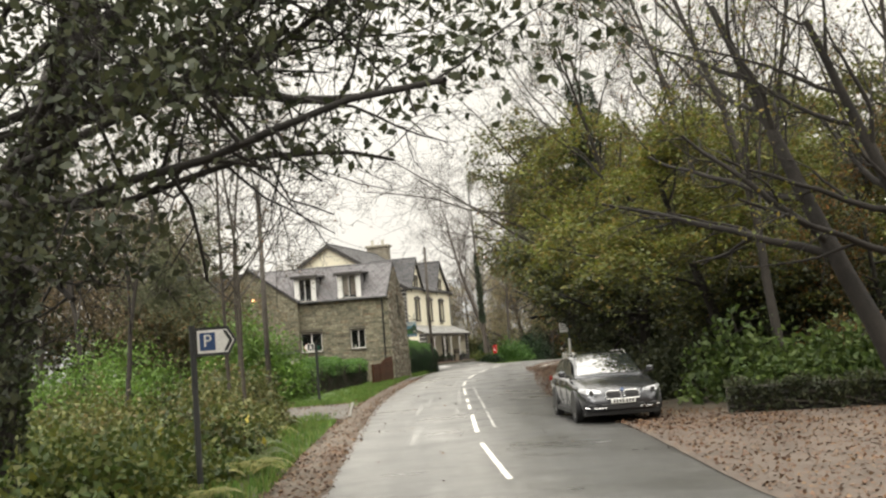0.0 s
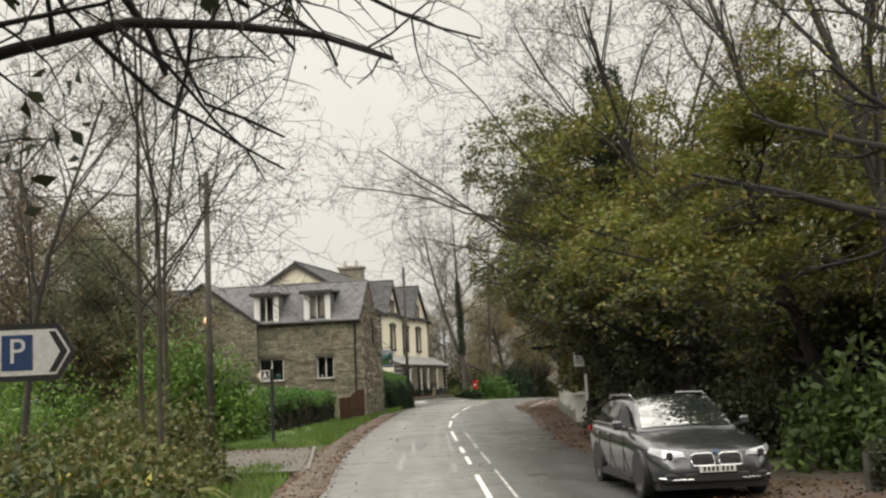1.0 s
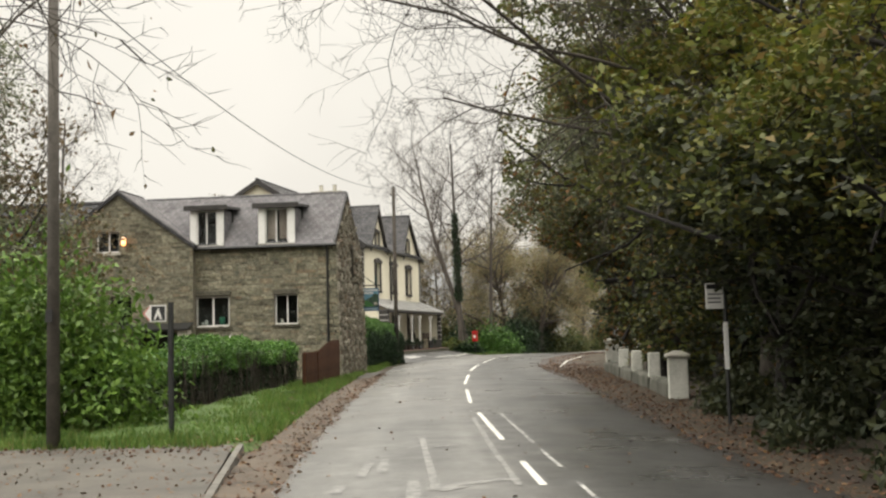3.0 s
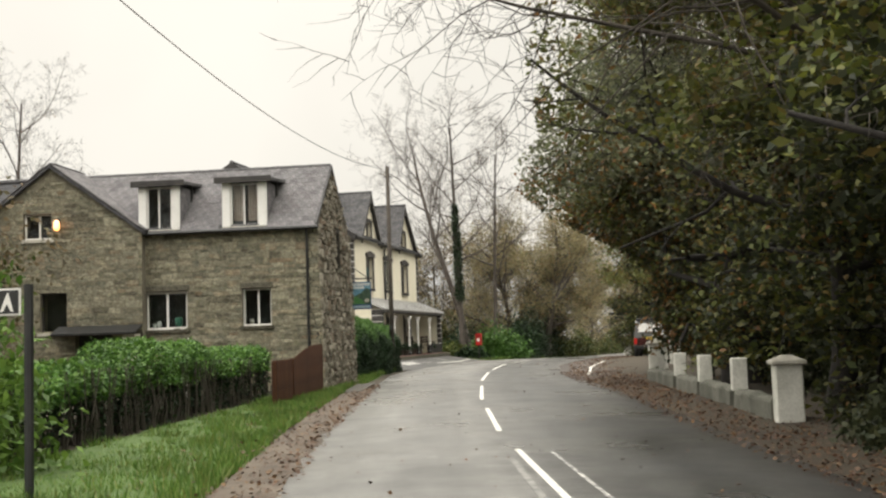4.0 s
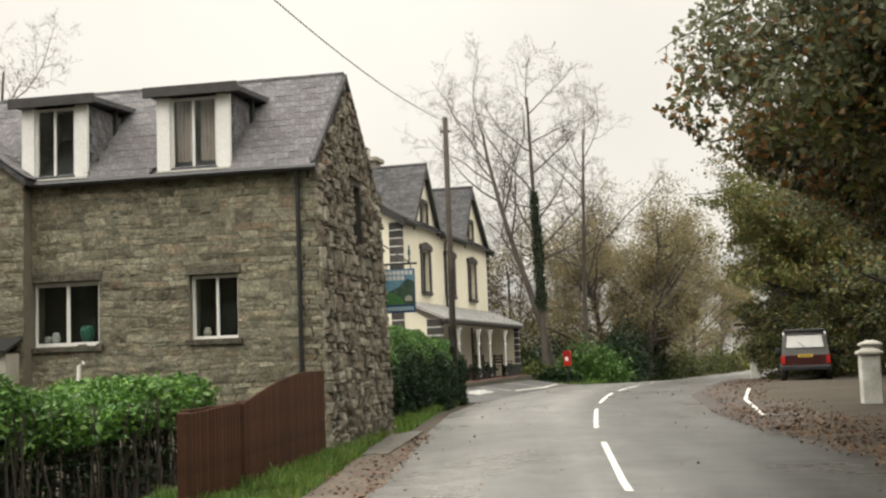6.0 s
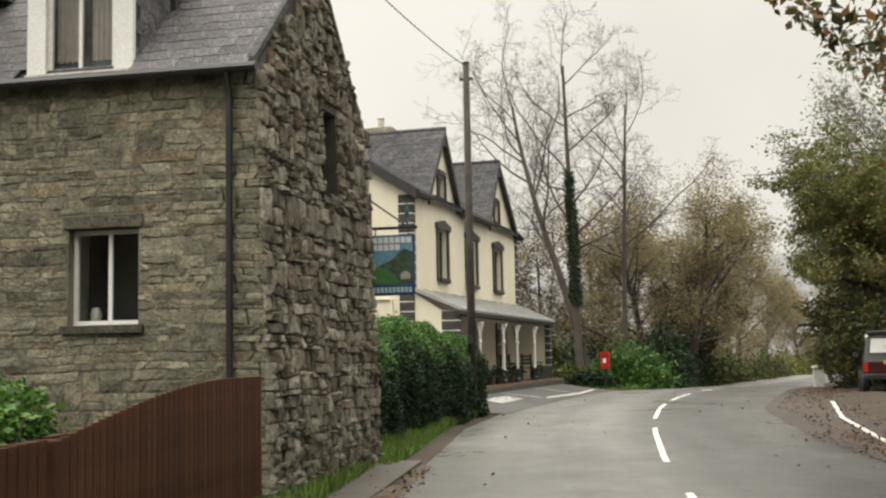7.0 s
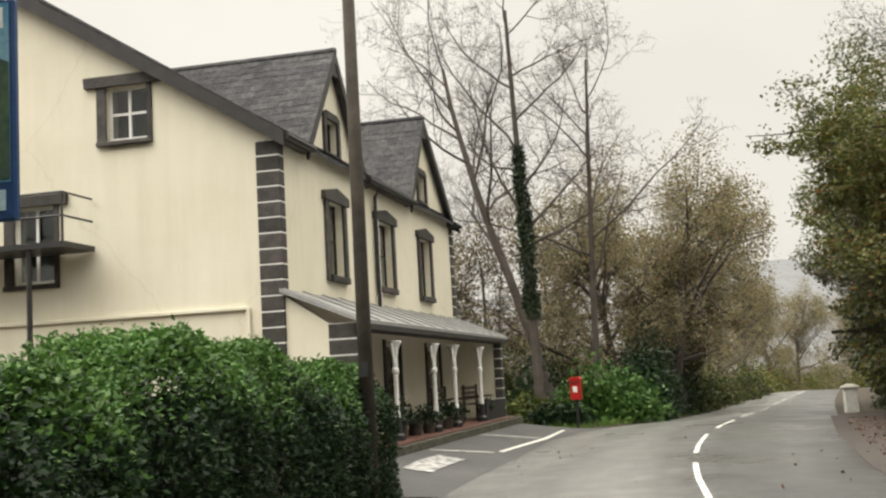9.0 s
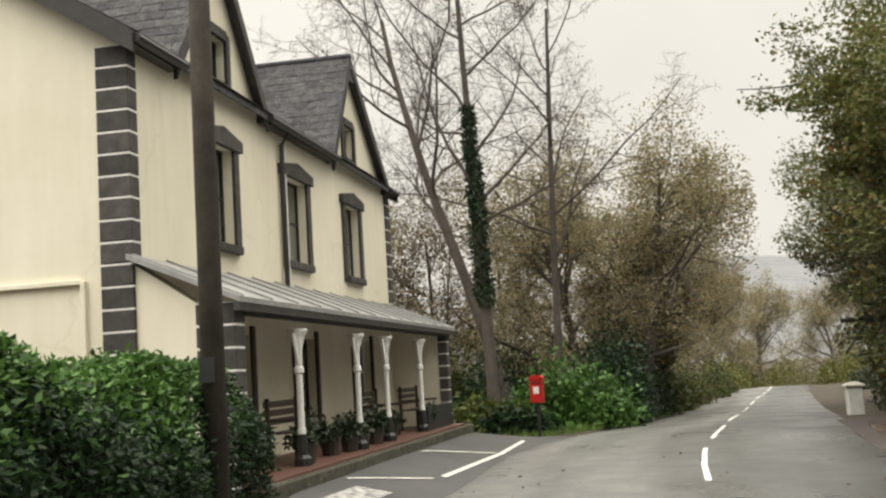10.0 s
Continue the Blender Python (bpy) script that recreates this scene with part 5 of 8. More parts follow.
part("cottage_patch", Geo().prism([(SXR - 0.2, SYY - 0.016, 3.03), (SXR - 0.06, SYY - 0.016, 3.03), (SXR - 0.06, SYY - 0.016, 3.11), (SXR - 0.13, SYY - 0.016, 3.15), (SXR - 0.2, SYY - 0.016, 3.11)], (0, 0.003, 0)), mat_sill, board)
for z, w in ((3.56, 0.61), (3.455, 0.46)):
    k = int(w / 0.085)
    for i in range(k):
        part("letter_bar", Geo().box(SXL + 0.04 + i * 0.085, SYY - 0.008, z, SXL + 0.108 + i * 0.085, SYY - 0.005, z + 0.082), mat_white, board)
for i in range(10):
    part("letter_bar", Geo().box(SXL + 0.035 + i * 0.06, SYY - 0.006, 2.84, SXL + 0.08 + i * 0.06, SYY - 0.003, 2.92), simple("sign_lettering", (0.35, 0.5, 0.55), (0.4, 0.55, 0.6)) if i == 0 else bpy.data.materials["sign_lettering"], board)
part("bracket_arm", Geo().box(-13.95, SYY - 0.01, 3.76, -13.15, SYY + 0.03, 3.8), mat_signback, hs_)
part("bracket_brace", Geo().tube([(-13.85, SYY + 0.01, 4.2), (-13.3, SYY + 0.01, 3.8)], [0.015, 0.015], 6), mat_signback, hs_)
part("bracket_plate", Geo().box(-13.9, SYY - 0.36, 3.66, -13.84, SYY + 0.05, 4.3), mat_signback, hs_)
for x in (SXL + 0.08, SXR - 0.08):
    part("hanger", Geo().tube([(x, SYY + 0.02, 3.68), (x, SYY + 0.02, 3.76)], [0.01, 0.01], 6), mat_signback, hs_)
part("finial", Geo().lathe(-13.3, SYY + 0.01, [(0.012, 3.8), (0.022, 3.86), (0.014, 3.92), (0.03, 3.98), (0.026, 4.05), (0.012, 4.08), (0.018, 4.12), (0.004, 4.15)], 8), mat_teal, hs_, "small teal metal finial")

# ---- red post box ----
mat_red = simple("post_box_red", (0.42, 0.012, 0.012), (0.50, 0.02, 0.018), 4, 0.35, 0, 0.05, 30)
pb = thing("post_box", "small red post box on a black post in the verge", "post box", pose(-12.7, 97.9, 0.55, 0, 0, -10))
part("post", Geo().tube([(0, 0, -0.1), (0, 0, 0.85)], [0.045, 0.045], 8), mat_gutter, pb)
box_ = part("box", Geo().soft(-0.16, -0.13, 0.75, 0.16, 0.13, 1.36, 0.02), mat_red, pb)
part("hood", Geo().prism([(-0.18, -0.16, 1.34), (0.18, -0.16, 1.34), (0.18, -0.16, 1.38), (0.1, -0.16, 1.44), (-0.1, -0.16, 1.44), (-0.18, -0.16, 1.38)], (0, 0.31, 0)), mat_red, box_)
part("slot", Geo().box(-0.11, -0.137, 1.23, 0.11, -0.131, 1.26), mat_gutter, box_)
part("notice_plate", Geo().box(-0.07, -0.137, 0.98, 0.07, -0.131, 1.16), mat_white, box_)

# ---- brown gates by the stone house ----
mat_gate = simple("brown_stained_wood", (0.05, 0.02, 0.0095), (0.088, 0.036, 0.017), 3, 0.8, 0, 0.5, 30, spec=0.2, rand=0.22)


def gate_leaf(x0, y0, x1, y1, zt, label):
    """Vertical boards between two points; zt gives the top over 0 to 1."""
    ob = thing("garden_gate", label, "gate")
    L_ = math.hypot(x1 - x0, y1 - y0)
    a = math.degrees(math.atan2(y1 - y0, x1 - x0))
    n = int(L_ / 0.115)
    for i in range(n):
        u = (i + 0.5) / n
        x, y = x0 + (x1 - x0) * u, y0 + (y1 - y0) * u
        part("board", Geo().soft(-0.054, -0.012, 0.03, 0.054, 0.012, zt(u) - gz(y), 0.005), mat_gate, ob, m=pose(x, y, gz(y), 0, 0, a))
    for z in (0.4, 1.0):
        part("rail", Geo().box(0, 0.014, z, L_, 0.06, z + 0.1), mat_gate, ob, m=pose(x0, y0, gz(y0), 0, 0, a))
    part("post", Geo().soft(-0.06, -0.05, 0, 0.06, 0.07, zt(0) - gz(y0) + 0.02, 0.01), mat_gate, ob, m=pose(x0, y0, gz(y0), 0, 0, a))
    return ob


gate_leaf(-13.3, 55.5, -13.38, 57.3, lambda u: 1.38 + 0.05 * u, "narrow brown boarded gate panel beside the hedge")
gate_leaf(-13.4, 57.4, -13.72, 61.95, lambda u: 1.40 + 0.34 * math.sin(min(u * 1.25, 1) * math.pi / 2), "wide brown boarded gate with a curved top")
part_w = thing("white_vent_pipe", "thin white vent pipe standing behind the hedge", "pipe")
part("pipe", Geo().tube([(-17.1, 60.4, 0.3), (-17.1, 60.4, 1.95), (-17.02, 60.4, 2.0)], [0.03, 0.03, 0.03], 8), mat_white, part_w)
# lit lamp on the wing
lampo = thing("wall_lamp", "glowing orange outside lamp on the stone wing", "lamp")
mat_glow, t_, b_ = nodes("warm_lamp_glow", 0.5)
b_.inputs["Emission Color"].default_value, b_.inputs["Emission Strength"].default_value = (1.0, 0.42, 0.09, 1), 2.2
part("lantern", Geo().lathe(-21.35, SY - 0.5, [(0.05, 5.22), (0.085, 5.28), (0.085, 5.45), (0.04, 5.52)], 10), mat_glow, lampo, "glowing orange glass")
part("bracket", Geo().box(-21.38, SY - 0.5, 5.52, -21.32, SY - 0.3, 5.56), mat_gutter, lampo)

# ---- veranda clutter ----
mat_wood = simple("dark_bench_wood", (0.03, 0.02, 0.014), (0.07, 0.05, 0.035), 6, 0.7, 0, 0.3, 30)


def bench(x, y, a, L_=1.5):
    ob = thing("bench", "dark wooden slatted bench on the veranda", "bench", house_m @ pose(x, y, FLOOR, 0, 0, a))
    for i in range(4):
        part("seat_slat", Geo().soft(-L_ / 2, -0.25 + i * 0.12, 0.42, L_ / 2, -0.15 + i * 0.12, 0.45, 0.006), mat_wood, ob)
    for i in range(3):
        part("back_slat", Geo().soft(-L_ / 2, 0.24, 0.55 + i * 0.13, L_ / 2, 0.27, 0.65 + i * 0.13, 0.006), mat_wood, ob)
    for s in (-1, 1):
        part("leg", Geo().box(s * L_ / 2 * 0.9 - 0.03, -0.24, 0, s * L_ / 2 * 0.9 + 0.03, -0.18, 0.42), mat_wood, ob)
        part("leg", Geo().box(s * L_ / 2 * 0.9 - 0.03, 0.2, 0, s * L_ / 2 * 0.9 + 0.03, 0.26, 0.95), mat_wood, ob)
        part("arm", Geo().box(s * L_ / 2 * 0.9 - 0.03, -0.24, 0.6, s * L_ / 2 * 0.9 + 0.03, 0.2, 0.64), mat_wood, ob)
    return ob


bench(0.75, 3.9, 90)
bench(0.75, 9.0, 90)
bench(0.9, 12.0, 90, 1.8)
mat_pot = simple("dark_pot", (0.03, 0.025, 0.02), (0.06, 0.045, 0.035), 6, 0.7)
for y, x in ((2.9, 1.2), (4.5, 1.1), (5.2, 1.2), (6.1, 1.15), (6.9, 1.2), (8.2, 1.15), (11.2, 1.2)):
    p_ = house_m @ Vector((x, y, FLOOR))
    pot = thing("potted_plant", "dark leafy plant in a pot on the veranda edge", "plant", pose(p_.x, p_.y, p_.z))
    part("pot", Geo().lathe(0, 0, [(0.12, 0), (0.17, 0.28), (0.19, 0.3), (0.16, 0.29)], 12), mat_pot, pot)
    pot["leafy"] = 1
g = Geo().box(VD + 0.02, 10.7, FLOOR, VD + 0.1, HL - 0.4, 1.5)
tagged(part("veranda_panel", g, mat_signback, m=house_m), "low black panel along the veranda edge", "panel")

# ---- parked cars ----
def paint_mat(name, c, metal=0.55):
    mat, t, b = nodes(name, 0.16, metal)
    v = coords(t, 1.0)
    t.links.new(mix(t, 1.0, c, ramp(t, noise_tex(t, 2.5, 4, 0.6, v), [(0.3, (0.85,) * 3), (0.7, (1.1,) * 3)]), "MULTIPLY"), b.inputs["Base Color"])
    b.inputs["Coat Weight"].default_value, b.inputs["Coat Roughness"].default_value = 0.8, 0.06
    bump(t, b, noise_tex(t, 260, 2, 0.5, v), 0.06, 0.002)
    return mat


mat_carglass, t_, b_ = nodes("car_glass", 0.04, 0, 1.0)
b_.inputs["Base Color"].default_value = (0.015, 0.018, 0.018, 1)
b_.inputs["IOR"].default_value = 2.2
mat_chrome = simple("chrome_trim", (0.62, 0.62, 0.62), (0.7, 0.7, 0.7), 4, 0.12, 1.0, 0)
mat_tyre = simple("wet_tyre", (0.012, 0.012, 0.012), (0.022, 0.022, 0.022), 10, 0.7)
mat_alloy = simple("alloy_wheel", (0.42, 0.42, 0.42), (0.52, 0.52, 0.52), 6, 0.3, 0.9, 0)
mat_lampglass = simple("headlamp", (0.42, 0.43, 0.44), (0.62, 0.63, 0.64), 14, 0.12, 0.3, 0, spec=1.0)
mat_trim = simple("black_plastic", (0.012, 0.012, 0.013), (0.022, 0.022, 0.022), 6, 0.45)
mat_plate = simple("number_plate", (0.66, 0.66, 0.62), (0.72, 0.72, 0.68), 6, 0.4, 0, 0)
mat_yplate = simple("rear_number_plate", (0.62, 0.42, 0.03), (0.66, 0.46, 0.05), 6, 0.4, 0, 0)
mat_taillamp = simple("tail_lamp", (0.35, 0.012, 0.01), (0.45, 0.02, 0.015), 9, 0.15)


def loft(stations, section):
    """A closed skin through cross-sections: stations of (y, *args), section gives half-outline points (x, z) from bottom to top centre."""
    g = Geo()
    n = None
    for st in stations:
        half = section(*st[1:])
        ring = [(x, st[0], z) for x, z in half] + [(-x, st[0], z) for x, z in half[::-1] if abs(x) > 1e-6]
        n = len(ring)
        g.v += ring
    m = len(stations)
    g.f = [(i * n + k, i * n + (k + 1) % n, (i + 1) * n + (k + 1) % n, (i + 1) * n + k) for i in range(m - 1) for k in range(n)]
    g.f += [tuple(range(n)), tuple(range((m - 1) * n, m * n))[::-1]]
    return g


def body_sec(hw, zb, zt, dome_h=0.03):
    """Lower body: sill, side with a shoulder, and a slightly domed top."""
    mid = zb + (zt - zb) * 0.55
    return [(0, zb), (hw * 0.86, zb), (hw * 0.965, zb + 0.07), (hw * 0.985, mid - 0.08), (hw, mid + 0.05), (hw * 0.985, zt - 0.10), (hw * 0.93, zt - 0.03), (hw * 0.78, zt), (hw * 0.4, zt + dome_h * 0.8), (0, zt + dome_h)]


def top_sec(hw0, hw1, z0, z1):
    return [(0, z0), (hw0, z0), (hw0 + (hw1 - hw0) * 0.55, z0 + (z1 - z0) * 0.55), (hw1 + 0.02, z1 - 0.07), (hw1 - 0.06, z1 - 0.015), (hw1 * 0.5, z1 + 0.01), (0, z1 + 0.02)]


def wheel(parent, x, y, r=0.335, w=0.2, s=-1):
    """Tyre and spoked rim; s is the outer side."""
    tyre = Geo()
    n = 28
    prof = [(r - 0.05, -w / 2), (r - 0.01, -w / 2 + 0.015), (r, -w / 2 + 0.04), (r, w / 2 - 0.04), (r - 0.01, w / 2 - 0.015), (r - 0.05, w / 2), (r * 0.7, w / 2 - 0.01), (r * 0.7, -w / 2 + 0.01)]
    for k in range(n):
        a = 2 * math.pi * k / n
        tyre.v += [(x + o, y + q * math.cos(a), r + q * math.sin(a)) for q, o in prof]
    m = len(prof)
    tyre.f = [(k * m + i, k * m + (i + 1) % m, ((k + 1) % n) * m + (i + 1) % m, ((k + 1) % n) * m + i) for k in range(n) for i in range(m)]
    wh = part("wheel", tyre, mat_tyre, parent, "wet black tyre", smooth=False)
    xo = x + s * (w / 2 - 0.015)
    rim = Geo()
    for k in range(10):
        a = 2 * math.pi * k / 10
        c, d = math.cos(a), math.sin(a)
        px, pz = -d * 0.022, c * 0.022
        rim.prism([(xo, y + 0.05 * c + px, r + 0.05 * d + pz), (xo, y + 0.05 * c - px, r + 0.05 * d - pz), (xo, y + r * 0.69 * c - px * 1.3, r + r * 0.69 * d - pz * 1.3), (xo, y + r * 0.69 * c + px * 1.3, r + r * 0.69 * d + pz * 1.3)], (-s * 0.03, 0, 0))
    ring = Geo()
    for k in range(n):
        a = 2 * math.pi * k / n
        ring.v += [(xo + o, y + q * math.cos(a), r + q * math.sin(a)) for q, o in ((r * 0.71, 0), (r * 0.64, 0), (r * 0.64, -s * 0.06), (r * 0.71, -s * 0.06))]
    ring.f = [(k * 4 + i, k * 4 + (i + 1) % 4, ((k + 1) % n) * 4 + (i + 1) % 4, ((k + 1) % n) * 4 + i) for k in range(n) for i in range(4)]
    rim.add(ring.v, ring.f)
    rim.tube([(xo + s * 0.004, y, r), (xo - s * 0.04, y, r)], [0.06, 0.07], 12)
    part("rim", rim, mat_alloy, wh)
    part("brake_disc", Geo().tube([(xo - s * 0.07, y, r), (xo - s * 0.09, y, r)], [r * 0.62, r * 0.62], 20), mat_trim, wh)


def arch(x, y, r, s):
    """The dark wheel opening, a little proud of the body side."""
    g = Geo()
    n = 22
    pts = [(x, y + r * math.cos(math.pi * (k / n * 1.2 - 0.1)), 0.335 + r * math.sin(math.pi * (k / n * 1.2 - 0.1))) for k in range(n + 1)]
    g.prism(pts, (s * -0.16, 0, 0))
    return g


def estate(m, paint, label):
    """A grey estate car: y runs from nose to tail, x to its left side as seen from the nose."""
    car = thing("estate_car", label, "car", m)
    st = [(0.0, 0.60, 0.34, 0.60, 0.0), (0.05, 0.70, 0.28, 0.66, 0.01), (0.16, 0.80, 0.24, 0.71, 0.02), (0.40, 0.875, 0.22, 0.77, 0.035), (0.8, 0.91, 0.22, 0.85, 0.04), (1.2, 0.925, 0.22, 0.91, 0.04), (1.5, 0.93, 0.22, 0.95, 0.03),
          (2.2, 0.93, 0.22, 0.965, 0.0), (3.2, 0.93, 0.22, 0.985, 0.0), (4.0, 0.925, 0.22, 1.0, 0.0), (4.5, 0.90, 0.24, 1.01, 0.0), (4.78, 0.86, 0.3, 1.0, 0.0), (4.9, 0.78, 0.36, 0.94, 0.0)]
    body = part("body", loft(st, body_sec), paint, car, "wet dark grey metallic bodywork", smooth=False)
    body.data.shade_smooth()
    roof = [(1.38, 0.76, 0.74, 0.93, 0.96), (1.62, 0.77, 0.70, 0.94, 1.10), (1.95, 0.78, 0.645, 0.95, 1.29), (2.25, 0.785, 0.615, 0.955, 1.41), (2.7, 0.79, 0.61, 0.96, 1.452), (3.4, 0.79, 0.60, 0.97, 1.455), (4.1, 0.785, 0.585, 0.98, 1.43), (4.4, 0.78, 0.57, 0.985, 1.38), (4.65, 0.765, 0.60, 0.985, 1.2), (4.82, 0.75, 0.70, 0.98, 1.03)]
    cab = part("cabin", loft(roof, top_sec), paint, car)
    cab.data.shade_smooth()
    # glass panes lie a few millimetres over the cabin
    def pane(name, pts, up):
        u = Vector(up) * 0.006
        g = Geo().add([Vector(p) + u for p in pts], [tuple(range(len(pts)))])
        return part(name, g, mat_carglass, car, fix=False)
    ws = Geo()
    rows = [(1.44, 0.70, 0.985), (1.62, 0.675, 1.115), (1.95, 0.615, 1.305), (2.2, 0.575, 1.408)]
    for y, hw, z in rows:
        ws.v += [(-hw, y - 0.012, z + 0.012), (-hw * 0.5, y - 0.03, z + 0.03), (0, y - 0.035, z + 0.036), (hw * 0.5, y - 0.03, z + 0.03), (hw, y - 0.012, z + 0.012)]
    ws.f = [(r * 5 + k, r * 5 + k + 1, r * 5 + k + 6, r * 5 + k + 5) for r in range(3) for k in range(4)]
    part("windscreen", ws, mat_carglass, car, "windscreen with bare branches mirrored in it", smooth=True)
    for s in (-1, 1):
        for a, b in ((1.98, 2.72), (2.78, 3.52), (3.6, 4.42)):
            za, zb = np.interp([a, b], [1.6, 2.25, 2.7, 4.1, 4.45], [1.07, 1.34, 1.385, 1.365, 1.28])
            zl0, zl1 = 1.0 + 0.008 * a, 1.0 + 0.008 * b
            def sx(z, y):
                return s * (np.interp(z, [0.96, 1.42], [0.80, 0.635]) + 0.012)
            pts = [(sx(zl0, a), a, zl0), (sx(zl1, b), b, zl1), (sx(zb, b), b - (0.22 if b > 4.2 else 0), zb), (sx(za, a), a + (0.18 if a < 2 else 0), za)]
            if a < 2:
                pts[0] = (sx(zl0, a), a - 0.28, zl0)
            pane("side_window", pts if s > 0 else pts[::-1], (s, 0, 0.3))
        part("window_trim", Geo().tube([(s * 0.815, 1.6, 0.985), (s * 0.815, 2.8, 1.005), (s * 0.81, 4.6, 1.02)], [0.012] * 3, 6), mat_chrome, car)
        part("roof_rail", Geo().tube([(s * 0.60, 2.35, 1.43), (s * 0.60, 2.5, 1.49), (s * 0.585, 4.0, 1.48), (s * 0.575, 4.2, 1.41)], [0.015, 0.02, 0.02, 0.015], 8), mat_chrome, car, "bright roof rail")
        mir = part("door_mirror", Geo().soft(min(s * 0.93, s * 1.09), 1.68, 0.97, max(s * 0.93, s * 1.09), 1.82, 1.11, 0.03), paint, car)
        part("mirror_arm", Geo().box(min(s * 0.84, s * 0.95), 1.72, 0.97, max(s * 0.84, s * 0.95), 1.8, 1.01), mat_trim, mir)
        for y in (0.87, 3.84):
            wheel(car, s * 0.835, y, s=s)
            part("wheel_arch", arch(s * 0.934, y, 0.375, s), mat_trim, car)
        for y in (2.62, 3.5):
            part("door_handle", Geo().soft(min(s * 0.925, s * 0.955), y, 0.86, max(s * 0.925, s * 0.955), y + 0.2, 0.89, 0.006), paint, car)
        for y in (1.78, 2.76, 3.62):
            part("door_gap", Geo().box(min(s * 0.922, s * 0.9345), y, 0.32, max(s * 0.922, s * 0.9345), y + 0.012, 0.9), mat_trim, car)
        part("side_skirt", Geo().box(min(s * 0.86, s * 0.938), 1.3, 0.2, max(s * 0.86, s * 0.938), 3.4, 0.29), mat_trim, car)
        # lamps
        hl = [(s * 0.42, 0.035, 0.60), (s * 0.72, 0.13, 0.585), (s * 0.86, 0.42, 0.66), (s * 0.83, 0.44, 0.72), (s * 0.70, 0.19, 0.70), (s * 0.44, 0.07, 0.66)]
        part("headlamp", Geo().prism(hl, (s * 0.03, -0.05, 0.035)), mat_lampglass, car, "clear headlamp")
        part("headlamp_eye", Geo().tube([(s * 0.66, 0.055, 0.655), (s * 0.66, 0.02, 0.66)], [0.05, 0.045], 12), mat_trim, car)
        part("fog_lamp", Geo().soft(min(s * 0.5, s * 0.72), 0.0, 0.325, max(s * 0.5, s * 0.72), 0.1, 0.40, 0.02), mat_trim, car)
        part("bumper_trim", Geo().tube([(s * 0.35, -0.025, 0.315), (s * 0.62, 0.02, 0.315), (s * 0.8, 0.13, 0.34)], [0.01] * 3, 6), mat_chrome, car)
        tl = [(s * 0.62, 4.885, 0.82), (s * 0.84, 4.80, 0.84), (s * 0.905, 4.55, 0.86), (s * 0.89, 4.55, 0.95), (s * 0.80, 4.82, 0.95), (s * 0.62, 4.90, 0.93)]
        part("tail_lamp", Geo().prism(tl, (s * 0.02, 0.02, 0)), mat_taillamp, car)
        # twin grille halves with bright surrounds
        x0, x1 = sorted((s * 0.035, s * 0.36))
        gr = part("grille", Geo().prism([(x0 + 0.02, -0.03, 0.5), (x1 - 0.02, -0.03, 0.5), (x1, -0.015, 0.55), (x1 - 0.01, 0.01, 0.64), (x1 - 0.05, 0.025, 0.665), (x0 + 0.05, 0.025, 0.665), (x0 + 0.005, 0.01, 0.64), (x0, -0.015, 0.55)], (0, 0.1, 0)), mat_trim, car, "dark rounded grille")
        part("grille_surround", Geo().tube([(x0 + 0.02, -0.035, 0.5), (x1 - 0.02, -0.035, 0.5), (x1, -0.02, 0.55), (x1 - 0.01, 0.005, 0.64), (x1 - 0.05, 0.02, 0.668), (x0 + 0.05, 0.02, 0.668), (x0 + 0.005, 0.005, 0.64), (x0, -0.02, 0.55), (x0 + 0.02, -0.035, 0.5)], [0.011] * 9, 6), mat_chrome, gr)
        for i in range(6):
            xx = x0 + 0.05 + i * (x1 - x0 - 0.1) / 5
            part("grille_bar", Geo().box(xx - 0.004, -0.036, 0.515, xx + 0.004, -0.02, 0.64), mat_trim, gr)
    part("lower_intake", Geo().soft(-0.46, -0.02, 0.27, 0.46, 0.1, 0.40, 0.02), mat_trim, car)
    pl = part("number_plate", Geo().soft(-0.26, -0.045, 0.405, 0.26, -0.025, 0.505, 0.006), mat_plate, car)
    for i in range(7):
        part("plate_bar", Geo().box(-0.21 + i * 0.062 + (0.02 if i > 3 else 0), -0.05, 0.425, -0.175 + i * 0.062 + (0.02 if i > 3 else 0), -0.046, 0.487), mat_trim, pl)
    part("badge", Geo().tube([(0, 0.03, 0.69), (0, 0.015, 0.70)], [0.035, 0.035], 12), mat_blue, car)
    part("rear_window", Geo().add([(-0.55, 4.45, 1.36), (0.55, 4.45, 1.36), (0.62, 4.80, 1.06), (-0.62, 4.80, 1.06)], [(0, 1, 2, 3)]), mat_carglass, car)
    part("wiper", Geo().tube([(-0.5, 1.43, 1.0), (0.1, 1.45, 1.035)], [0.012, 0.008], 6), mat_trim, car)
    part("wiper", Geo().tube([(0.05, 1.42, 1.01), (0.6, 1.44, 1.02)], [0.012, 0.008], 6), mat_trim, car)
    part("underbody", Geo().box(-0.8, 0.2, 0.16, 0.8, 4.7, 0.26), mat_trim, car)
    return car


estate(pose(-0.594, 24.907, 0.04, 0, 0, 12.3), paint_mat("grey_metallic_paint", (0.06, 0.063, 0.07)), "wet dark grey estate car parked at the verge")
estate(pose(5.0, 28.4, 0.12, 0, 0, -82), paint_mat("dark_car_paint", (0.05, 0.052, 0.055)), "dark parked car half hidden under the trees")


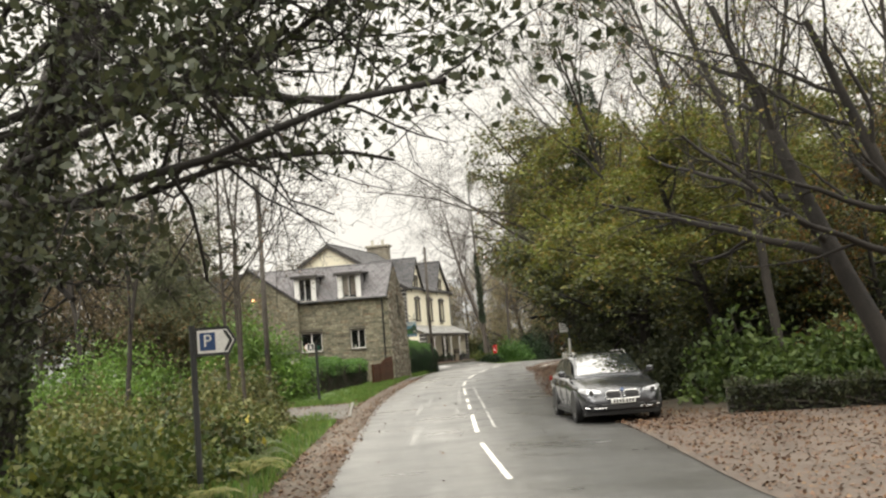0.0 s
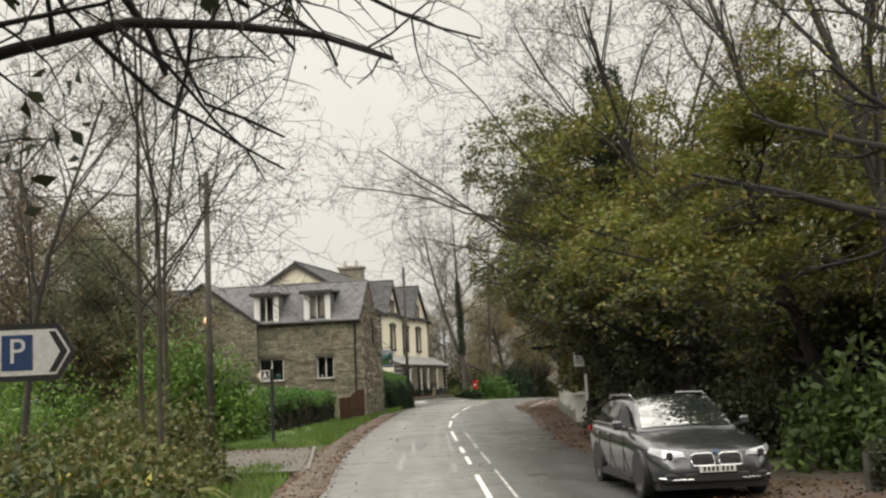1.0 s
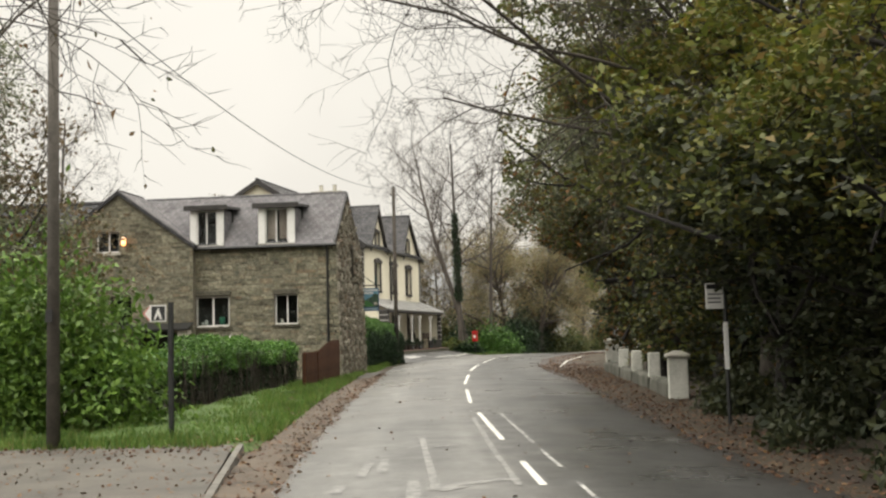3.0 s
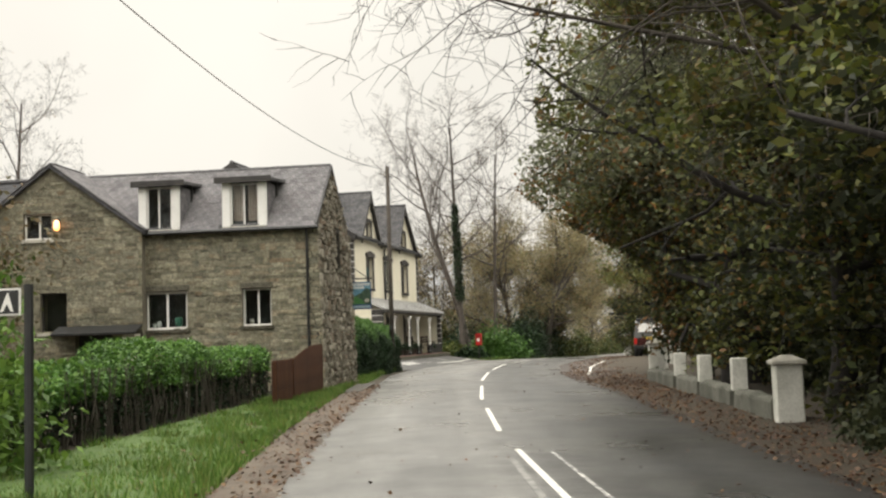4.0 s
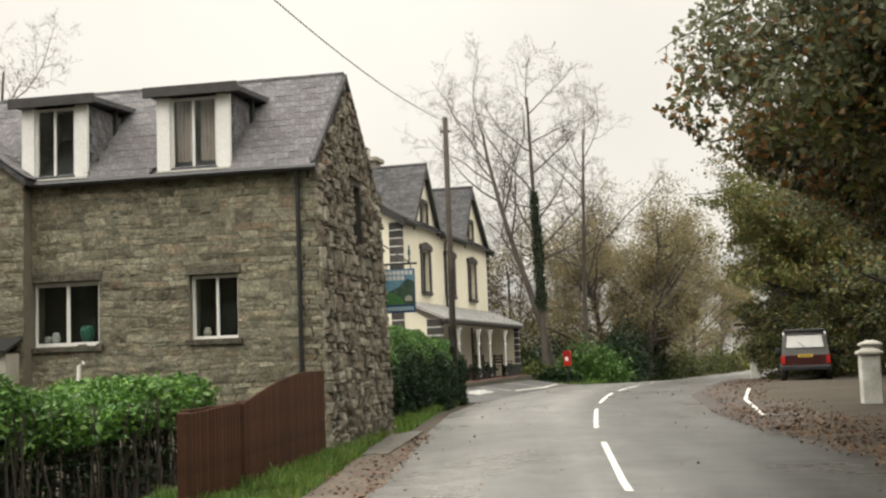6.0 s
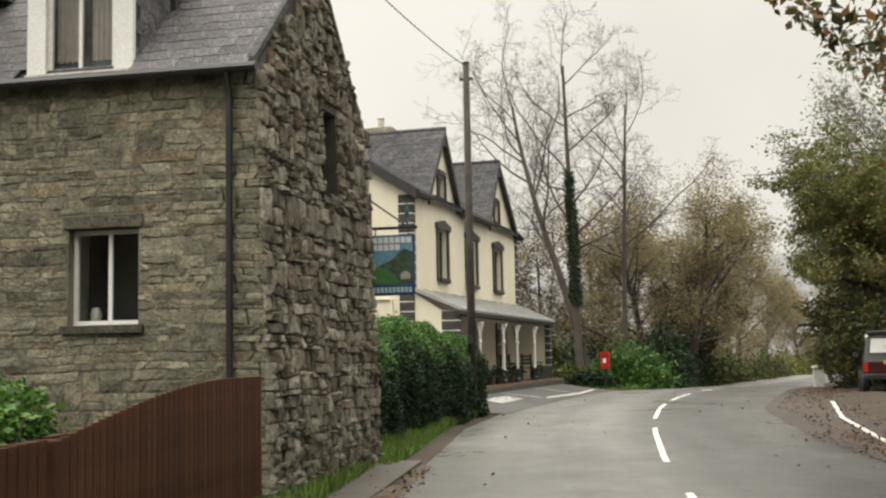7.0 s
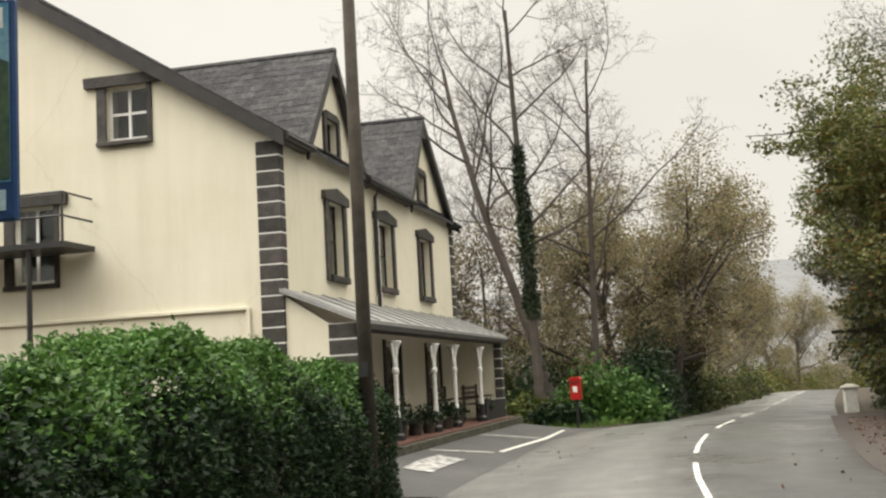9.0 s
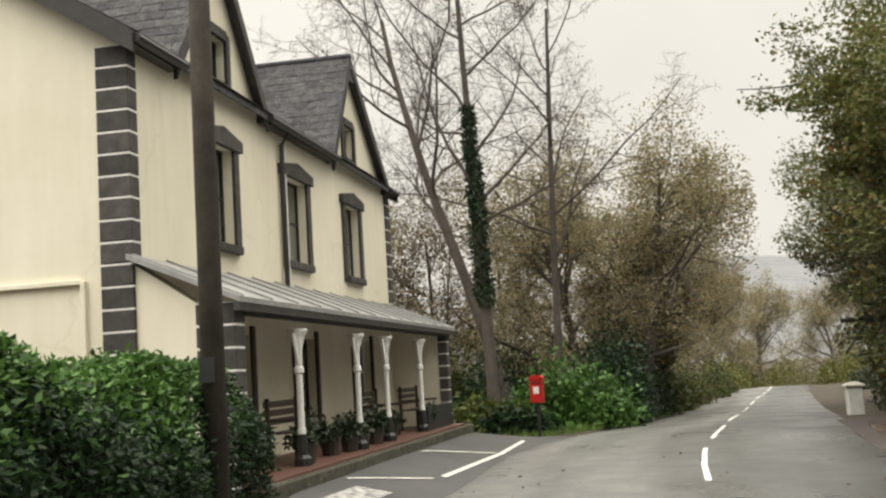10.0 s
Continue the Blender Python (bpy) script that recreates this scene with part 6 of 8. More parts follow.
def offroader(m):
    """A tall boxy off-roader seen from behind; y runs from tail to nose."""
    car = thing("offroad_car", "red and silver boxy off-road car in the lay-by", "car", m)
    red, silver = paint_mat("dark_red_paint", (0.05, 0.008, 0.009), 0.3), paint_mat("silver_paint", (0.22, 0.22, 0.215), 0.5)
    st = [(0.0, 0.82, 0.5, 1.0, 0.0), (0.08, 0.88, 0.45, 1.03, 0.0), (0.6, 0.9, 0.42, 1.05, 0.0), (3.0, 0.9, 0.42, 1.05, 0.0), (4.2, 0.88, 0.45, 1.02, 0.02), (4.4, 0.8, 0.5, 0.9, 0.0)]
    part("body", loft(st, body_sec), red, car, "dark red lower body")
    roof = [(0.02, 0.84, 0.74, 1.0, 1.80), (0.15, 0.85, 0.74, 1.02, 1.90), (0.8, 0.85, 0.74, 1.02, 1.94), (1.6, 0.85, 0.72, 1.02, 1.84), (2.5, 0.84, 0.70, 1.02, 1.80), (3.2, 0.83, 0.76, 1.0, 1.08)]
    part("cabin", loft(roof, top_sec), silver, car, "silver upper body")
    # an opaque white sheet takes the place of the glass
    part("rear_window", Geo().add([(-0.66, -0.005, 1.28), (0.66, -0.005, 1.28), (0.60, 0.012, 1.72), (-0.60, 0.012, 1.72)], [(0, 1, 2, 3)]), mat_white, car, "pale rear window")
    part("window_rubber", Geo().tube([(-0.68, -0.008, 1.26), (0.68, -0.008, 1.26), (0.62, 0.01, 1.74), (-0.62, 0.01, 1.74), (-0.68, -0.008, 1.26)], [0.018] * 5, 6), mat_trim, car)
    part("rear_spoiler", Geo().soft(-0.72, -0.06, 1.84, 0.72, 0.3, 1.95, 0.02), mat_trim, car, "dark roof spoiler")
    part("bumper", Geo().soft(-0.86, -0.1, 0.45, 0.86, 0.06, 0.62, 0.02), mat_trim, car)
    pl = part("number_plate", Geo().soft(-0.26, -0.03, 0.92, 0.26, -0.005, 1.03, 0.005), mat_yplate, car)
    for i in range(6):
        part("plate_bar", Geo().box(-0.2 + i * 0.07, -0.034, 0.945, -0.16 + i * 0.07, -0.03, 1.005), mat_trim, pl)
    for s in (-1, 1):
        part("tail_lamp", Geo().soft(min(s * 0.72, s * 0.86), -0.02, 0.68, max(s * 0.72, s * 0.86), 0.05, 0.98, 0.01), mat_taillamp, car)
        part("side_window", Geo().add([(s * 0.845, 0.3, 1.2), (s * 0.845, 2.7, 1.2), (s * 0.775, 2.4, 1.66), (s * 0.775, 0.35, 1.7)], [(0, 1, 2, 3)]), mat_carglass, car)
        part("door_mirror", Geo().soft(min(s * 0.9, s * 1.08), 2.8, 1.1, max(s * 0.9, s * 1.08), 2.9, 1.28, 0.02), mat_trim, car)
        for y in (0.75, 3.45):
            wheel(car, s * 0.8, y, 0.37, 0.22, s)
    part("wiper", Geo().tube([(0.0, -0.02, 1.28), (-0.25, -0.015, 1.5)], [0.012, 0.008], 6), mat_trim, car)
    return car


offroader(pose(-3.25, 88.3, gz(88.3) + 0.01, 0, 0, -6))

# ---- foliage ----
def leaf_mat(name, tones, rough=0.55, trans=0.25):
    mat, t, b = nodes(name, rough, 0, 0.35)
    geo = t.nodes.new("ShaderNodeNewGeometry")
    col = ramp(t, geo.outputs["Random Per Island"], [(i / (len(tones) - 1), c) for i, c in enumerate(tones)])
    v = coords(t, 1.0)
    col = mix(t, 1.0, col, ramp(t, noise_tex(t, 0.9, 3, 0.6, v), [(0.3, (0.65,) * 3), (0.7, (1.25,) * 3)]), "MULTIPLY")
    t.links.new(col, b.inputs["Base Color"])
    tr, mx = t.nodes.new("ShaderNodeBsdfTranslucent"), t.nodes.new("ShaderNodeMixShader")
    t.links.new(col, tr.inputs[0])
    mx.inputs[0].default_value = trans
    t.links.new(b.outputs[0], mx.inputs[1])
    t.links.new(tr.outputs[0], mx.inputs[2])
    t.links.new(mx.outputs[0], t.nodes["Material Output"].inputs[0])
    return mat


mat_bark = simple("grey_bark", (0.035, 0.029, 0.022), (0.075, 0.064, 0.05), 2.5, 0.95, 0, 0.7, 18, dist=0.03)
mat_bark_dark = simple("wet_dark_bark", (0.008, 0.0065, 0.005), (0.022, 0.018, 0.014), 2.5, 0.95, 0, 0.7, 18, dist=0.03)
mat_twig = simple("twig_bark", (0.06, 0.05, 0.042), (0.11, 0.092, 0.078), 2.5, 0.9, 0, 0.2, 18)
mat_bare = simple("brown_twig_bark", (0.02, 0.017, 0.014), (0.045, 0.038, 0.031), 2.5, 0.9, 0, 0.2, 18)
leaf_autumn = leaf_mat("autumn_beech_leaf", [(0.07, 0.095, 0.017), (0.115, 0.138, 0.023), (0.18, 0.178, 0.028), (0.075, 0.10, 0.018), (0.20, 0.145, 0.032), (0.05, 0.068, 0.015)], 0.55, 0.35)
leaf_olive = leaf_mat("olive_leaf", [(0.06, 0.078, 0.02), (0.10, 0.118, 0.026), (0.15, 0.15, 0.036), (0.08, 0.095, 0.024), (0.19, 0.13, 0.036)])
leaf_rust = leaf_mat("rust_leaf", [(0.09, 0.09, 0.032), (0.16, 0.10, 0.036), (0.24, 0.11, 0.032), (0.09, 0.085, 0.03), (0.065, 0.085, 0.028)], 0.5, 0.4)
# dark oak leaf; also serves low leaves and mounds whose dark stands for shade
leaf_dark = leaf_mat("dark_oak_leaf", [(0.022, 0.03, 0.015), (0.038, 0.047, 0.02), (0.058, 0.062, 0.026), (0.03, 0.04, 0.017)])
leaf_greygreen = leaf_mat("wet_grey_green_leaf", [(0.095, 0.115, 0.06), (0.165, 0.18, 0.10), (0.22, 0.225, 0.135), (0.12, 0.135, 0.07)], 0.35, 0.45)
# khaki leaf tones raised to paint in the mist before the far trees
leaf_khaki = leaf_mat("thin_khaki_leaf", [(0.20, 0.19, 0.10), (0.28, 0.25, 0.135), (0.34, 0.265, 0.15), (0.18, 0.195, 0.09)], 0.6, 0.45)
leaf_ivy = leaf_mat("ivy_leaf", [(0.016, 0.03, 0.015), (0.028, 0.05, 0.023), (0.042, 0.068, 0.028)], 0.4)
leaf_laurel = leaf_mat("laurel_leaf", [(0.06, 0.12, 0.022), (0.105, 0.19, 0.032), (0.16, 0.26, 0.045), (0.07, 0.14, 0.025)], 0.45)
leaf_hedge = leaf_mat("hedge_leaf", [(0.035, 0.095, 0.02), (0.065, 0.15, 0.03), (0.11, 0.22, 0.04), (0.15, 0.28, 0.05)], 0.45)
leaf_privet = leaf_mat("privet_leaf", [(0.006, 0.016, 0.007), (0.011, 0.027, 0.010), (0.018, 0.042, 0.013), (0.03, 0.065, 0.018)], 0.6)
# brighter copy of the privet leaf, used as the lit top of a hedge
leaf_bright_privet = leaf_mat("fresh_privet_leaf", [(0.032, 0.08, 0.016), (0.055, 0.13, 0.024), (0.085, 0.175, 0.034), (0.115, 0.215, 0.046)], 0.5)
leaf_bramble = leaf_mat("bramble_leaf", [(0.018, 0.034, 0.010), (0.05, 0.072, 0.015), (0.105, 0.12, 0.025), (0.03, 0.05, 0.013), (0.14, 0.105, 0.036)])
leaf_fern = leaf_mat("fern_leaf", [(0.03, 0.055, 0.012), (0.065, 0.095, 0.018), (0.125, 0.13, 0.025), (0.038, 0.065, 0.014)])
leaf_yellow = leaf_mat("yellow_leaf", [(0.40, 0.33, 0.04), (0.30, 0.28, 0.04), (0.45, 0.38, 0.08)])
leaf_fallen = leaf_mat("fallen_leaf", [(0.055, 0.027, 0.016), (0.09, 0.044, 0.023), (0.13, 0.066, 0.032), (0.07, 0.037, 0.023), (0.19, 0.11, 0.048), (0.04, 0.024, 0.016)], 0.6, 0.05)
leaf_grass = leaf_mat("grass_blade", [(0.05, 0.11, 0.018), (0.085, 0.17, 0.027), (0.13, 0.215, 0.04), (0.18, 0.185, 0.055)], 0.6)
leaf_yellowgreen = leaf_mat("yellow_green_leaf", [(0.13, 0.15, 0.03), (0.20, 0.20, 0.035), (0.27, 0.24, 0.05)])
leaf_pale = leaf_mat("faded_bramble_leaf", [(0.04, 0.055, 0.017), (0.09, 0.105, 0.03), (0.15, 0.15, 0.045), (0.055, 0.075, 0.022), (0.19, 0.15, 0.06)])
leaf_hazel = leaf_mat("green_hazel_leaf", [(0.035, 0.062, 0.015), (0.06, 0.098, 0.022), (0.10, 0.138, 0.032), (0.042, 0.07, 0.016)], 0.55, 0.35)
leaf_brown = leaf_mat("dead_bracken", [(0.14, 0.10, 0.055), (0.20, 0.145, 0.08), (0.11, 0.09, 0.05), (0.12, 0.11, 0.055)])


def leaf_mesh(name, pts, size, mat, r, aspect=0.5, flat=0.0, spread=0.35, fold=0.15):
    """A mesh of many small pointed leaves at pts. flat: 0 any way, 1 lying flat."""
    n = len(pts)
    a = r.normal(size=(n, 3))
    a[:, 2] *= 1 - flat
    a /= np.linalg.norm(a, axis=1)[:, None] + 1e-9
    b = r.normal(size=(n, 3))
    b[:, 2] *= 1 - flat
    b -= (b * a).sum(1)[:, None] * a
    b /= np.linalg.norm(b, axis=1)[:, None] + 1e-9
    c = np.cross(a, b)
    s = (size * r.uniform(1 - spread, 1 + spread, n))[:, None]
    v = np.empty((n, 4, 3))
    v[:, 0] = pts
    v[:, 1] = pts + s * (0.45 * a + aspect * 0.5 * b + fold * c)
    v[:, 2] = pts + s * a
    v[:, 3] = pts + s * (0.45 * a - aspect * 0.5 * b + fold * c)
    return quads(name, v, mat)


def quads(name, v, mat):
    n = len(v)
    me = bpy.data.meshes.new(name)
    me.vertices.add(4 * n)
    me.vertices.foreach_set("co", v.astype(np.float32).ravel())
    me.loops.add(4 * n)
    me.loops.foreach_set("vertex_index", np.arange(4 * n, dtype=np.int32))
    me.polygons.add(n)
    me.polygons.foreach_set("loop_start", np.arange(0, 4 * n, 4, dtype=np.int32))
    me.update(calc_edges=True)
    me.materials.append(mat)
    return me


def blades(name, base, h, mat, r, w=0.012, lean=0.5):
    """Grass blades: thin upright quads that taper and lean."""
    n = len(base)
    hh = (h * r.uniform(0.5, 1.3, n))[:, None]
    ang = r.uniform(0, 2 * np.pi, n)
    d = np.stack([np.cos(ang), np.sin(ang), np.zeros(n)], 1)
    l = r.normal(size=(n, 3)) * lean
    l[:, 2] = 0
    top = base + hh * (np.array([0, 0, 1.0]) + l * 0.6)
    v = np.stack([base - d * w, base + d * w, top + d * w * 0.25, top - d * w * 0.25], 1)
    return quads(name, v, mat)


class Skeleton:
    """Grows a tapered trunk with limbs, branches and twigs; keeps the twigs' points for leaves."""

    def __init__(self, seed):
        self.r = np.random.default_rng(seed)
        self.v, self.f, self.tips, self.mids, self.spine = [], [], [], [], []

    def limb(self, p, d, length, rad, level, spec):
        r = self.r
        sides, segs, wander, rise = (9, 7, 6, 4, 3)[min(level, 4)], (9, 7, 6, 4, 3)[min(level, 4)], spec["wander"][min(level, 3)], spec["rise"][min(level, 3)]
        pts, dirs = [np.array(p, float)], []
        d = np.array(d, float) / np.linalg.norm(d)
        for i in range(segs):
            d = d + r.normal(size=3) * wander + np.array([0, 0, rise])
            d /= np.linalg.norm(d)
            dirs.append(d)
            pts.append(pts[-1] + d * length / segs)
        if level == 0:
            self.spine = pts
        ref = np.array([0.3, 0.2, 0.93]) if abs(dirs[0][2]) < 0.8 else np.array([1.0, 0.1, 0])
        base = len(self.v)
        for i, q in enumerate(pts):
            dd = dirs[min(i, segs - 1)]
            a = np.cross(dd, ref)
            a /= np.linalg.norm(a)
            b = np.cross(dd, a)
            u = i / segs
            rr = rad * ((1 - u) * (1.0 + (0.5 if level == 0 and i == 0 else 0)) + u * (spec["taper"] if level < 2 else 0.25))
            for k in range(sides):
                w = 2 * math.pi * k / sides
                self.v.append(tuple(q + rr * (math.cos(w) * a + math.sin(w) * b)))
        for i in range(segs):
            for k in range(sides):
                self.f.append((base + i * sides + k, base + i * sides + (k + 1) % sides, base + (i + 1) * sides + (k + 1) % sides, base + (i + 1) * sides + k))
        if level >= spec["levels"]:
            self.tips.append(pts[-1])
            self.mids += pts[1:]
            return
        lo = spec["start"][min(level, 3)]
        n = spec["kids"][min(level, 3)]
        for j in range(n):
            u = lo + (1 - lo) * (j + r.uniform(0, 1)) / n
            k = min(int(u * segs), segs - 1)
            q = pts[k] + (pts[k + 1] - pts[k]) * (u * segs - k)
            side_v = r.normal(size=3)
            side_v -= side_v @ dirs[k] * dirs[k]
            side_v /= np.linalg.norm(side_v)
            if level == 0 and "bias" in spec:
                side_v = side_v + np.array(spec["bias"])
                side_v /= np.linalg.norm(side_v)
            ang = math.radians(r.uniform(*spec["angle"]))
            nd = dirs[k] * math.cos(ang) + side_v * math.sin(ang)
            nl = length * spec["ratio"][min(level, 3)] * r.uniform(0.65, 1.2) * (1.15 - 0.5 * u)
            self.limb(q, nd, nl, max(rad * (1 - u * 0.7) * spec["thin"], 0.006), level + 1, spec)
        self.tips.append(pts[-1])

    def mesh(self, name, mat):
        me = bpy.data.meshes.new(name)
        me.from_pydata(self.v, [], self.f)
        me.materials.append(mat)
        me.shade_smooth()
        return me

    def points(self, n, spread, zlo=-9, zhi=99, layer=1.0):
        """n leaf places strewn round the twigs."""
        src = np.array(self.tips + self.mids)
        src = src[(src[:, 2] > zlo) & (src[:, 2] < zhi)]
        i = self.r.integers(0, len(src), n)
        return src[i] + self.r.normal(size=(n, 3)) * spread * np.array([1, 1, layer])


SPEC = dict(levels=4, kids=(9, 6, 5, 4), ratio=(0.55, 0.55, 0.55, 0.6), start=(0.25, 0.2, 0.15, 0.1), angle=(30, 65), wander=(0.06, 0.12, 0.16, 0.2), rise=(0.02, 0.03, 0.02, 0.0), taper=0.3, thin=0.55)


spines = {}


def tree(name, label, seed, height, rad, mat, spec=None, leaves=(), lean=(0, 0), boughs=(), layer=1.0):
    """A tree at the origin: trunk with its limbs, and a crown of leaves. leaves: rows of (count, size, material, spread, zlo, zhi)."""
    s = Skeleton(seed)
    sp = dict(SPEC, **(spec or {}))
    s.limb((0, 0, -0.15), (lean[0], lean[1], 1), height, rad, 0, sp)
    for p, d, length, br in boughs:
        s.limb(p, d, length, br, 1, dict(sp, rise=(0, 0.0, -0.01, -0.02), ratio=(0.5, 0.42, 0.5, 0.5), kids=(9, 15, 7, 4), wander=(0.06, 0.13, 0.22, 0.24)))
    ob = thing(name, label, "tree")
    spines[ob.name] = s.spine
    part("trunk", s.mesh("trunk", mat), None, ob)
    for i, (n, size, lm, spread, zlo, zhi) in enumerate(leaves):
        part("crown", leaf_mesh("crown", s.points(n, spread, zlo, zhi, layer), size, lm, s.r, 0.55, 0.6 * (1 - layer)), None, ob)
    return ob


def ivy_on(ob, n, z0, z1, rad0, rad1, seed):
    r = np.random.default_rng(seed)
    zz, an = r.uniform(z0, z1, n), r.uniform(0, 2 * np.pi, n)
    q = np.array(spines[ob.name])
    rr = np.interp(zz, [z0, z0 + 0.6 * (z1 - z0), z1], [rad0, rad0, rad1]) * (1 + 0.25 * np.sin(zz * 3.1) * np.sin(zz * 1.3 + an))
    p = np.stack([rr * np.cos(an) + np.interp(zz, q[:, 2], q[:, 0]), rr * np.sin(an) + np.interp(zz, q[:, 2], q[:, 1]), zz], 1) + r.normal(size=(n, 3)) * 0.04
    part("ivy", leaf_mesh("ivy", p, 0.14, leaf_ivy, r), None, ob, "dark ivy clothing the trunk")


def place(ob, x, y, z=None, turn=0, scale=1.0, squash=1.0, clear=None):
    ob.matrix_basis = pose(x, y, gz(y) - 0.02 if z is None else z, 0, 0, turn) @ Matrix.Diagonal((scale, scale, scale * squash, 1))
    if clear:
        prune(ob, clear)
    return ob


def again(ob, x, y, turn, scale=1.0, squash=1.0, z=None, label="", clear=None):
    c = copy_thing(ob, Matrix())
    for k, o in zip(c.children, ob.children):
        k.data = whole.get(o.data.name, o.data)
    if label:
        c["label"] = label
    return place(c, x, y, z, turn, scale, squash, clear)


whole = {}


def prune(ob, clear, only=""):
    """Takes away the leaves and twigs of one tree where the road is kept clear."""
    m = np.array(ob.matrix_basis)
    for k in ob.children:
        if not k.name.startswith(only):
            continue
        me = k.data
        co = np.empty(len(me.vertices) * 3, np.float32)
        me.vertices.foreach_get("co", co)
        co = co.reshape(-1, 3)
        q = np.empty(len(me.loops), np.int32)
        me.loops.foreach_get("vertex_index", q)
        q = q.reshape(-1, 4)
        mid = co[q].mean(1) @ m[:3, :3].T + m[:3, 3]
        keep = clear(mid[:, 0], mid[:, 1], mid[:, 2])
        if keep.all():
            continue
        used, inv = np.unique(q[keep], return_inverse=True)
        n = int(keep.sum())
        out = bpy.data.meshes.new(me.name)
        out.vertices.add(len(used))
        out.vertices.foreach_set("co", co[used].ravel())
        out.loops.add(4 * n)
        out.loops.foreach_set("vertex_index", inv.astype(np.int32).ravel())
        out.polygons.add(n)
        out.polygons.foreach_set("loop_start", np.arange(0, 4 * n, 4, dtype=np.int32))
        out.update(calc_edges=True)
        out.materials.append(me.materials[0])
        if k.name.startswith("trunk"):
            out.shade_smooth()
        whole[out.name] = whole.get(me.name, me)
        k.data = out


def edge_x(line, y):
    return np.interp(y, [p[1] for p in line], [p[0] for p in line])


def clear_right(x, y, z):
    """Trees on the right hang over the lane only high up."""
    near = x > edge_x(RIGHT, y) + np.interp(z, [0, 2, 3, 4.2, 5.5, 8], [1.9, 1.0, -0.2, -1.5, -2.5, -2.6])
    lay = x > edge_x(RIGHT, np.minimum(y, 62)) + np.interp(z - np.maximum(y - 62, 0) * 0.06, [0, 3.3, 4.3, 5, 6], [1.4, 1.4, 0.2, -1.3, -2.4]) + np.clip(z - 6.3, 0, 1.6) * 0.9
    return np.where(y < 53, near, lay)


def clear_bough(x, y, z):
    return (x > edge_x(RIGHT, y) + np.interp(z, [0, 3, 4.0, 5.0], [1.5, 0.6, -3.5, -7.5])) & (x > edge_x(LEFT, y) - 1.6)


def clear_left(x, y, z):
    return ((x < -7.2) | (z > 2.9)) & ((x < -4.8) | (z > 4.1)) & ((x < -3.0) | (z > 4.3 + 0.12 * (y - 12))) & (x < 1.9) & ((y < 18) | (x < edge_x(LEFT, y) - 1.5) | (z > 5))


def clear_slim(x, y, z):
    return x < edge_x(LEFT, y) + np.interp(z, [0, 3, 5, 7], [-1.2, -0.8, 2.2, 4.0])


def clump(name, label, category, pts, size, mat, seed, aspect=0.5, stems=None, flat=0.0, extra=None):
    """A bush or hedge: leaves at given places, with woody stems inside."""
    ob = thing(name, label, category)
    r = np.random.default_rng(seed)
    part("foliage", leaf_mesh("foliage", pts, size, mat, r, aspect, flat), None, ob)
    if extra is not None:
        part("foliage", leaf_mesh("foliage", extra[0], extra[1], extra[2], r, aspect, flat), None, ob)
    if not stems:
        stems, mid, low = Geo(), pts.mean(0), pts[:, 2].min()
        for q in pts[r.integers(0, len(pts), 9)]:
            b = mid + (q - mid) * 0.25
            stems.tube([(b[0], b[1], low - 0.1), tuple((b + q) / 2 * np.array([1, 1, 0]) + np.array([0, 0, low + (q[2] - low) * 0.5])), tuple(q)], [0.03, 0.02, 0.008], 5, False)
    if stems:
        part("woody_base", stems, mat_bark, ob, "bare grey-brown stems")
    return ob


def dome(r, n, cx, cy, z0, rx, ry, h, shell=0.35, lumps=9):
    """Leaf places over an uneven mound made of lumps."""
    out = []
    for k in range(lumps):
        a, q = r.uniform(0, 2 * np.pi), r.uniform(0, 1) ** 0.5
        lx, ly = cx + rx * 0.65 * q * np.cos(a), cy + ry * 0.65 * q * np.sin(a)
        hh = h * (1 - 0.55 * q * q) * r.uniform(0.8, 1.08)
        m = n // lumps
        d = r.normal(size=(m, 3))
        d[:, 2] = np.abs(d[:, 2])
        d /= np.linalg.norm(d, axis=1)[:, None]
        f = (1 - shell * r.uniform(0, 1, m) ** 1.5)[:, None]
        s = np.array([rx * r.uniform(0.4, 0.55), ry * r.uniform(0.4, 0.55), hh])
        p = d * s * f * (1 + 0.12 * r.normal(size=(m, 1)))
        out.append(p + np.array([lx, ly, z0]))
    return np.concatenate(out)


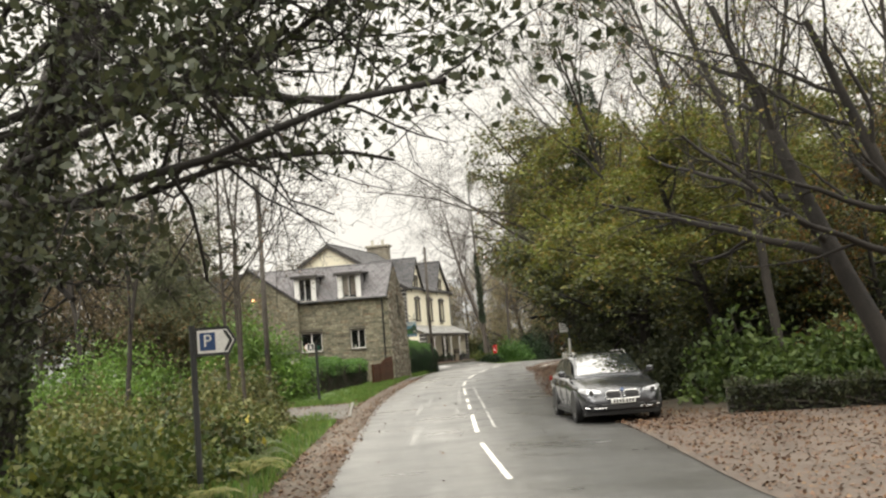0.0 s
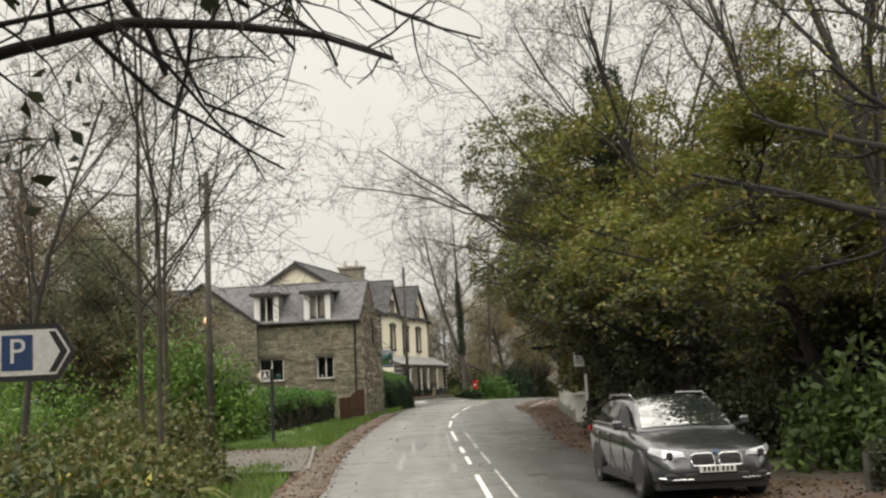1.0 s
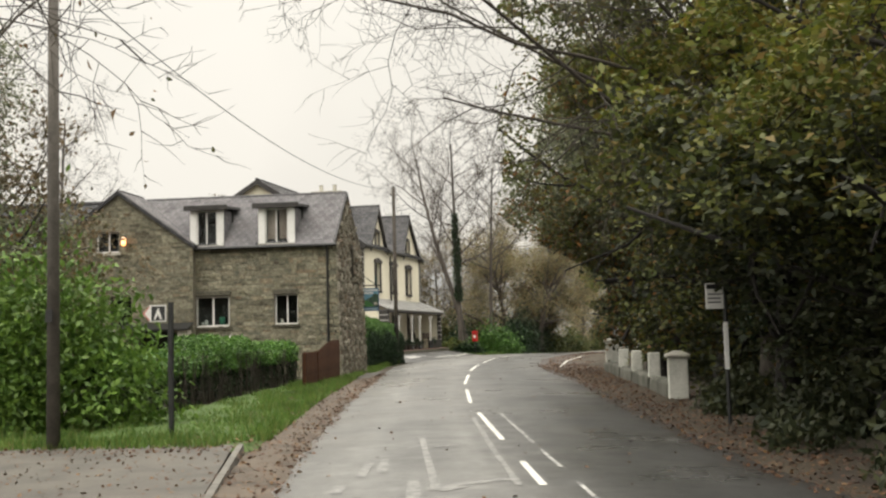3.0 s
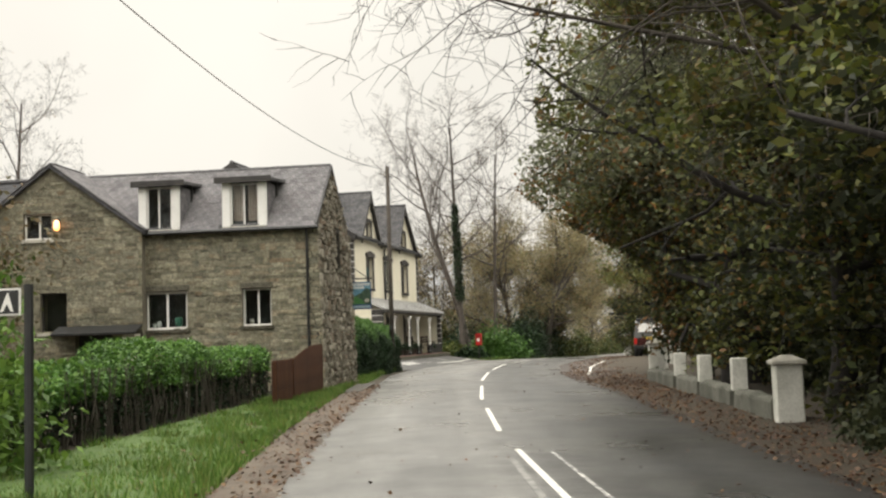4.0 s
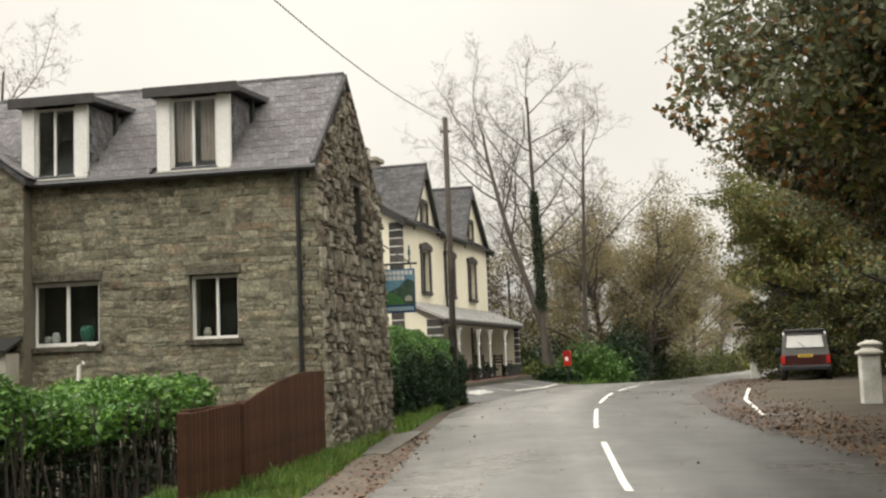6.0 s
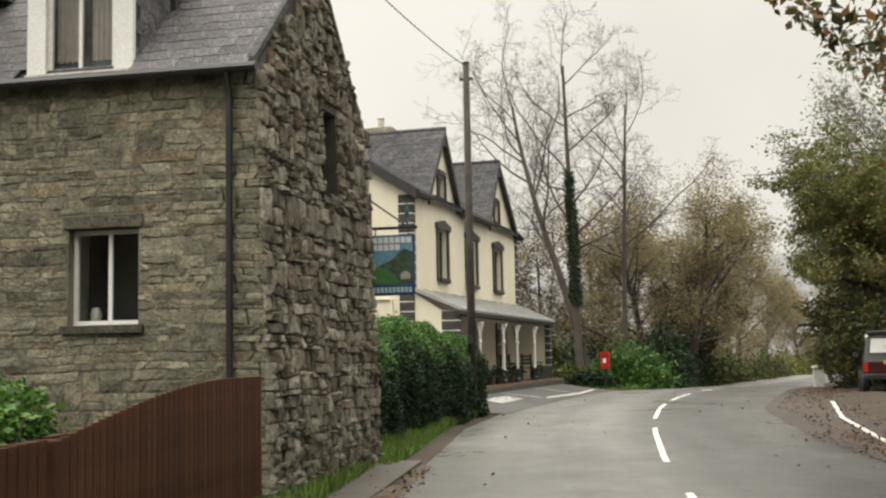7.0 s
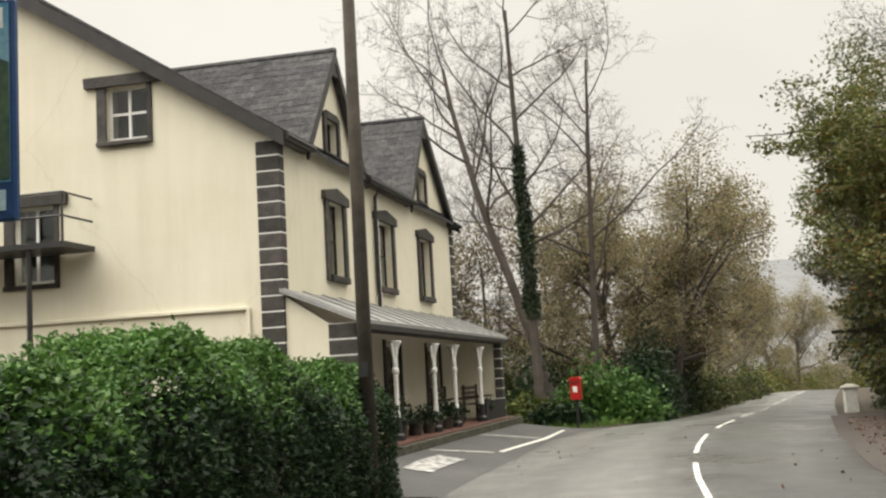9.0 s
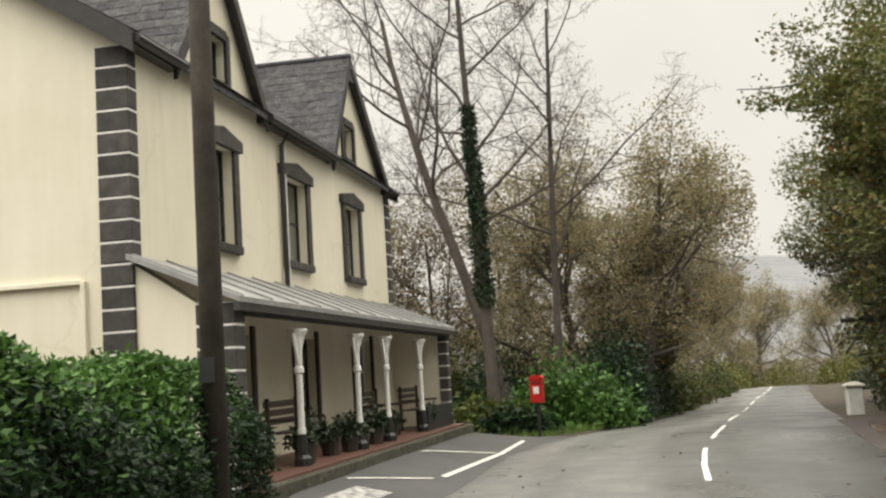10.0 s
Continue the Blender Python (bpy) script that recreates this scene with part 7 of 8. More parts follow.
def hedge_pts(r, n, a, b, w, h, z0, bump_h=0.1, bevel=0.0):
    """Leaf places over the faces and inside of a clipped hedge that runs from a to b, its body to the left of that line."""
    a, b = np.array(a), np.array(b)
    d = b - a
    nrm = np.array([-d[1], d[0]]) / np.linalg.norm(d)
    u, q, z = r.uniform(0, 1, n), r.uniform(0, 1, n), r.uniform(0, 1, n)
    face = r.integers(0, 10, n)
    q = np.where(face < 5, r.uniform(0, 0.12, n), q)
    z = np.where((face >= 5) & (face < 9), 1 - r.uniform(0, 0.07, n), z)
    lump = 0.06 * np.sin(u * 23) + 0.05 * np.sin(u * 57 + 1) + 0.03 * np.sin(z * 9 + u * 31)
    q = q + bevel * 0.5 * np.clip((z - 0.55) / 0.45, 0, 1) ** 2 * np.clip(1 - q / 0.5, 0, 1)
    z = z - bevel * 0.12 * (np.clip((0.03 - u) / 0.03, 0, 1) + np.clip((u - 0.97) / 0.03, 0, 1)) * z
    xy = a + d * u[:, None] + nrm * ((q + lump * 0.6 * (q < 0.15)) * w)[:, None]
    zz = np.interp(xy[:, 1], GY, GZ) + z0 + z * (h + bump_h * (np.sin(u * 31) * 0.4 + np.sin(u * 11 + 2) * 0.6)) + r.normal(size=n) * 0.03
    return np.stack([xy[:, 0], xy[:, 1], zz], 1)


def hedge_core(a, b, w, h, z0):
    """A near-black block inside a clipped hedge, for the shade between its leaves."""
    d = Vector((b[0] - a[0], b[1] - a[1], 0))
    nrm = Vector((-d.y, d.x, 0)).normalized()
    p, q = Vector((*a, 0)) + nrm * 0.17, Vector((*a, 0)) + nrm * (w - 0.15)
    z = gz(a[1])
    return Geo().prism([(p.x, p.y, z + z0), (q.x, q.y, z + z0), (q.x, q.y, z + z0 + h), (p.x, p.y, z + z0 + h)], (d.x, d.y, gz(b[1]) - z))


# near-black colour that paints in the shade inside a hedge
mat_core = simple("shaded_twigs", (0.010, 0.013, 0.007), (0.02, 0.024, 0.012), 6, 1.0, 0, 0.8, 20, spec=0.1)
rg = np.random.default_rng(21)
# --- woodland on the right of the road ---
# low leaves go dark: the shade under the canopy is in their colour
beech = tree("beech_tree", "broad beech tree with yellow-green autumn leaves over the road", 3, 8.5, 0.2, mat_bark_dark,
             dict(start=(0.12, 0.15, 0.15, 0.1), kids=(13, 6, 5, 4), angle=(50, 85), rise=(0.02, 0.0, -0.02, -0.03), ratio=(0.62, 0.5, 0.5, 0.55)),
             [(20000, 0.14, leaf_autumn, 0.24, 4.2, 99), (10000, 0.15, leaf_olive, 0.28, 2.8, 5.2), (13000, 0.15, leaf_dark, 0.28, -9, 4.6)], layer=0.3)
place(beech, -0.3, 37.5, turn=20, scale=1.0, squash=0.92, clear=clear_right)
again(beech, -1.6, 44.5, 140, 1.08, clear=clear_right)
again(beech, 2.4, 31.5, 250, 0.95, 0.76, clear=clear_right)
# here too darker low leaves paint in the canopy's shade
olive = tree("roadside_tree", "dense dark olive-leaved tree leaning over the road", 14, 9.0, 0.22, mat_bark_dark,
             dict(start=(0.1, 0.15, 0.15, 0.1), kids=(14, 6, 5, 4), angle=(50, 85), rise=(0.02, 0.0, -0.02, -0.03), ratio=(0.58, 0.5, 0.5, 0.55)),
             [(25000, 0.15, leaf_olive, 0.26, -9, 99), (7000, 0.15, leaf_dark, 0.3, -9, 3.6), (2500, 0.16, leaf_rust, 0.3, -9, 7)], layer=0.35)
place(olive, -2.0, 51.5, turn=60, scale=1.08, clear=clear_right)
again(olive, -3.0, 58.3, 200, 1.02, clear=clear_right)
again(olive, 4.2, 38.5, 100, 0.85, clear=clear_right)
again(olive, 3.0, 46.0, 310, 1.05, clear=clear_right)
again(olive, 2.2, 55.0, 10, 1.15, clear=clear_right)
rust = tree("roadside_tree", "dark tree with rust-brown and green autumn leaves", 22, 8.6, 0.2, mat_bark_dark,
            dict(start=(0.16, 0.15, 0.15, 0.1), kids=(12, 6, 5, 4), angle=(45, 85), rise=(0.02, 0.0, -0.02, -0.03), ratio=(0.55, 0.5, 0.5, 0.55)),
            [(13000, 0.17, leaf_rust, 0.22, -9, 99), (9000, 0.16, leaf_dark, 0.3, -9, 99)])
place(rust, -3.0, 65.0, turn=90, scale=0.95, clear=clear_right)
again(rust, 1.0, 63.0, 10, 1.1)
again(rust, -0.2, 74.0, 200, 1.0, clear=clear_right)
again(rust, 6.0, 30.5, 70, 0.6, label="dark tree with rust-brown leaves behind the car park")
again(beech, 7.0, 36.0, 70, 0.8, 0.85)
bare = tree("bare_tree", "tall leafless tree with fine brown twigs", 31, 13.5, 0.13, mat_bare,
            dict(start=(0.3, 0.2, 0.15, 0.1), kids=(10, 7, 6, 5), angle=(22, 50), rise=(0.01, 0.05, 0.04, 0.02), ratio=(0.5, 0.5, 0.5, 0.55)),
            [(1500, 0.09, leaf_rust, 0.15, 4, 99)])
place(bare, 2.2, 34.5, turn=0)
again(bare, 0.0, 42.0, 77, 0.95)
again(bare, 4.6, 40.0, 160, 1.1)
again(bare, -0.6, 48.0, 210, 1.0)
again(bare, 6.0, 28.5, 300, 0.95)
again(bare, 3.2, 29.0, 30, 1.0)
again(bare, 8.5, 33.0, 120, 1.05)
# ivy-clad tree whose bare boughs hang over the road
reach = tree("overhanging_tree", "bare tree with ivy-clad trunk and boughs reaching over the road", 43, 13.0, 0.2, mat_bark,
             dict(start=(0.28, 0.2, 0.12, 0.1), kids=(10, 8, 7, 5), angle=(40, 75), rise=(0.02, 0.0, -0.01, -0.02), ratio=(0.5, 0.55, 0.5, 0.5), bias=(-0.9, -0.25, 0.1), thin=0.42),
             boughs=(((-0.1, -0.1, 4.6), (-0.74, -0.6, 0.22), 9.5, 0.06), ((-0.1, 0, 5.8), (-0.85, -0.35, 0.26), 9.5, 0.055), ((-0.1, -0.1, 6.2), (-0.68, -0.64, 0.26), 9.0, 0.05), ((-0.1, 0, 5.2), (-0.9, -0.15, 0.16), 8.0, 0.05)))
ivy_on(reach, 8000, 1.5, 11.8, 0.42, 0.5, 8)
place(reach, -1.6, 46.5, turn=0, clear=clear_bough)
# large dark-leaved tree whose crown hangs over the road by the lay-by
over = tree("overhanging_tree", "large dark-leaved tree with rust tints hanging over the road", 147, 10.5, 0.22, mat_bark_dark,
            dict(start=(0.3, 0.15, 0.15, 0.1), kids=(12, 7, 5, 4), angle=(45, 85), rise=(0.02, 0.0, -0.02, -0.03), ratio=(0.55, 0.5, 0.5, 0.55), bias=(-0.5, 0, 0)),
            [(30000, 0.14, leaf_greygreen, 0.28, 4.0, 99), (5500, 0.14, leaf_rust, 0.28, 2.4, 6.0)],
            boughs=(((-0.1, 0, 4.4), (-0.95, -0.1, 0.28), 5.2, 0.1), ((-0.1, 0, 5.4), (-0.9, 0.3, 0.42), 5.0, 0.1), ((-0.1, 0, 5.0), (-0.7, -0.7, 0.35), 5.0, 0.09), ((-0.1, 0, 6.4), (-0.9, -0.3, 0.5), 4.6, 0.08), ((-0.1, 0, 3.6), (-0.8, 0.2, 0.1), 3.4, 0.07)))
place(over, -2.2, 60.6, turn=0, clear=clear_right)
again(over, -1.0, 70.5, -25, 0.9, clear=clear_right)
again(over, -17.9, 46.5, 0, 0.68, label="small dark ivy-clad tree beside the side lane")
leaning = tree("leaning_tree", "dark bare tree trunk leaning over the car park", 57, 9.5, 0.24, mat_bark_dark,
               dict(start=(0.3, 0.2, 0.15, 0.1), kids=(9, 6, 5, 4), angle=(25, 60), ratio=(0.45, 0.5, 0.5, 0.55)), [(1200, 0.1, leaf_autumn, 0.2, 3, 99)], lean=(-0.55, 0.1))
place(leaning, 5.2, 23.6)
again(leaning, 6.6, 24.5, 40, 0.9, label="slim dark tree trunk beside the car park")
# --- left side ---
oak = tree("ivy_oak", "old ivy-clad oak with dark leaves hanging over the road", 68, 11.0, 0.48, mat_bark_dark,
           dict(start=(0.48, 0.3, 0.2, 0.1), kids=(9, 6, 5, 4), angle=(45, 75), rise=(0.0, 0.0, -0.02, -0.02), ratio=(0.6, 0.5, 0.5, 0.5), bias=(0.75, -0.3, 0.0), taper=0.4),
           [(28000, 0.145, leaf_dark, 0.22, 1.5, 99)],
           boughs=(((0.4, -0.2, 4.4), (0.85, -0.42, 0.36), 9.0, 0.08), ((0.3, -0.3, 5.2), (0.9, -0.1, 0.28), 10.0, 0.08), ((0.4, 0.3, 4.3), (0.88, 0.42, 0.16), 6.6, 0.075), ((0.3, -0.2, 5.4), (0.92, 0.12, 0.26), 8.5, 0.08), ((0.2, -0.3, 5.8), (0.8, -0.35, 0.3), 8.0, 0.08), ((0.2, -0.4, 4.6), (0.5, -0.8, 0.3), 6.0, 0.07), ((0.4, -0.3, 4.3), (0.93, -0.31, 0.08), 8.6, 0.08), ((0.4, -0.2, 4.7), (0.95, -0.14, 0.06), 8.4, 0.075), ((0.4, -0.2, 3.7), (0.92, -0.25, 0.0), 4.0, 0.06)))
sp_ = np.array(spines[oak.name])
zz = rg.uniform(0.1, 5.5, 4500)
an = rg.uniform(0, 2 * np.pi, 4500)
rad_ = np.interp(zz, [0, 1, 5.5], [0.75, 0.55, 0.42])
part("ivy", leaf_mesh("ivy", np.stack([rad_ * np.cos(an) + np.interp(zz, sp_[:, 2], sp_[:, 0]), rad_ * np.sin(an) + np.interp(zz, sp_[:, 2], sp_[:, 1]), zz], 1), 0.12, leaf_dark, rg), None, oak, "ragged dark ivy on the trunk")
place(oak, -9.55, 15.2, turn=0, clear=clear_left)
prune(oak, lambda x, y, z: (x < -8.4) | (y < 15.0 + 0.4 * np.sin(x * 3)) & ((z > 3.0) | (x < -7.6)), "crown")
slim = tree("slim_bare_tree", "slim leafless roadside tree with fine twigs", 71, 9.5, 0.06, mat_bark,
            dict(start=(0.3, 0.2, 0.15, 0.1), kids=(9, 7, 6, 4), angle=(35, 70), rise=(0.02, 0.02, -0.01, -0.01), ratio=(0.5, 0.55, 0.5, 0.55)), [(350, 0.08, leaf_rust, 0.1, 2, 99)])
place(slim, -10.2, 28.4, turn=40, clear=clear_slim)
again(slim, -10.9, 29.3, 160, 1.05, clear=clear_slim)
again(slim, -12.2, 33.5, 250, 1.1, clear=clear_slim)
thicket = tree("scrub_tree", "tangled brown autumn scrub tree", 83, 6.5, 0.12, mat_bark,
               dict(start=(0.08, 0.1, 0.15, 0.1), kids=(12, 7, 5, 4), angle=(35, 75), ratio=(0.6, 0.5, 0.5, 0.55)), [(6000, 0.13, leaf_brown, 0.22, -9, 99), (3000, 0.13, leaf_bramble, 0.25, -9, 3)])
place(thicket, -20.0, 48.5, turn=0)
for x, y, a, s in ((-21.5, 46.5, 60, 1.2), (-25.5, 45.5, 130, 1.3), (-30, 44.5, 200, 1.3), (-26, 50, 250, 1.6), (-15.0, 18.5, 20, 0.55), (-35, 44, 300, 1.4), (-28, 56, 90, 1.6), (-22, 51, 170, 1.3), (-40, 43, 33, 1.4)):
    again(thicket, x, y, a, s * 0.9)
again(bare, -21.5, 42.0, 60, 0.9)
again(bare, -27.0, 55.0, 160, 1.0)
again(bare, -17.0, 36.0, 250, 0.75)

# --- far trees past the bend ---
ASH = dict(start=(0.36, 0.25, 0.15, 0.1), kids=(11, 8, 7, 5), angle=(35, 72), wander=(0.006, 0.13, 0.17, 0.2), rise=(0.0, 0.05, 0.03, 0.0), ratio=(0.42, 0.5, 0.5, 0.5), taper=0.3, thin=0.5)


ash = tree("tall_bare_ash", "tall bare ash tree with an ivy-clad trunk", 92, 15.0, 0.19, mat_twig, ASH, [(500, 0.09, leaf_rust, 0.12, 6, 99)], lean=(0.0, 0))
ivy_on(ash, 3600, 3.8, 9.9, 0.2, 0.14, 5)
place(ash, -14.2, 103.0)
ash = tree("tall_bare_ash", "tall leafless ash leaning away with a curving trunk", 96, 14.5, 0.22, mat_twig, dict(ASH, start=(0.45, 0.25, 0.15, 0.1), wander=(0.045, 0.14, 0.18, 0.2), ratio=(0.5, 0.5, 0.5, 0.5)), [(400, 0.09, leaf_rust, 0.12, 6, 99)], lean=(-0.14, 0))
ivy_on(ash, 500, 0.2, 2.5, 0.2, 0.16, 6)
place(ash, -13.7, 103.6)
ash = tree("tall_bare_ash", "slim tall leafless ash behind the post box", 99, 13.5, 0.15, mat_twig, ASH, [(400, 0.09, leaf_rust, 0.12, 6, 99)], lean=(0.02, 0))
place(ash, -12.3, 105.0)
again(ash, -39.5, 94.0, 70, 1.2, label="tall leafless ash far behind the stone house")
hawthorn = tree("round_autumn_tree", "round-headed tree with thinning brown-green leaves", 104, 9.5, 0.25, mat_twig,
                dict(start=(0.15, 0.15, 0.15, 0.1), kids=(20, 7, 5, 4), angle=(35, 85), rise=(0.0, 0.02, 0.0, 0.0), ratio=(0.58, 0.5, 0.5, 0.55)), [(24000, 0.13, leaf_khaki, 0.34, -9, 99), (4000, 0.13, leaf_rust, 0.36, 2, 99)])


def clear_far_left(x, y, z):
    return x < edge_x(LEFT, y) + np.interp(z, [0, 2, 3.5, 5], [-0.8, -0.3, 1.6, 3.6])


def clear_far_right(x, y, z):
    ragged = 0.5 * np.sin(y * 0.9 + z * 1.7) + 0.4 * np.sin(z * 2.9 - y * 0.4)
    return x > edge_x(RIGHT, y) + np.interp(z, [0, 2, 3.5, 6, 9], [1.4, 0.8, 0.3, -0.5, -1.2]) + ragged * np.clip(z - 1, 0, 1)


place(hawthorn, -9.2, 113.0, scale=1.02, squash=0.88, clear=clear_far_left)
again(hawthorn, -11.6, 112.0, 130, 0.9, clear=clear_far_left)
again(hawthorn, -8.6, 121.0, 100, 0.85, clear=clear_far_left)
again(slim, -16.5, 112.0, 200, 0.9)
again(slim, -18.0, 108.0, 80, 0.8)
again(hawthorn, -20.5, 104.0, 20, 0.75)
again(hawthorn, -6.0, 133.0, 60, 0.75, clear=clear_far_left)
again(hawthorn, -3.5, 146.0, 10, 0.7, clear=clear_far_left)
again(olive, 1.4, 102.0, 45, 1.1, label="dark leafy tree beside the far bend", clear=clear_far_right)
again(olive, 2.6, 109.5, 145, 1.15, label="dark leafy tree beside the far bend", clear=clear_far_right)
again(rust, 5.2, 119.0, 45, 0.95, clear=clear_far_right)
again(rust, 7.5, 130.0, 85, 0.9, clear=clear_far_right)
again(olive, 10.5, 143.0, 85, 0.8, clear=clear_far_right)
again(olive, -1.7, 98.0, 15, 1.0, label="dark leafy tree beside the far bend", clear=clear_far_right)
again(over, -0.6, 104.0, 75, 1.0, label="dark leafy tree beside the far bend", clear=clear_far_right)
again(over, 1.6, 112.5, 15, 0.95, label="dark leafy tree beside the far bend", clear=clear_far_right)
again(olive, -0.2, 94.0, 15, 0.9, label="thin olive-leaved autumn tree behind the lay-by", clear=clear_far_right)
again(over, 0.6, 86.0, 200, 0.9, label="dark leafy tree behind the lay-by")
again(bare, 1.0, 99.0, 20, 0.85, clear=clear_far_right)
again(bare, 3.5, 106.0, 120, 0.9, clear=clear_far_right)
again(hawthorn, 9.0, 168.0, 85, 0.75)
again(hawthorn, 2.0, 178.0, 185, 0.8)
again(hawthorn, 14.0, 178.0, 285, 0.9)
again(hawthorn, 6.0, 190.0, 15, 0.9)
again(hawthorn, -5.0, 172.0, 115, 0.8)
again(rust, -8.6, 116.5, 45, 0.66, label="low dark tree with rust-brown leaves at the bend", clear=clear_far_left)
again(thicket, -17.5, 114.0, 70, 1.15)
again(thicket, -21.5, 112.0, 190, 1.2)
again(thicket, -15.0, 124.0, 260, 1.3)
again(thicket, -24.0, 100.0, 15, 1.2)
again(thicket, -28.0, 92.0, 95, 1.3)
for x, y, s in ((2.5, 76, 1.0), (4, 84, 1.1), (4.5, 93, 1.0), (9, 62, 1.2), (8, 50, 1.2), (10, 42, 1.2)):
    again(olive, x, y, 37 * y % 360, s, clear=clear_far_right)

# --- hedges, shrubs and brambles ---
stem = Geo()
for k in range(620):
    y = rg.uniform(43.5, 59.3)
    x = -14.0 - 0.0285 * (y - 43.5) - rg.uniform(-0.06, 0.75)
    stem.tube([(x, y, 0.12), (x + rg.normal() * 0.05, y + rg.normal() * 0.06, 0.7), (x + rg.normal() * 0.1, y + rg.normal() * 0.12, 1.5)], [0.02, 0.014, 0.007], 4, False)
# near-black low leaves put the shade at the hedge's foot into colour
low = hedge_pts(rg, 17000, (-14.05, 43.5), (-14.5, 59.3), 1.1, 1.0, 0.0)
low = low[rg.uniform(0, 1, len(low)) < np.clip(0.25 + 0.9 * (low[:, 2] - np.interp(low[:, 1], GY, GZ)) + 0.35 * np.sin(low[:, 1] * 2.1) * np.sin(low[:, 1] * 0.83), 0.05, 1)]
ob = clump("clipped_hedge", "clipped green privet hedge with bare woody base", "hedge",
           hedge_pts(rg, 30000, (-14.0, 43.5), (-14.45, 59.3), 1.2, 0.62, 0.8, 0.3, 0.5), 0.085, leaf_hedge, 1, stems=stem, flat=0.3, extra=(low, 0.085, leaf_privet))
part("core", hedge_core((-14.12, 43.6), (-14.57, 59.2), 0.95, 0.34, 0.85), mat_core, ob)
# leaf colour paints in the light: near-black sides, bright green top
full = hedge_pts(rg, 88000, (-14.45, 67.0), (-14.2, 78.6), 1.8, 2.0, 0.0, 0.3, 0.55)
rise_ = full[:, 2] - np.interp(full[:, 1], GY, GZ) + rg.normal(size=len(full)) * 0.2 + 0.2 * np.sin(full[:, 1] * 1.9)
ob = clump("clipped_hedge", "dense clipped green hedge with shaded sides and lit top painted in", "hedge", full[rise_ < 1.58], 0.068, leaf_privet, 2, flat=0.4, extra=(full[rise_ >= 1.58], 0.07, leaf_bright_privet))
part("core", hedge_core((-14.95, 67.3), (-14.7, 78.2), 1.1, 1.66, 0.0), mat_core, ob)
clump("laurel_bush", "tall bright green laurel hedge along the lane", "hedge", np.concatenate([dome(rg, 14000, -15.7, 43.5, 0.1, 2.9, 1.9, 4.3), dome(rg, 4500, -29.5, 41.2, 0.1, 3.4, 1.6, 3.4), dome(rg, 4500, -34.5, 40.6, 0.1, 3.4, 1.6, 3.4), dome(rg, 6500, -20.0, 42.4, 0.1, 3.2, 1.6, 3.5), dome(rg, 5500, -24.5, 41.5, 0.1, 3.4, 1.6, 3.4)]), 0.16, leaf_laurel, 3, 0.45)
clump("laurel_bush", "bright green laurel bush behind the bank", "bush", dome(rg, 4500, -19.5, 38.5, 0.1, 2.6, 2.0, 3.2), 0.16, leaf_laurel, 4, 0.45)
clump("evergreen_shrub", "dark green shrub beside the side lane", "bush", dome(rg, 6000, -14.2, 33.0, 0.1, 1.9, 1.7, 1.7), 0.12, leaf_bramble, 5)
for i, (x, y, rx, ry, h) in enumerate(((-8.3, 18.0, 1.7, 1.9, 1.05), (-9.2, 22.0, 1.7, 2.2, 1.2), (-10.3, 26.2, 1.6, 2.2, 1.4), (-11.3, 30.0, 1.7, 2.0, 1.6), (-10.8, 18.5, 2.0, 2.5, 1.3), (-12.5, 24.0, 2.2, 2.8, 1.35), (-6.9, 13.2, 1.3, 2.0, 1.0), (-14.5, 29.0, 2.4, 2.6, 1.6), (-11.1, 30.6, 1.4, 1.6, 2.1), (-12.6, 32.3, 1.6, 1.4, 2.0), (-7.3, 16.6, 0.9, 1.4, 0.75), (-8.1, 20.6, 0.9, 1.6, 0.8), (-9.2, 24.8, 1.0, 1.8, 0.85), (-10.0, 28.6, 1.0, 1.6, 0.8))):
    yl = dome(rg, 90, x, y, 0.1, rx, ry, h * 0.9) if i == 1 else None
    clump("bramble_bank", "tangle of brambles and weeds on the roadside bank", "shrub", dome(rg, 4300, x, y, 0.0, rx, ry, h * 1.15, 0.5, 13), 0.13, leaf_pale if y > 23 else leaf_bramble if i % 2 else leaf_fern, 10 + i, 0.55, extra=(yl, 0.18, leaf_yellow) if yl is not None else None)
def fern(x, y, seed, size, mat):
    """Arching fronds that spread from one root, each with leaflets on both sides that shorten to the tip."""
    r = np.random.default_rng(seed)
    ob = thing("fern", "arching green fern on the roadside bank", "fern", pose(x, y, gz(y) + 0.03), group="ferns on the bank")
    for k in range(11):
        a, L_, up = 2 * np.pi * k / 11 + r.normal() * 0.2, size * r.uniform(0.75, 1.15), r.uniform(0.7, 1.25)
        t = np.linspace(0.12, 1, 20)
        out, z = L_ * t * 0.85, L_ * (up * t - 0.85 * t ** 2 * up)
        mid = np.stack([out * np.cos(a), out * np.sin(a), z], 1)
        wide = L_ * 0.26 * np.sin(np.pi * (0.12 + 0.88 * (1 - t))) ** 0.8 + 0.01
        n = np.array([-np.sin(a), np.cos(a), 0.0])
        along = np.array([np.cos(a), np.sin(a), 0.0]) * 0.028 * size
        v = []
        for sgn in (-1, 1):
            tip = mid + sgn * wide[:, None] * n + along * 1.6 - np.array([0, 0, 0.02])
            v.append(np.stack([mid - along * 0.6, mid + along * 0.6, tip + along * 0.25, tip - along * 0.25], 1))
        part("frond", quads("frond", np.concatenate(v), mat), None, ob)
    return ob


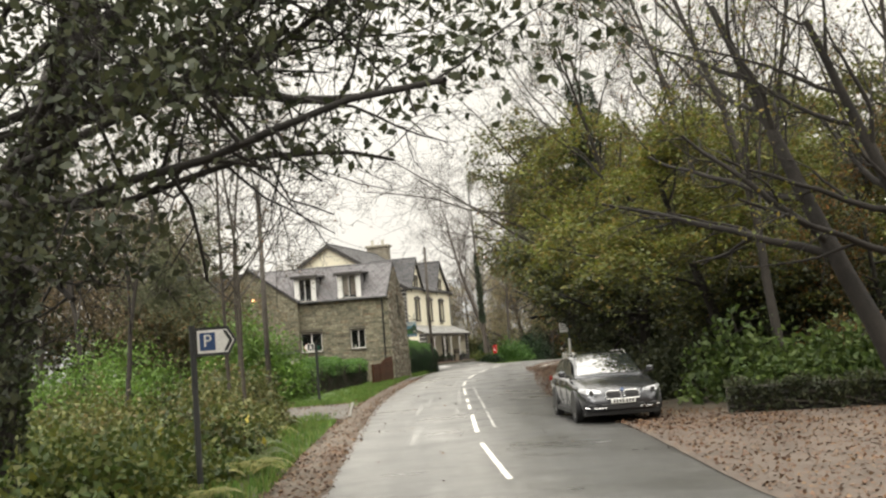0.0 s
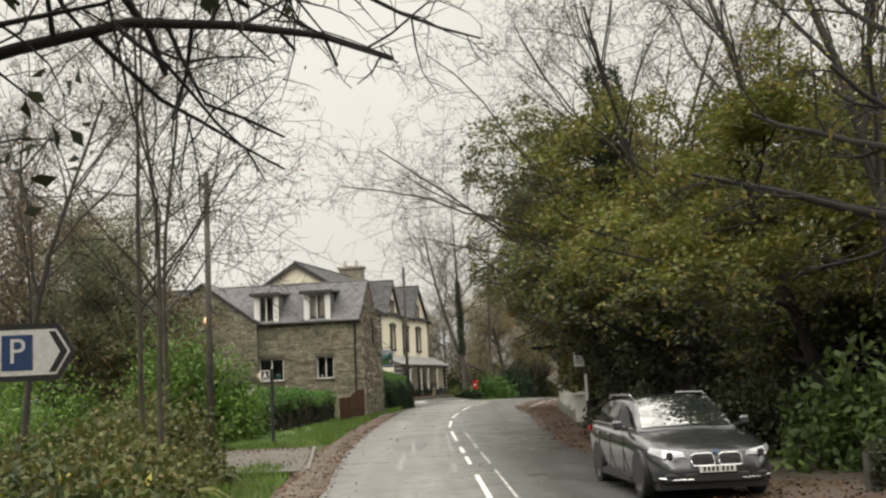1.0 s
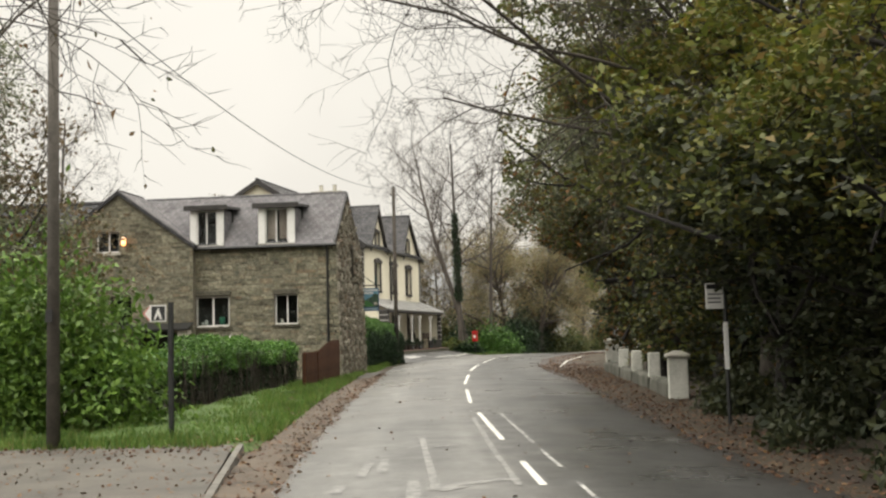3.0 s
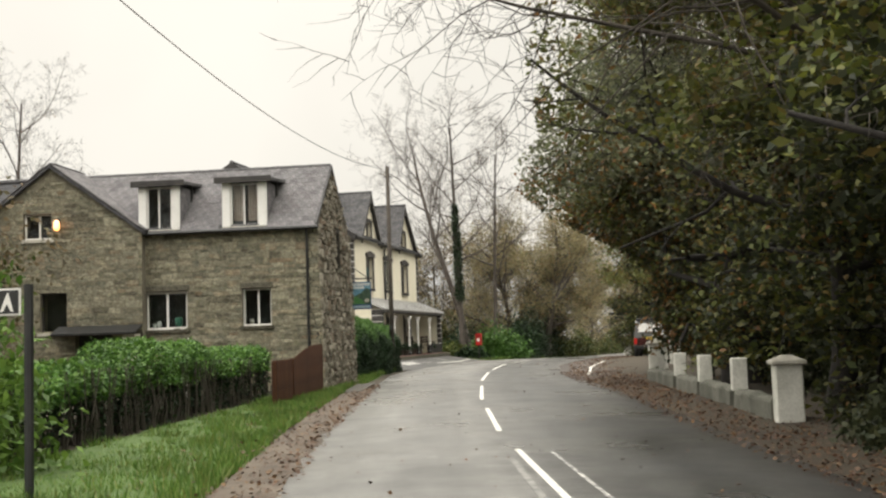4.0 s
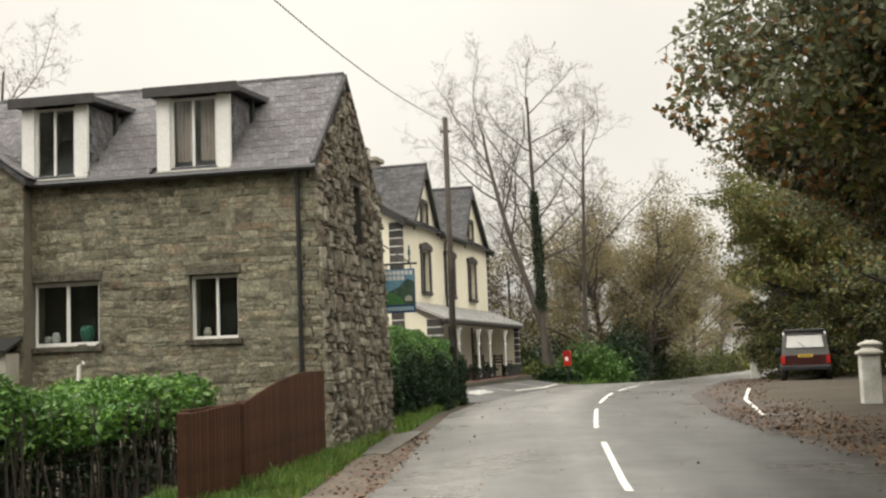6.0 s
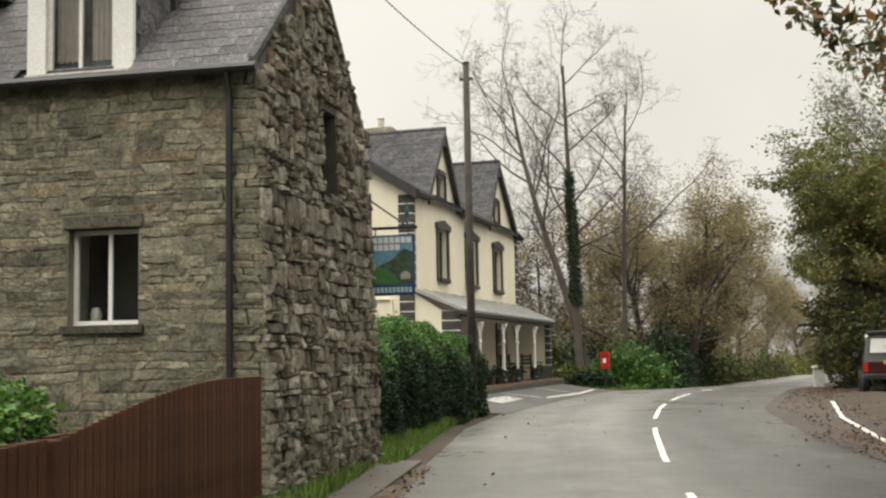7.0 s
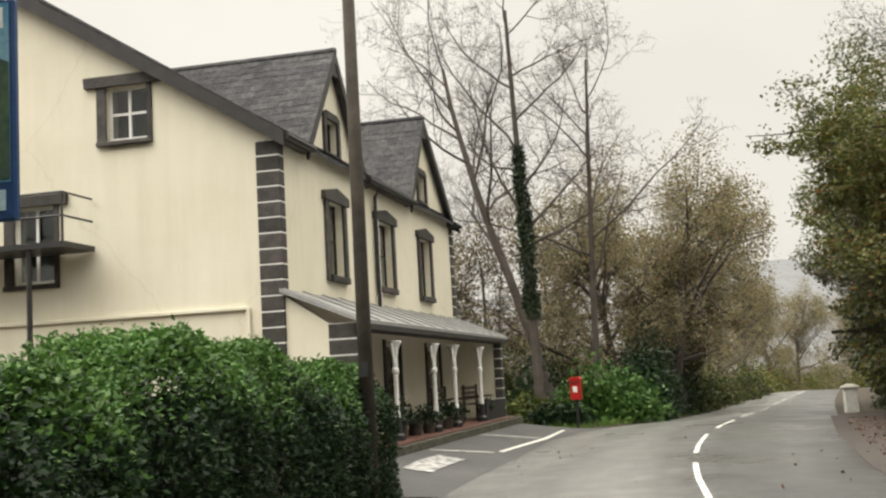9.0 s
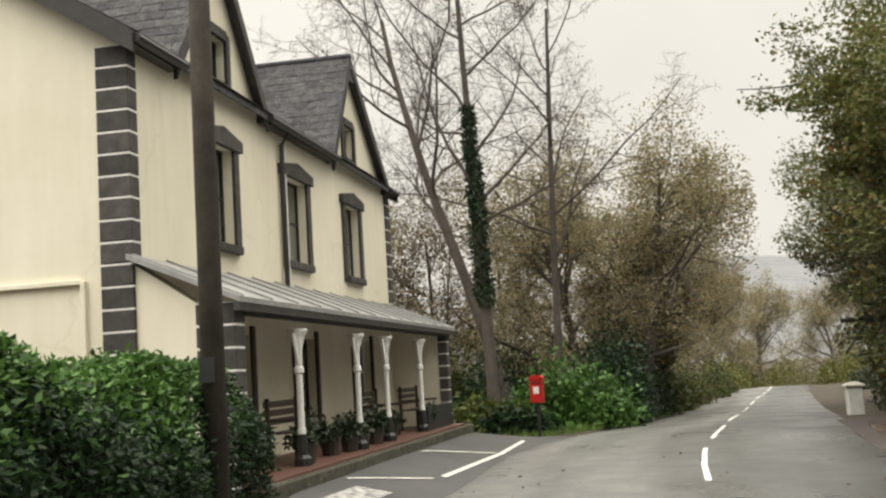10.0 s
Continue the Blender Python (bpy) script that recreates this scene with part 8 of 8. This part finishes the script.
for i, (x, y, sz) in enumerate(((-6.35, 17.6, 0.8), (-6.9, 19.4, 0.75), (-7.5, 21.2, 0.85), (-6.0, 14.6, 0.7), (-8.3, 23.6, 0.7), (-7.2, 15.2, 0.9), (-8.9, 26.0, 0.75), (-8.2, 18.9, 0.9), (-9.6, 29.2, 0.7), (-5.6, 13.0, 0.75), (-7.9, 16.4, 1.0), (-9.0, 21.5, 0.95))):
    fern(x, y, 300 + i, sz, leaf_fern if i % 3 else leaf_yellowgreen)
for i, (x, y, rx, ry, h) in enumerate(((2.3, 28.2, 1.9, 1.6, 2.3), (4.6, 27.0, 1.8, 1.5, 2.0), (0.6, 31.5, 1.7, 1.9, 2.0), (-0.9, 36.0, 1.5, 2.3, 1.8), (-1.7, 41.0, 1.4, 2.4, 1.4), (3.6, 27.6, 1.6, 1.4, 2.0), (-2.0, 46.0, 1.2, 2.4, 1.3), (8.6, 29, 2, 2, 2.6))):
    clump("roadside_shrub", "low leafy shrub under the roadside trees", "shrub", dome(rg, 4200, x, y, 0.0, rx, ry, h, 0.5, 9), 0.2 if i in (0, 1, 5) else 0.15, leaf_hazel if i in (0, 1, 5) else leaf_dark, 30 + i, 0.5)
for i, (x, y, rx, ry, h, m) in enumerate(((-13.0, 113.5, 2.8, 2.0, 3.8, leaf_bramble), (-9.8, 115.0, 2.0, 2.2, 4.6, leaf_ivy), (-17.0, 110.0, 2.6, 1.8, 3.6, leaf_bramble), (-15.6, 99.0, 1.3, 1.0, 1.1, leaf_fern), (-13.6, 100.2, 1.2, 0.9, 1.0, leaf_privet), (-12.0, 103.2, 2.2, 1.4, 2.4, leaf_bright_privet), (-10.7, 106.5, 2.0, 2.2, 3.0, leaf_privet), (-14.4, 101.2, 1.8, 1.2, 1.3, leaf_fern), (-16.4, 100.4, 1.5, 1.2, 1.5, leaf_privet), (-10.2, 110.5, 2.0, 3.0, 3.8, leaf_ivy), (-14.0, 106.5, 2.5, 2.0, 3.0, leaf_privet), (-8.7, 118.0, 1.6, 4.0, 2.6, leaf_bramble), (-6.9, 128.0, 1.6, 5.0, 2.6, leaf_bramble), (-4.4, 140.0, 1.6, 5.0, 2.4, leaf_bramble), (-18.0, 102.0, 2.0, 1.8, 3.0, leaf_laurel), (-2.4, 152.0, 1.6, 6.0, 2.3, leaf_bramble))):
    clump("garden_shrub", "dense evergreen shrub bank at the bend" if m is not leaf_fern else "yellow-green garden shrub behind the post box", "shrub", dome(rg, 5200, x, y, gz(y) - 0.1, rx, ry, h, 0.45, 9), 0.2, m, 50 + i, 0.5)
for i, (x, y, rx, ry, h) in enumerate(((-1.2, 105.0, 1.6, 2.2, 2.2), (-0.2, 110, 1.7, 3.5, 2.4), (2.2, 120, 1.7, 5, 2.3), (4.6, 132, 1.8, 6, 2.2), (8.0, 148, 1.8, 7, 2.2))):
    clump("verge_shrub", "dark shrubs along the far verge", "shrub", dome(rg, 3600, x, y, gz(y) - 0.1, rx, ry, h, 0.45, 8), 0.2, leaf_dark, 70 + i)

# dark leafy mounds added to block light and blacken the wood's inside
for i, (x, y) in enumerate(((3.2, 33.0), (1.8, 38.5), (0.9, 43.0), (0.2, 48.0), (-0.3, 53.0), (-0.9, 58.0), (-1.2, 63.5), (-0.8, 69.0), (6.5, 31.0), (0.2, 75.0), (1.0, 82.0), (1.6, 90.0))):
    clump("holly_thicket", "dark leafy mound added for the shade inside the wood", "thicket", dome(rg, 4200, x, y, gz(y) - 0.1, 1.7, 3.0, rg.uniform(3.8, 5.2), 0.4, 8), 0.2, leaf_dark, 90 + i)
for i, (x, y, rx, ry, h) in enumerate(((-0.6, 163, 1.8, 5, 3.2), (2.4, 176, 1.8, 6, 3.4), (6.0, 190, 2, 6, 3.6), (11, 206, 2, 7, 4), (8.2, 161, 1.8, 6, 3.2), (11.5, 176, 1.8, 6, 3.4), (15.5, 190, 2, 6, 3.8), (22, 208, 2.5, 7, 4), (15, 226, 5, 2, 4.5), (22, 226, 5, 2, 4.5))):
    clump("far_hedgerow", "olive-brown hedgerow beside the distant road", "hedge", dome(rg, 2600, x, y, gz(y) - 0.2, rx, ry, h, 0.5, 8), 0.28, leaf_olive, 110 + i)

# dark leaves laid over the wall to stand for the tree shade on it
u_ = rg.uniform(0, 9, 4200)
z_ = rg.uniform(0, 1, 4200) ** 0.6 * 0.68
clump("wall_ivy", "dark ivy over the dry stone wall, added for tree shade", "ivy", np.stack([1.6 + u_ * 0.98, 25.6 - u_ * 0.12 - rg.uniform(-0.25, 0.12, 4200) * (z_ > 0.55) - 0.1 * (z_ <= 0.55), gz(26) + z_ + 0.06 * np.sin(u_ * 5)], 1), 0.11, leaf_dark, 77)

# --- grass and fallen leaves ---
def strip(r, n, y0, y1, f0, f1):
    y = r.uniform(y0, y1, n)
    a, b = np.array([f0(q) for q in y]), np.array([f1(q) for q in y])
    x = a + (b - a) * r.uniform(0, 1, n)
    return np.stack([x, y, np.interp(y, GY, GZ) - 0.02], 1)


LEFT_E, RIGHT_E = (lambda q: side(LEFT, q)), (lambda q: side(RIGHT, q))
gp = np.concatenate([strip(rg, 34000, 41.3, 66, lambda q: LEFT_E(q) - 0.6, lambda q: min(-13.6, LEFT_E(q) - 1.9) - 0.25),
                     strip(rg, 12000, 66, 78.5, lambda q: LEFT_E(q) - 0.35, lambda q: -14.75),
                     strip(rg, 4500, 12, 31.5, lambda q: LEFT_E(q) - 0.75, lambda q: LEFT_E(q) - 2.0),
                     strip(rg, 5000, 40.8, 45, lambda q: -11.5, lambda q: -15.5),
                     strip(rg, 2600, 40.3, 41.3, lambda q: -10.9, lambda q: -17.5),
                     strip(rg, 2200, 32.0, 33.9, lambda q: -9.3, lambda q: -17.5),
                     strip(rg, 5000, 98.5, 118, lambda q: LEFT_E(q) - 0.3, lambda q: LEFT_E(q) - 2.0)])
gp[:, 2] += 0.03
mat_turf = simple("verge_turf", (0.045, 0.085, 0.018), (0.09, 0.15, 0.03), 3, 0.9, 0, 0.8, 40, dist=0.03)
g = Geo()
for y in np.arange(40.7, 79.6, 0.5):
    a, b = side(LEFT, y) - (0.55 if y < 66 else 0.35), -14.1 - 0.0285 * (y - 43.5) if y < 62 else -14.75
    for k in range(6):
        out = (a + (b - a) * k / 5)
        g.v.append((out, y, gz(y) - 0.04 + 0.04 * min(side(LEFT, y) - out, 3) - 0.16 * max(1 - (y - 40.7) / 1.2, 0) + (0.075 if 0 < k < 5 else -0.02) + 0.03 * noise.noise(Vector((out * 2, y * 1.5, 0)))))
g.f = [(6 * j + i, 6 * j + i + 1, 6 * j + i + 7, 6 * j + i + 6) for j in range(len(g.v) // 6 - 1) for i in range(5)]
tagged(part("verge", g, mat_turf, smooth=True), "green grass verge below the hedges", "verge", kind="structure")
tagged(part("grass", blades("grass", gp, 0.17 * (0.55 + 0.75 * np.clip(np.array([noise.noise(Vector((p[0] * 1.7, p[1] * 1.7, 0))) for p in gp]) + 0.4, 0, 1.4)), leaf_grass, rg), None), "rough green verge grass", "grass", kind="stuff")
fp = np.concatenate([strip(rg, 3800, 20, 66, lambda q: LEFT_E(q) + 0.25, lambda q: LEFT_E(q) - 0.75),
                     strip(rg, 14000, 22, 72, lambda q: RIGHT_E(q) - 0.35, lambda q: min(RIGHT_E(q) + 3.0, -1.2 if q > 40 else 3)),
                     strip(rg, 6000, 62, 96, lambda q: RIGHT_E(q) + 0.1, lambda q: RIGHT_E(q) + 4.2),
                     strip(rg, 9000, 9, 25, lambda q: RIGHT_E(q) - 0.2, lambda q: RIGHT_E(q) + 7),
                     strip(rg, 2200, 10, 22, lambda q: LEFT_E(q) + 0.15, lambda q: LEFT_E(q) - 0.9),
                     strip(rg, 350, 15, 90, lambda q: LEFT_E(q), RIGHT_E),
                     strip(rg, 900, 33.2, 40.6, lambda q: LEFT_E(q) - 0.5, lambda q: -17.0) + np.array([0, 0, 0.025]),
                     strip(rg, 700, 39.6, 41.2, lambda q: LEFT_E(q) - 0.4, lambda q: -17.0) + np.array([0, 0, 0.02]),
                     strip(rg, 700, 41, 78, lambda q: LEFT_E(q) - 0.5, lambda q: LEFT_E(q) - 2.2) + np.array([0, 0, 0.09])])
fp[:, 2] += 0.045
tagged(part("fallen_leaves", leaf_mesh("fallen_leaves", fp, 0.065, leaf_fallen, rg, 0.7, 0.85), None), "wet brown and orange fallen leaves", "leaves", kind="stuff")

for pot in [o for o in scene.objects if "leafy" in o]:
    del pot["leafy"]
    part("leaves", leaf_mesh("leaves", dome(rg, 260, 0, 0, 0.25, 0.3, 0.3, rg.uniform(0.35, 0.6), 0.6, 5), 0.1, leaf_ivy, rg), None, pot)
# far woods
def woods(n, lumps, x0, x1, y0, y1, h0, h1):
    out = []
    for k in range(lumps):
        x, y, h = rg.uniform(x0, x1), rg.uniform(y0, y1), rg.uniform(h0, h1)
        if edge_x(LEFT, y) - 5 < x < edge_x(RIGHT, y) + 5:
            continue
        out.append(dome(rg, n, x, y, gz(y) - 0.5, rg.uniform(3, 5), 3, h, 0.5, 6))
    return np.concatenate(out)


far_pts = np.concatenate([woods(700, 40, -70, 50, 150, 215, 5, 9), woods(700, 16, -60, -20, 105, 145, 5, 9), woods(700, 14, 10, 45, 60, 150, 6, 10)])
tagged(part("far_woods", leaf_mesh("far_woods", far_pts, 0.42, leaf_mat("far_wood_leaf", [(0.10, 0.085, 0.05), (0.13, 0.11, 0.06), (0.09, 0.09, 0.045), (0.15, 0.12, 0.075)]), rg), None), "brown and olive autumn woods in the distance", "wood", kind="stuff")
# far hills, with the haze put into their pale grey
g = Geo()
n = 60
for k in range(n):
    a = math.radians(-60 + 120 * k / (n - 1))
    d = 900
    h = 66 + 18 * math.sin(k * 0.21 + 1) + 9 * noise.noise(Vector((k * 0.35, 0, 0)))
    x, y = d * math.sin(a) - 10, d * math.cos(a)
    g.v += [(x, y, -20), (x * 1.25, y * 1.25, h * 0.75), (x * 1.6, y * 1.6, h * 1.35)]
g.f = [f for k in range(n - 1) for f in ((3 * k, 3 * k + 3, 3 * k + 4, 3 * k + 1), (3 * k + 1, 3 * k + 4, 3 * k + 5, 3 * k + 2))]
tagged(part("backdrop", g, simple("misty_hillside", (0.15, 0.155, 0.16), (0.19, 0.192, 0.195), 0.01, 1.0, 0, 0, 0.05), smooth=True), "grey hills in the distance, pale with painted haze", "hill", kind="structure")
